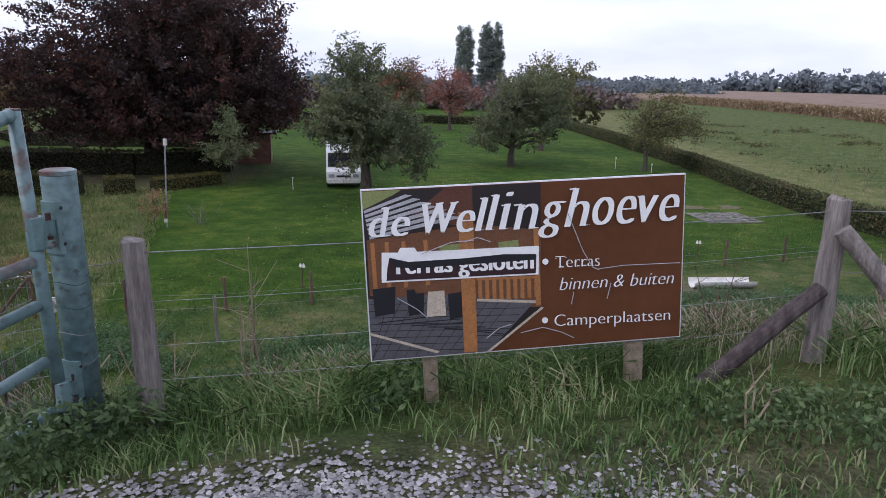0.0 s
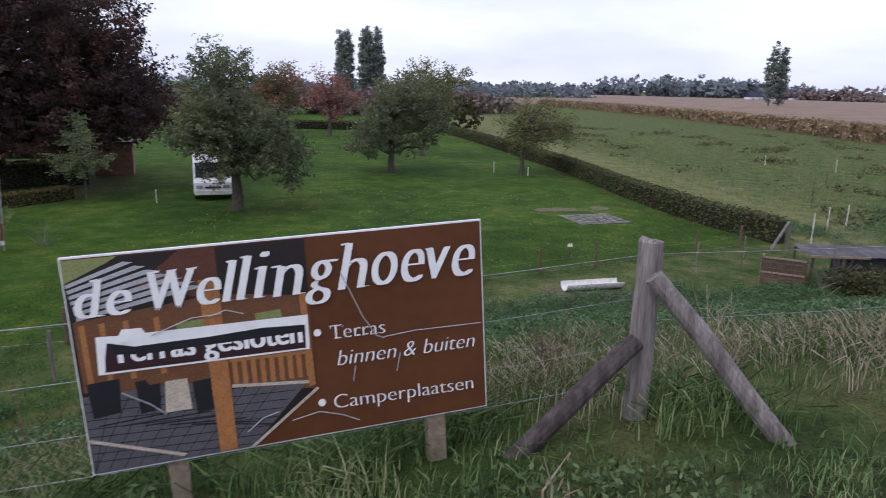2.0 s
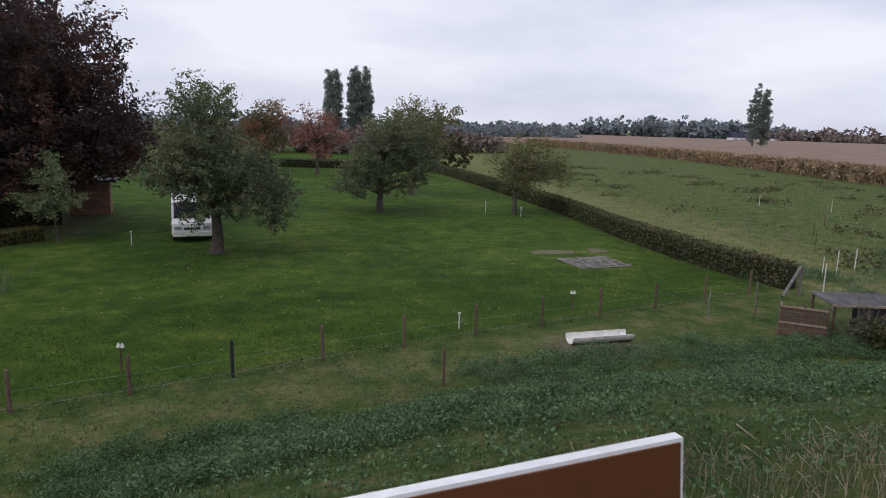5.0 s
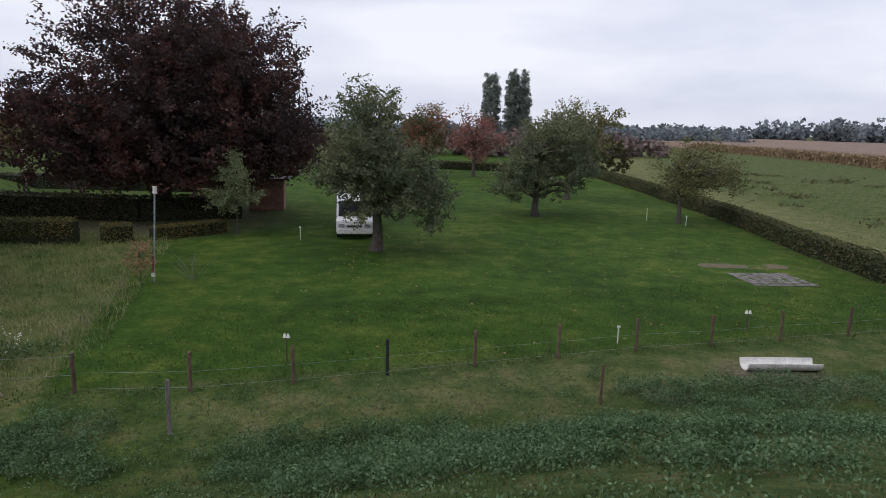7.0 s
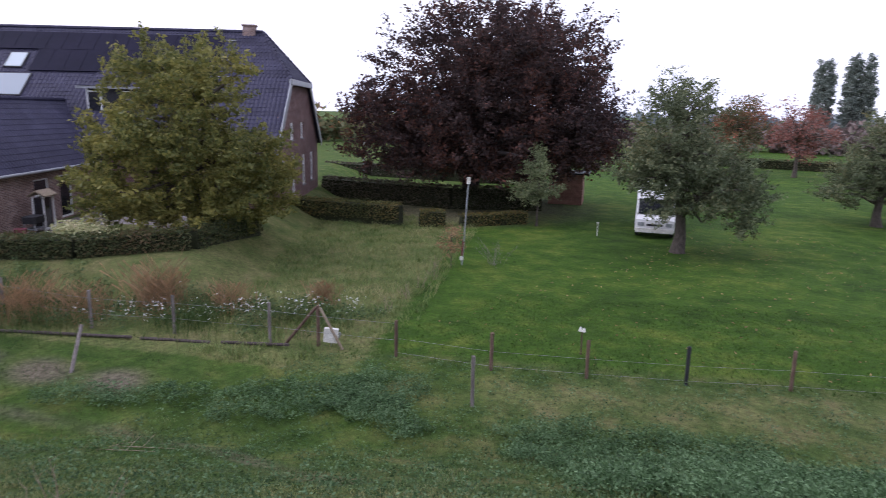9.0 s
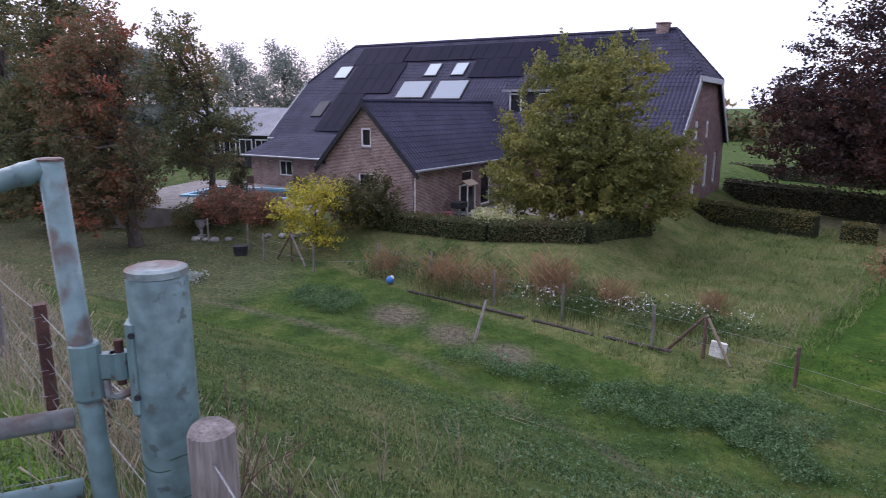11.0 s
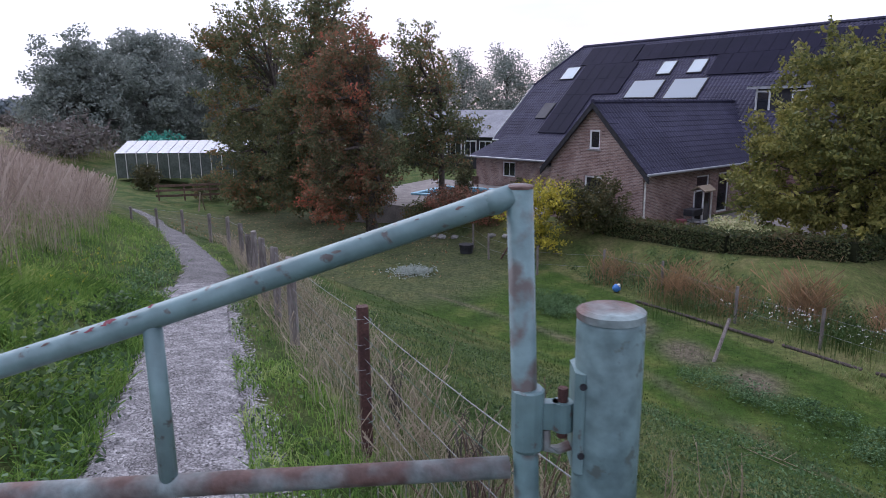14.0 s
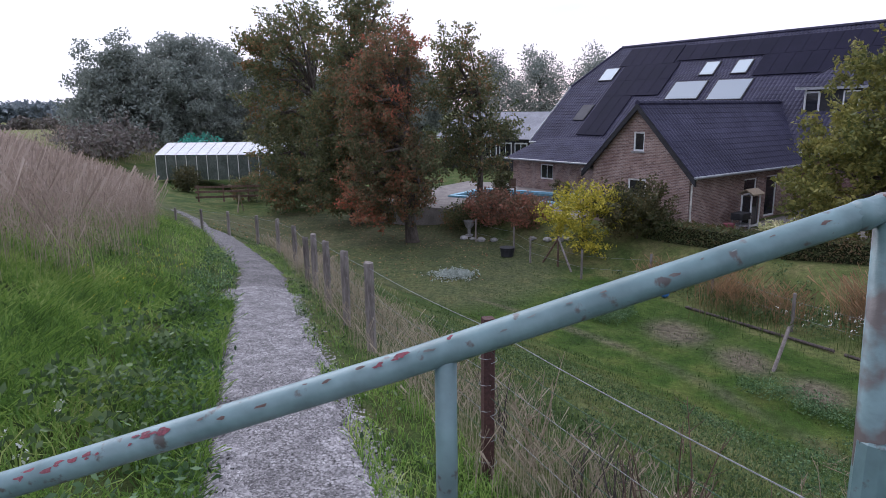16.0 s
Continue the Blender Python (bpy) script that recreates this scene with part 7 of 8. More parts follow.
# ---- the camper van under the apple tree ----
van = thing("camper_van", "white motorhome parked behind the apple tree", "motorhome", -15.9, 43.6, FIELD, -68)
g = Geo()
prof = [(-3.2, 0.45), (-3.2, 2.75), (1.6, 2.85), (2.35, 2.2), (2.9, 1.35), (3.35, 1.1), (3.45, 0.45)]
g.poly([(x, -1.1, z) for x, z in prof], 2.2, (0, 1, 0))
part("body", g, WHITE_PAINT, van)
g2 = Geo().box((0, 0, 0), (0.02, 1.96, 1.0), Matrix.Rotation(-0.58, 3, "Y"))
ws = part("windscreen", g2, GLASS, van, "dark windscreen")
ws.location = (2.67, 0, 1.80)
for y in (-0.78, 0.78):
    part("headlight", Geo().box((3.42, y, 0.85), (0.1, 0.35, 0.2), b=0.03), GREY_METAL, van)
part("bumper", Geo().box((3.46, 0, 0.5), (0.14, 2.1, 0.25), b=0.05), WHITE_PLASTIC, van)
part("grille", Geo().box((3.455, 0, 0.82), (0.05, 0.9, 0.12)), DARK, van)
part("side_window", Geo().box((0.4, -1.105, 1.75), (1.2, 0.02, 0.6)), GLASS, van)
part("side_window", Geo().box((2.0, -1.105, 1.65), (0.8, 0.02, 0.55)), GLASS, van)
for x in (-2.2, 2.4):
    for y in (-0.98, 0.98):
        w = part("wheel", Geo().tube([(x, y - 0.1, 0.34), (x, y + 0.1, 0.34)], 0.34, 18), DARK, van)
        part("rim", Geo().tube([(x, y - 0.11, 0.34), (x, y + 0.11, 0.34)], 0.19, 14), GREY_METAL, w)


def car(label, x, y, rz, paint):
    c = thing("parked_car", label, "car", x, y, gz(x, y), rz, group="parked cars")
    part("body", Geo().poly([(-2.1, -0.85, 0.3), (-2.1, -0.85, 0.95), (-1.2, -0.85, 1.0), (1.0, -0.85, 0.98), (2.0, -0.85, 0.8), (2.15, -0.85, 0.3)], 1.7, (0, 1, 0)), paint, c)
    part("cabin", Geo().poly([(-1.7, -0.72, 0.97), (-1.2, -0.72, 1.48), (0.3, -0.72, 1.5), (1.05, -0.72, 0.97)], 1.44, (0, 1, 0)), GLASS, c)
    part("roof", Geo().box((-0.45, 0, 1.51), (1.5, 1.4, 0.05), b=0.1), paint, c)
    for u in (-1.35, 1.3):
        for v in (-0.8, 0.8):
            part("wheel", Geo().tube([(u, v - 0.1, 0.31), (u, v + 0.1, 0.31)], 0.31, 14), DARK, c)


car("white car parked beyond the beech", -57.5, 67.5, 20, WHITE_PAINT)
car("silver car parked beyond the beech", -52.0, 70.0, 25, GREY_METAL)
car("white car parked beyond the beech", -46.8, 72.5, 22, WHITE_PAINT)

# ---- wooden shed ----
shed = thing("garden_shed", "small red-brown timber shed with a flat roof", "shed", -26.4, 50.8, FIELD, 25)
SHED_WOOD = mat("shed_boards", (0.20, 0.10, 0.075), (0.27, 0.145, 0.11), 3, 0.85, 0.4, objrand=0.15)
part("wall_frame", Geo().box((0, 0, 1.2), (2.6, 2.6, 2.4)), SHED_WOOD, shed)
for i in range(14):
    part("board", Geo().box((0, -1.315, 0.1 + i * 0.168), (2.62, 0.03, 0.158)), SHED_WOOD, shed)
    part("board", Geo().box((1.315, 0, 0.1 + i * 0.168), (0.03, 2.6, 0.158)), SHED_WOOD, shed)
part("roof", Geo().box((0.1, -0.1, 2.48), (3.4, 3.2, 0.12)), DARK, shed)

# ---- small things on lawn and slope ----
trough = thing("feeding_trough", "cream half-pipe plastic trough lying on bare ground", "trough", 5.75, 24.85, gz(5.75, 24.85), 18)
g = Geo()
k = 14
ring = [(0.30 * math.cos(a), 0.30 + 0.30 * math.sin(a)) for a in np.linspace(math.pi, 2 * math.pi, k)]
ring2 = [(0.275 * math.cos(a), 0.30 + 0.275 * math.sin(a)) for a in np.linspace(2 * math.pi, math.pi, k)]
g.poly([(-1.15, y, z) for y, z in ring + ring2], 2.3, (1, 0, 0))
part("shell", g, WHITE_PLASTIC, trough, smooth=False)
patch = thing("gravel_patch", "pitch of gravel and paving showing through the lawn", "patch", 8.2, 38.4, FIELD, 22)
part("bed", Geo().box((0, 0, 0.0), (3.2, 2.7, 0.05)), mat("old_paving", (0.09, 0.085, 0.07), (0.16, 0.15, 0.13), 2.5, 0.95, 0.6, fine=8), patch)
for i in range(10):
    for j in range(6):
        rr = random.Random(i * 31 + j)
        if rr.random() < 0.8:
            part("paving_stone", Geo().box((-1.42 + i * 0.315, -1.15 + j * 0.45, 0.03), (0.27, 0.40, 0.03), Matrix.Rotation(rr.uniform(-0.06, 0.06), 3, "Z")), OLD_SLAB, patch)
ob = part("bare_patch", Geo().box((0, 0, 0), (5.0, 1.2, 0.03), b=0.4), mat("bare_soil", (0.10, 0.085, 0.05), (0.14, 0.12, 0.07), 3, 0.95, 0.6), None)
ob.matrix_world = pose(7.4, 41.4, FIELD + 0.0, 0, 0, 20)
tagged(ob, "strip of worn yellowish earth in the lawn", "ground", kind="structure")


def marker(label, x, y, h, top=True, r=0.022):
    t = thing("service_post", label, "post", x, y, gz(x, y), group="pitch posts")
    part("stem", Geo().tube([(0, 0, -0.2), (0, 0, h)], r, 8), WOOD_BROWN if top else WHITE_PLASTIC, t)
    if top:
        for sg in (-1, 1):
            part("lamp_hood", Geo().tube([(sg * 0.055, 0, h - 0.03), (sg * 0.055, 0, h + 0.05), (sg * 0.05, 0, h + 0.10)], [0.06, 0.036, 0.015], 8), WHITE_PLASTIC, t, "white plastic hood")
    else:
        part("cap", Geo().box((0, 0, h + 0.03), (0.11, 0.07, 0.06)), WHITE_PLASTIC, t)


for x, y, h, tp in ((-8.5, 20.55, 0.75, True), (5.4, 28.5, 0.75, True), (0.95, 25.7, 0.55, False), (-17.5, 39.0, 0.75, False), (12.8, 44.6, 0.75, False), (13.2, 44.4, 0.8, False), (3.0, 57.9, 0.9, False), (5.8, 56.2, 0.7, False), (0.2, 97, 0.9, False)):
    marker("short white-capped service post on the lawn", x, y, h, tp)
pole = thing("marker_pole", "slim white-grey metal pole with a small white head", "pole", -18.3, 27.1, FIELD)
part("shaft", Geo().tube([(0, 0, -0.3), (0.28, 0, 4.0)], 0.035, 10), GREY_METAL, pole)
part("head", Geo().box((0.29, 0, 4.0), (0.12, 0.12, 0.3)), WHITE_PLASTIC, pole)
part("red_band", Geo().tube([(0.03, -0.02, 0.5), (0.075, -0.02, 1.2)], 0.05, 8), RED_PAINT, pole)
part("base_box", Geo().box((0.02, -0.04, 0.36), (0.12, 0.12, 0.16)), WHITE_PLASTIC, pole)
lamp = thing("street_lamp", "grey street lamp with a flat white head", "lamp", -49, 49.5, gz(-49, 49.5))
part("shaft", Geo().tube([(0, 0, -0.2), (0, 0, 3.6)], [0.06, 0.045], 10), GREY_METAL, lamp)
part("head", Geo().tube([(0, 0, 3.55), (0, 0, 3.62), (0, 0, 3.85), (0, 0, 3.92)], [0.2, 0.34, 0.34, 0.1], 14), WHITE_PLASTIC, lamp)

# corner bracing and meter box at the end of the lawn fence
br = thing("braced_fence_post", "brown fence corner post with two diagonal braces", "fence post", -14.75, 15.75, FIELD)
part("post", Geo().tube([(0, 0, -0.3), (0, 0, 1.25)], 0.055, 10), WOOD_BROWN, br)
part("brace", Geo().tube([(-0.05, -0.03, 1.2), (-0.85, -0.6, -0.02)], 0.045, 8), WOOD_BROWN, br)
part("brace", Geo().tube([(0.05, 0.03, 1.2), (0.75, 0.3, -0.02)], 0.045, 8), WOOD_TIMBER, br)
mb = thing("electric_fence_box", "white electric fence energiser box on a stake", "box", -14.4, 15.95, FIELD, 40)
part("case", Geo().box((0, 0, 0.36), (0.43, 0.14, 0.43), Matrix.Rotation(0.09, 3, "Y"), b=0.03), WHITE_PLASTIC, mb)
part("stake", Geo().tube([(0, 0.06, -0.2), (0, 0.06, 0.4)], 0.025, 8), GREY_METAL, mb)
part("handle", Geo().tube([(0.24, 0, 0.28), (0.28, 0, 0.44), (0.24, 0, 0.47)], 0.022, 6), GREY_METAL, mb)
for i, (a, b) in enumerate((((-23.6, 9.2), (-19.3, 12.2)), ((-19.1, 12.4), (-17.2, 13.6)), ((-16.9, 13.8), (-15.2, 15.0)))):
    ob = part("edging_beam", Geo().tube([(0, 0, 0.05), (b[0] - a[0], b[1] - a[1], 0.07)], 0.05, 8), WOOD_DARK, None)
    ob.matrix_world = pose(a[0], a[1], gz(*a))
    tagged(ob, "grey weathered edging beam on the grass", "beam", "edging beams")
ob = part("leaning_stake", Geo().tube([(0, 0, 0), (-0.75, 0.65, 1.05)], 0.05, 8), WOOD_GREY, None)
ob.matrix_world = pose(-17.8, 9.9, gz(-17.8, 9.9) - 0.05)
tagged(ob, "grey stake leaning over in the grass", "stake")
bs = thing("braced_fence_post", "weathered garden post with two diagonal braces", "fence post", -29.7, 5.2, gz(-29.7, 5.2))
part("post", Geo().tube([(0, 0, -0.3), (0, 0, 1.4)], 0.05, 8), WOOD_BROWN, bs)
part("brace", Geo().tube([(0.03, 0, 1.3), (1.0, 0.5, 0.0)], 0.045, 8), WOOD_GREY, bs)
part("brace", Geo().tube([(-0.03, 0, 1.3), (-0.9, -0.6, 0.0)], 0.045, 8), WOOD_BROWN, bs)
ball = thing("ball", "blue and white ball lying in the grass", "ball", -24.85, 8.75, gz(-24.85, 8.75))
bm = bmesh.new()
bmesh.ops.create_uvsphere(bm, u_segments=18, v_segments=10, radius=0.16)
me = bpy.data.meshes.new("shell")
bm.to_mesh(me)
bm.free()
sh = part("shell", me, mat("blue_rubber", (0.05, 0.16, 0.42), (0.07, 0.20, 0.5), 3, 0.5, 0.0), ball, smooth=True)
sh.location = (0, 0, 0.16)
part("white_panel", Geo().tube([(0.02, 0.05, 0.17), (0.05, 0.075, 0.325)], [0.1, 0.06], 12), WHITE_PLASTIC, ball)
tub = part("tub", Geo().tube([(0, 0, 0), (0, 0, 0.42), (0, 0, 0.45), (0, 0, 0.44), (0, 0, 0.06)], [0.30, 0.36, 0.39, 0.34, 0.27], 18, caps=True), DARK, None)
tub.matrix_world = pose(-31.9, 2.95, gz(-31.9, 2.95))
tagged(tub, "black rubber tub standing in the grass", "tub")

# ---- pallet gate and tarpaulin shelter on the paddock ----
crate = thing("pallet_fence", "weathered brown pallet boards standing as a pen", "pallet", 13.15, 26.1, FIELD, -24)
for i in range(5):
    part("board", Geo().box((0, -0.03, 0.14 + i * 0.22), (1.55, 0.025, 0.19)), WOOD_BROWN, crate)
for x in (-0.74, 0.0, 0.74):
    part("batten", Geo().box((x, 0.03, 0.58), (0.09, 0.08, 1.25)), WOOD_TIMBER if x < -0.5 else WOOD_BROWN, crate)
for z in (0.5, 1.08):
    part("batten", Geo().box((0, -0.06, z), (1.5, 0.03, 0.07)), WOOD_TIMBER, crate)
shl = thing("animal_shelter", "low black tarpaulin shelter under a corrugated roof", "shelter", 16.0, 26.8, FIELD, 0)
part("tarpaulin", Geo().box((0.75, -0.1, 0.62), (2.6, 1.2, 1.24), b=0.15), DARK, shl, "black tarpaulin wall")
g = Geo()
for i in range(18):
    x = -1.95 + i * 0.23
    g.add([(x, -0.85, 1.27 + 0.03 * (i % 2)), (x + 0.23, -0.85, 1.27 + 0.03 * ((i + 1) % 2)), (x + 0.23, 0.75, 1.36 + 0.03 * ((i + 1) % 2)), (x, 0.75, 1.36 + 0.03 * (i % 2)),
           (x, -0.85, 1.24 + 0.03 * (i % 2)), (x + 0.23, -0.85, 1.24 + 0.03 * ((i + 1) % 2)), (x + 0.23, 0.75, 1.33 + 0.03 * ((i + 1) % 2)), (x, 0.75, 1.33 + 0.03 * (i % 2))],
          [(0, 1, 2, 3), (7, 6, 5, 4), (0, 4, 5, 1), (2, 6, 7, 3)])
part("corrugated_roof", g, mat("old_sheet", (0.06, 0.055, 0.06), (0.11, 0.10, 0.105), 2, 0.8, 0.3), shl)
for x, y in ((-1.85, -0.78), (-1.85, 0.68), (-0.7, -0.78)):
    part("post", Geo().tube([(x, y, -0.1), (x, y, 1.26)], 0.05, 8), WOOD_BROWN, shl)
part("roof_beam", Geo().box((-0.9, -0.88, 1.26), (2.2, 0.05, 0.08)), WOOD_TIMBER, shl)
for x, y, h, m in ((10.5, 27.9, 1.25, WOOD_GREY), (13.4, 30.4, 1.0, WOOD_GREY), (12.6, 28.6, 0.9, WOOD_BROWN), (19.3, 36.3, 1.1, WHITE_PLASTIC), (20.4, 37.0, 1.3, WHITE_PLASTIC), (17.6, 33.0, 1.4, WHITE_PLASTIC), (22.4, 38.8, 1.2, WHITE_PLASTIC), (18.8, 54.4, 1.2, WOOD_GREY), (20.0, 51.9, 1.2, WOOD_GREY), (21.2, 49.4, 1.2, WOOD_GREY), (21.3, 44.2, 1.2, WOOD_GREY), (26, 50, 1.1, WOOD_BROWN), (30, 56, 1.1, WOOD_BROWN), (23.5, 45, 1.1, WOOD_BROWN), (31, 70, 1.1, WHITE_PLASTIC), (36, 66, 1.2, WHITE_PLASTIC)):
    post("thin pasture stake beyond the hedge", x, y, gz(x, y) + h, 0.024, m, name="stake", group="pasture stakes")
ob = part("leaning_rail", Geo().tube([(0, 0, 0.1), (0.9, 0.5, 1.35)], 0.07, 8), WOOD_GREY, None)
ob.matrix_world = pose(15.2, 31.8, FIELD)
tagged(ob, "grey brace pole leaning on a fence post", "brace")
post("grey wooden brace post at the hedge end", 16.2, 32.4, FIELD + 1.35, 0.06, WOOD_GREY, name="stake")

# ---- ripe corn beyond the pasture ----
CORN_EDGE = [(71, 80), (67.2, 95), (63.5, 113), (62, 144), (56, 191), (44, 240), (28, 290)]
rng = np.random.default_rng(77)
corn = thing("corn_field", "field of ripe straw-brown corn reaching to the horizon", "corn field", kind="stuff")
ey, ex = np.array([p[1] for p in CORN_EDGE], float), np.array([p[0] for p in CORN_EDGE], float)
k = 13000
cy = rng.uniform(80, 290, k) * 0 + 80 + 210 * rng.uniform(0, 1, k) ** 1.5
cx = np.interp(cy, ey, ex) + rng.exponential(2.2, k)
V, F = blades(rng, np.stack([cx, cy], 1), np.full(k, FIELD), 2.6, 0.07, 0.15)
tagged(raw("corn_stalks", V, F, CORN, corn), kind="stuff")
c = np.stack([cx, cy, FIELD + rng.uniform(0.3, 2.5, k)], 1)
V, F = leaves(rng, c, 3, 0.22, 0.32, 0.8, 0.4)
tagged(raw("corn_leaves", V, F, CORN, corn), kind="stuff")
ys = np.concatenate([np.arange(80, 290, 2.0), np.arange(290, 760, 20)])
V, cols = [], 60
for y in ys:
    e = float(np.interp(y, np.append(ey, 760), np.append(ex, -40)))
    for j in range(cols):
        x = e + 0.8 + (j / (cols - 1)) ** 2.2 * 620
        V.append((x - 0.6, y, FIELD) if j == 0 else (x, y, FIELD + 2.25 + 0.12 * math.sin(x * 3.1 + y) * math.cos(y * 2.3) + 0.06 * rng.normal()))
F = [(i * cols + j, i * cols + j + 1, (i + 1) * cols + j + 1, (i + 1) * cols + j) for i in range(len(ys) - 1) for j in range(cols - 1)]
raw("corn_canopy", V, F, CORN_TOP, corn)

# ---- distance: tree lines, hamlets ----
def far_wood(label, line, h, depth, leaf, seed, n=90, size=1.0, z=FIELD):
    r = np.random.default_rng(seed)
    x0, y0 = line[0]
    t = thing("far_wood", label, "wood", x0, y0, z, kind="stuff")
    pts = []
    for (ax, ay), (bx, by) in zip(line, line[1:]):
        for i in range(n):
            f = r.uniform(0, 1)
            hh = h * (0.74 + 0.26 * math.sin(f * 17 + seed) * math.sin(f * 41 + seed * 2)) * r.uniform(0.7, 1.15)
            w = hh * r.uniform(0.5, 0.9)
            c = np.array([ax + (bx - ax) * f + r.normal(0, depth) - x0, ay + (by - ay) * f + r.normal(0, depth) - y0, hh * 0.5])
            d = r.normal(0, 1, (26, 3))
            d /= np.linalg.norm(d, axis=1)[:, None]
            pts.append(c + d * r.uniform(0.5, 1, (26, 1)) * np.array([w, w, hh * 0.52]))
    P = np.concatenate(pts)
    P = P[P[:, 2] > 0.1]
    V, F = leaves(r, P, 5, h * 0.06, size * 1.2)
    raw("foliage", V, F, leaf, t)
    return t


far_wood("far hazy wood on the horizon", [(150, 720), (330, 700)], 26, 14, HAZED_LEAF, 301, 70, 2.2)
far_wood("far hazy tree line on the horizon", [(-60, 760), (160, 730)], 16, 10, HAZED_LEAF, 302, 70, 1.8)
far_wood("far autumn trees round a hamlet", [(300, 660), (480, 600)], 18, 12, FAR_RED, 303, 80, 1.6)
far_wood("far hazy tree line on the horizon", [(470, 640), (900, 560)], 15, 14, HAZED_LEAF, 304, 120, 1.8)
far_wood("far hazy tree line on the horizon", [(700, 500), (1000, 250)], 14, 12, HAZED_LEAF, 305, 100, 1.8)
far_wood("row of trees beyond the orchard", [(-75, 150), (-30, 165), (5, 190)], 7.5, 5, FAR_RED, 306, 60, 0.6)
far_wood("dark trees beyond the farmhouse garden", [(-130, 95), (-75, 150)], 9, 6, RUSSET_GREEN, 307, 60, 0.7)
far_wood("trees behind the farmhouse", [(-110, 70), (-135, 95)], 10, 6, RUSSET_GREEN, 308, 30, 0.6)
far_wood("wood on the far skyline", [(-160, 160), (-60, 320), (60, 420)], 11, 8, HAZED_LEAF, 309, 90, 0.9)
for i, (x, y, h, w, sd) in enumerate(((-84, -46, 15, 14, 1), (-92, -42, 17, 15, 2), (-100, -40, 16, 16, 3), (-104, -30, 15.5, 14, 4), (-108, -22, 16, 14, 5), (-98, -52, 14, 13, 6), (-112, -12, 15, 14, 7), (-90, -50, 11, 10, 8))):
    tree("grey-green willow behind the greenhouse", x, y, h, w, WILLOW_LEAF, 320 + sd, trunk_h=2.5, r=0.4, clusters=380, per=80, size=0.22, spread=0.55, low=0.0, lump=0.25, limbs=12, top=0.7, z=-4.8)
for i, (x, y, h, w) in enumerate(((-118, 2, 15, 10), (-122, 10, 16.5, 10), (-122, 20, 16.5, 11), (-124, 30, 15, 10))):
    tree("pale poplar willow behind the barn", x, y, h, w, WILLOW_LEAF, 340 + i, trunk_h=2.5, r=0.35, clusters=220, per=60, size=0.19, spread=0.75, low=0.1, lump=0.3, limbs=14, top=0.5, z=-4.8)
far_wood("low far tree line across the river land", [(-470, -420), (-540, -330), (-480, -190)], 20, 8, HAZED_LEAF, 310, 60, 1.6, z=-4)
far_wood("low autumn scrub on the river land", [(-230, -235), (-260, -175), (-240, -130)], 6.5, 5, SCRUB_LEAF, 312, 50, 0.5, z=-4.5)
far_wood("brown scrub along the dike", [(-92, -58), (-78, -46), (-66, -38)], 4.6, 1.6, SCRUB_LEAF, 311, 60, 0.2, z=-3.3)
xy = scatter(26000, -80, -38, -62, -14, lambda x, y: (y < path_y(x) - 3.0) & (y > path_y(x) - 16), 172, clump=1.5)
grass("far_reeds", "faded reed grass farther down the dike bank", xy, 1.5, 0.012, REED, 172, 0.3)


def farm_far(x, y, w, rz, roof):
    t = thing("far_house", "far white house with a grey roof", "house", x, y, FIELD, rz, group="far houses")
    part("wall", Geo().box((0, 0, 2.2), (w, 8, 4.4)), WHITE_PAINT, t)
    part("roof", Geo().poly([(-w / 2 - 0.4, -4.5, 4.2), (-w / 2 - 0.4, 4.5, 4.2), (-w / 2 - 0.4, 0, 8.5)], w + 0.8, (1, 0, 0)), roof, t)
    for k in (-0.25, 0.25):
        part("window", Geo().box((w * k, -4.02, 2.4), (1.6, 0.06, 1.6)), GLASS, t)


for x, y, w, rz in ((252, 620, 14, 20), (275, 630, 10, 60), (300, 640, 12, 0), (345, 640, 9, 30)):
    farm_far(x, y, w, rz, TILE)

# ---- pool terrace, barn, greenhouse ----
PT = thing("pool_terrace", "paved terrace round the garden swimming pool", "terrace", -45.0, 3.4, TERRACE, 62)
for dx, dy, lx, ly in ((-5.5, 0, 4.0, 14), (5.9, 0, 3.0, 14), (0.45, 4.6, 7.9, 4.8), (0.45, -4.6, 7.9, 4.8)):
    part("paving", Geo().box((dx, dy, -0.62), (lx, ly, 1.40)), PAVING, PT)
pool = thing("swimming_pool", "still swimming pool with a pale blue rim", "pool", -45.0, 3.4, TERRACE, 62)
BLUE = mat("pool_rim", (0.20, 0.42, 0.54), (0.28, 0.50, 0.62), 4, 0.5, 0.1)
for c, s in (((0.45, 2.2, 0.1), (8.1, 0.35, 0.2)), ((0.45, -2.2, 0.1), (8.1, 0.35, 0.2)), ((-3.45, 0, 0.1), (0.35, 4.0, 0.2)), ((4.35, 0, 0.1), (0.35, 4.0, 0.2))):
    part("rim", Geo().box(c, s), BLUE, pool)
part("water", Geo().box((0.45, 0, 0.02), (7.5, 4.1, 0.1)), glass_mat("pool_water", (0.03, 0.05, 0.055), 0.03), pool)
part("ladder", Geo().tube([(3.5, 1.95, 0.1), (3.5, 2.0, 0.7), (3.5, 2.35, 0.75), (3.5, 2.45, 0.1)], 0.025, 8), GREY_METAL, pool)
part("ladder", Geo().tube([(3.0, 1.95, 0.1), (3.0, 2.0, 0.7), (3.0, 2.35, 0.75), (3.0, 2.45, 0.1)], 0.025, 8), GREY_METAL, pool)
ROCK = mat("rockery_stone", (0.24, 0.23, 0.22), (0.36, 0.35, 0.34), 5, 0.9, 0.5, objrand=0.25)
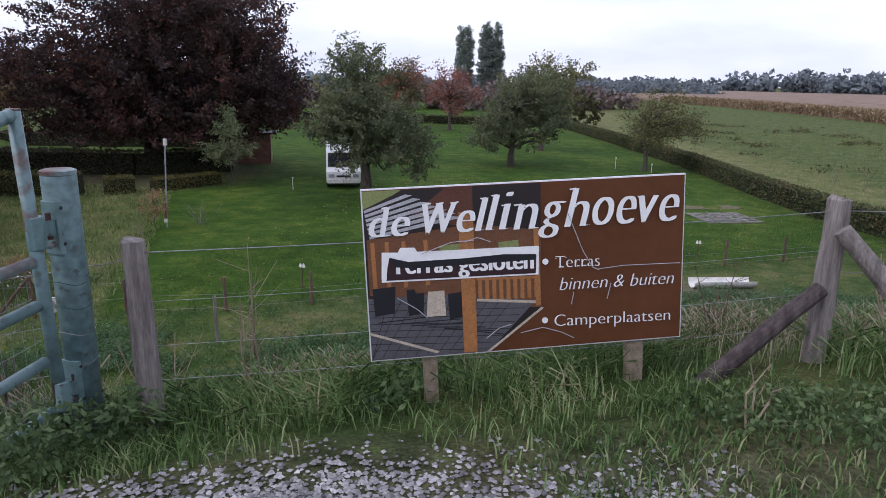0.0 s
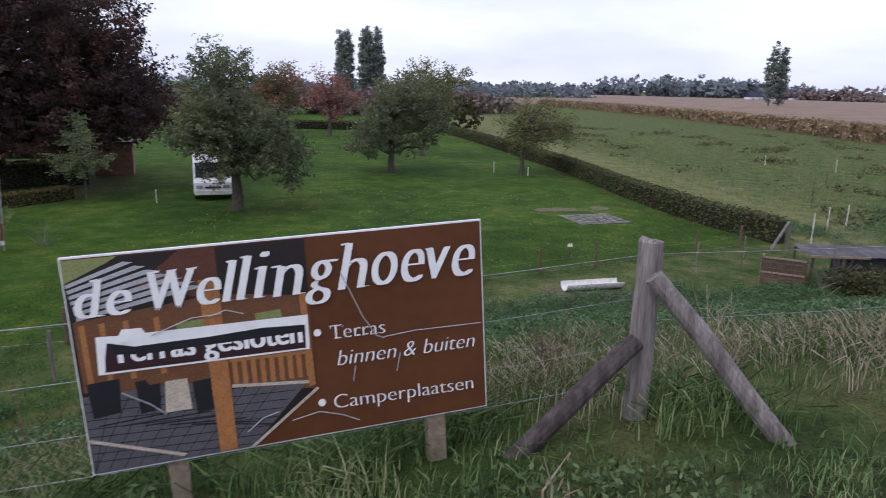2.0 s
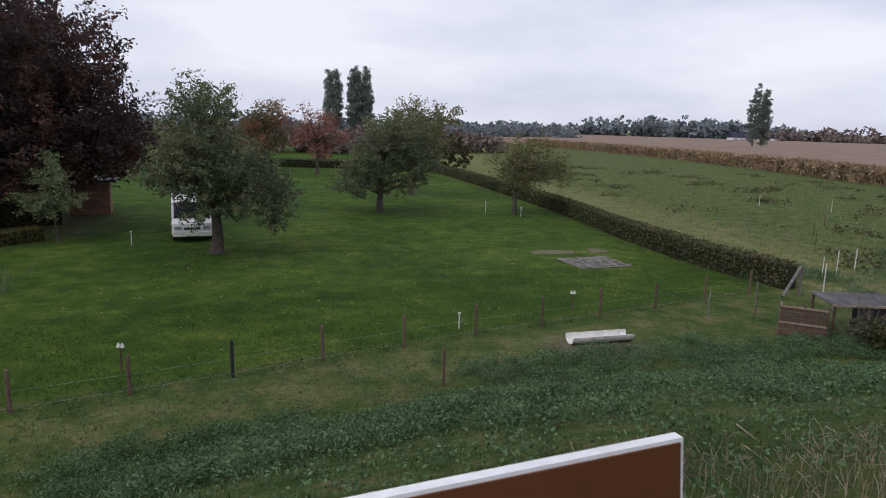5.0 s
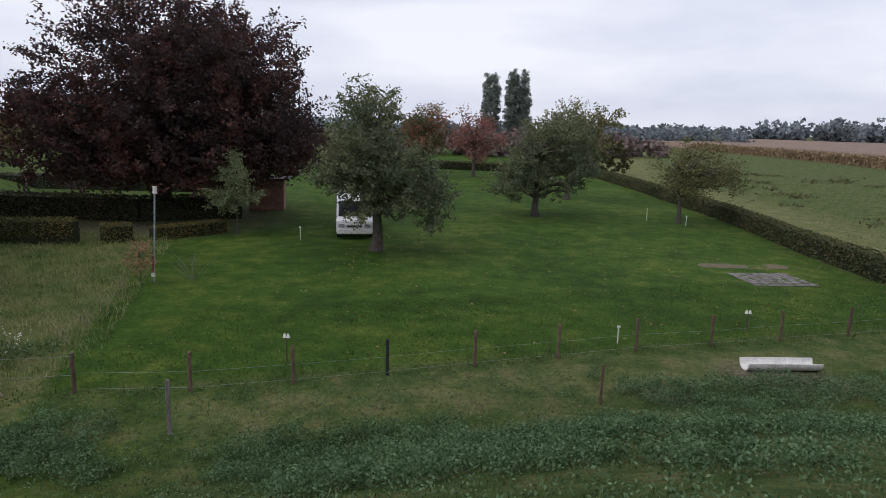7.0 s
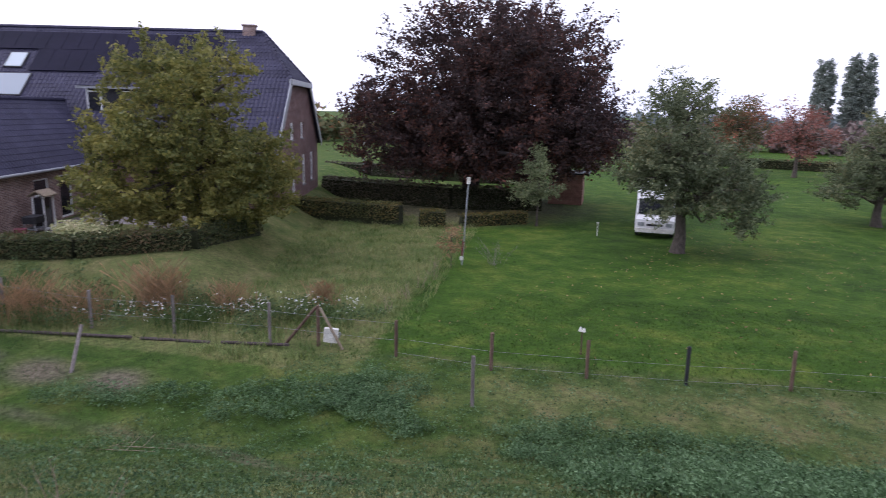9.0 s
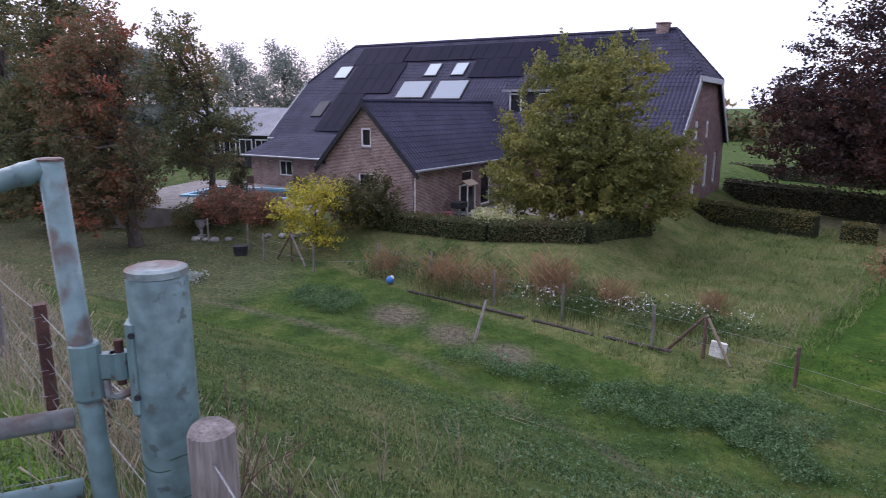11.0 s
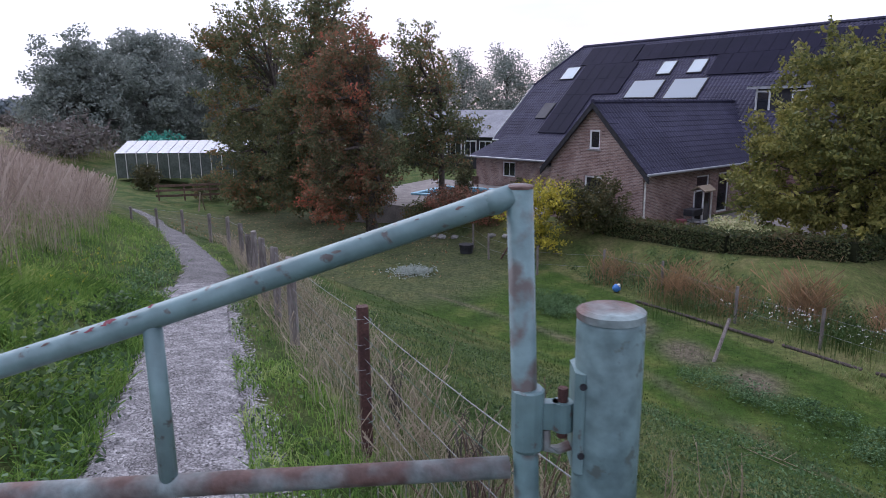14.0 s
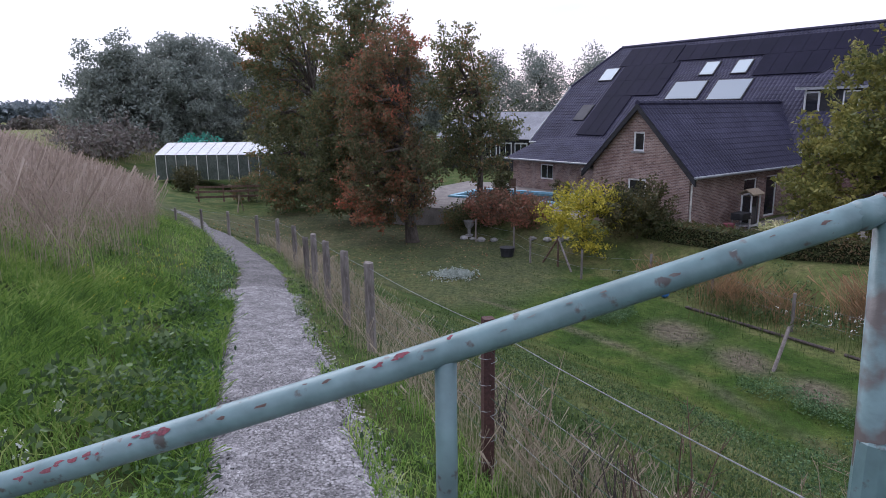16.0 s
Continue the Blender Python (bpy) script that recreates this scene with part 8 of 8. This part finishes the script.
for i, (x, y, r) in enumerate(((-35.6, 1.6, 0.28), (-35.2, 2.3, 0.22), (-36.3, 0.6, 0.25), (-33.4, 5.0, 0.24), (-33.0, 5.6, 0.30), (-32.7, 6.0, 0.2), (-34.0, 4.3, 0.22), (-36.0, 1.1, 0.18))):
    bm = bmesh.new()
    bmesh.ops.create_icosphere(bm, subdivisions=2, radius=r)
    rr = random.Random(900 + i)
    for v in bm.verts:
        v.co *= rr.uniform(0.82, 1.12)
        v.co.z *= 0.6
    me = bpy.data.meshes.new("boulder")
    bm.to_mesh(me)
    bm.free()
    ob = part("boulder", me, ROCK, None)
    ob.matrix_world = pose(x, y, gz(x, y) + r * 0.2, 0, 0, 40 * i)
    tagged(ob, "pale rounded boulder in the garden rockery", "boulder", "rockery boulders")
urn = part("garden_urn", Geo().tube([(0, 0, 0), (0, 0, 0.12), (0, 0, 0.16), (0, 0, 0.45), (0, 0, 0.6), (0, 0, 0.85), (0, 0, 0.9)], [0.22, 0.22, 0.1, 0.1, 0.24, 0.3, 0.33], 16), STONE, None)
urn.matrix_world = pose(-36.6, 0.9, gz(-36.6, 0.9))
tagged(urn, "pale stone garden urn on a foot", "urn")
barn = thing("barn", "long low dark barn with a grey roof and white-framed windows", "barn", -66, 8.0, TERRACE, 55)
part("wall", Geo().box((0, 0, 1.6), (22, 8, 3.2)), DARK, barn)
part("roof", Geo().poly([(-11.5, -4.6, 3.1), (-11.5, 4.6, 3.1), (-11.5, 0, 5.6)], 23, (1, 0, 0)), mat("sheet_roof", (0.14, 0.145, 0.17), (0.19, 0.195, 0.22), 1, 0.6, 0.3), barn)
for i in range(12):
    w = part("window", Geo().box((-10 + i * 1.75, -4.03, 2.0), (1.4, 0.08, 1.5)), WHITE_PAINT, barn)
    part("pane", Geo().box((-10.32 + i * 1.75, -4.075, 2.0), (0.56, 0.03, 1.25)), GLASS, w)
    part("pane", Geo().box((-9.68 + i * 1.75, -4.075, 2.0), (0.56, 0.03, 1.25)), GLASS, w)
gh = thing("greenhouse", "long glass greenhouse with a pale pitched roof", "greenhouse", -61.5, -23.6, -4.7, 90)
GHG = mat("greenhouse_glass", (0.05, 0.062, 0.055), (0.10, 0.115, 0.105), 0.8, 0.25, 0.0, spec=0.6)
for i in range(12):
    x = -5.4 + i * 0.98
    part("roof_pane", Geo().poly([(x + 0.02, 2.6, 2.3), (x + 0.94, 2.6, 2.3), (x + 0.94, 0.0, 3.3), (x + 0.02, 0.0, 3.3)], 0.02, (0, 0, 1)), GREY_METAL, gh)
    part("roof_pane", Geo().poly([(x + 0.02, -2.6, 2.3), (x + 0.94, -2.6, 2.3), (x + 0.94, 0.0, 3.3), (x + 0.02, 0.0, 3.3)], 0.02, (0, 0, 1)), GREY_METAL, gh)
    part("glazing_bar", Geo().box((x, 2.6, 1.15), (0.04, 0.05, 2.3)), WHITE_PLASTIC, gh)
    part("glazing_bar", Geo().box((x, -2.6, 1.15), (0.04, 0.05, 2.3)), WHITE_PLASTIC, gh)
    part("side_pane", Geo().box((x + 0.49, -2.58, 1.15), (0.92, 0.02, 2.2)), GHG, gh)
    part("side_pane", Geo().box((x + 0.49, 2.58, 1.15), (0.92, 0.02, 2.2)), GHG, gh)
part("end_wall", Geo().poly([(-5.45, -2.6, 0), (-5.45, 2.6, 0), (-5.45, 2.6, 2.3), (-5.45, 0, 3.3), (-5.45, -2.6, 2.3)], 0.03, (1, 0, 0)), GHG, gh)
net = tree("heap under green garden netting", -66, -28, 3.9, 5.0, leaf_mat("green_net", [(0.03, 0.16, 0.12), (0.05, 0.22, 0.17)], 0.3), 360, trunk_h=0.3, r=0.05, clusters=120, per=30, size=0.14, spread=0.25, low=0.0, limbs=4, category="net", name="garden_net", z=-4.7, lump=0.1)
df = thing("timber_fence", "low dark timber fence beside the greenhouse", "fence", -47.5, -19.8, gz(-47.5, -19.8), 105)
for z in (0.35, 0.75, 1.1):
    part("rail", Geo().box((2.6, 0, z), (5.6, 0.05, 0.16)), WOOD_BROWN, df)
for x in (0, 1.8, 3.6, 5.3):
    part("post", Geo().box((x, 0.05, 0.6), (0.1, 0.1, 1.3)), WOOD_BROWN, df)
saw = thing("sawhorse", "grey timber trestle standing beside the fence", "trestle", -45.5, -15.8, gz(-45.5, -15.8))
for a, b in (((-0.5, 0, 0), (0.1, 0, 1.3)), ((0.6, 0, 0), (0.05, 0, 1.3))):
    part("leg", Geo().tube([a, b], 0.05, 6), WOOD_TIMBER, saw)

# ---- by the house door ----
def hp(al, fr):
    return (HX + (HU[0] * al + HN[0] * fr) * 0.985, HY + (HU[1] * al + HN[1] * fr) * 0.985)


YARD = thing("yard_paving", "pale paved yard along the annex wall", "paving", *hp(-6.4, 13.6), TERRACE - 0.07, math.degrees(HA), kind="structure")
part("paving", Geo().box((0, 0, 0), (7.2, 11, 0.16)), PAVING, YARD)
x, y = hp(-9.5, 15.2)
cab = thing("garden_cupboard", "small pale garden cupboard with a pitched lid", "cupboard", x, y, TERRACE, math.degrees(HA))
part("body", Geo().box((-0.02, 0, 0.8), (0.4, 0.7, 1.5)), GLASS, cab, "glazed sides")
for u in (-0.24, 0.24):
    for v in (-0.4, 0.4):
        part("post", Geo().box((u, v, 0.82), (0.06, 0.06, 1.6)), WHITE_PAINT, cab)
part("sill", Geo().box((0, 0, 0.12), (0.52, 0.84, 0.1)), WHITE_PAINT, cab)
part("lid", Geo().poly([(-0.4, -0.55, 1.62), (0.0, -0.55, 1.86), (0.4, -0.55, 1.62), (0.4, -0.55, 1.68), (0.0, -0.55, 1.93), (-0.4, -0.55, 1.68)], 1.1, (0, 1, 0)), WOOD_TIMBER, cab)
x, y = hp(-9.2, 16.6)
bbq = thing("barbecue", "black barbecue on legs beside the wall", "barbecue", x, y, TERRACE, math.degrees(HA))
part("bowl", Geo().box((0, 0, 0.75), (0.6, 0.9, 0.3), b=0.08), DARK, bbq)
for u in (-0.22, 0.22):
    for v in (-0.35, 0.35):
        part("leg", Geo().tube([(u, v, 0), (u, v, 0.62)], 0.025, 6), GREY_METAL, bbq)
part("shelf", Geo().box((0, 0, 0.35), (0.5, 0.8, 0.04)), GREY_METAL, bbq)
x, y = hp(-9.1, 17.8)
bk = part("red_bucket", Geo().tube([(0, 0, 0), (0, 0, 0.5), (0, 0, 0.53)], [0.2, 0.26, 0.27], 14), RED_PAINT, None)
bk.matrix_world = pose(x, y, TERRACE)
tagged(bk, "red plastic bucket on the yard", "bucket")
for i, (al, fr, m) in enumerate(((-9.4, 10.2, STONE), (-9.4, 9.6, DARK), (-19.0, 13.2, DARK), (-20.2, 13.4, BRICK_WALL), (-23.5, 13.2, DARK), (-24.6, 13.0, STONE))):
    x, y = hp(al, fr)
    p = thing("plant_pot", "potted plant on the terrace", "plant pot", x, y, TERRACE, group="terrace pots")
    part("pot", Geo().tube([(0, 0, 0), (0, 0, 0.42), (0, 0, 0.46)], [0.2, 0.28, 0.3], 14), m, p)
    V, F = leaves(np.random.default_rng(400 + i), np.random.default_rng(500 + i).normal(0, 0.16, (20, 3)) + np.array([0, 0, 0.68]), 14, 0.09, 0.06)
    raw("foliage", V, F, SHRUB_DARK if i % 2 else WALNUT_LEAF, p)
for i, (al, fr) in enumerate(((-20.5, 15.2), (-22.0, 15.6), (-27.0, 15.0))):
    x, y = hp(al, fr)
    t = thing("garden_chair", "dark wooden garden chair on the terrace", "chair", x, y, TERRACE + 0.08, 40 * i, group="terrace chairs")
    part("seat", Geo().box((0, 0, 0.44), (0.5, 0.5, 0.05)), WOOD_BROWN, t)
    part("backrest", Geo().box((0, 0.24, 0.75), (0.5, 0.04, 0.55)), WOOD_BROWN, t)
    for u in (-0.22, 0.22):
        for v in (-0.22, 0.22):
            part("leg", Geo().box((u, v, 0.21), (0.05, 0.05, 0.42)), WOOD_BROWN, t)
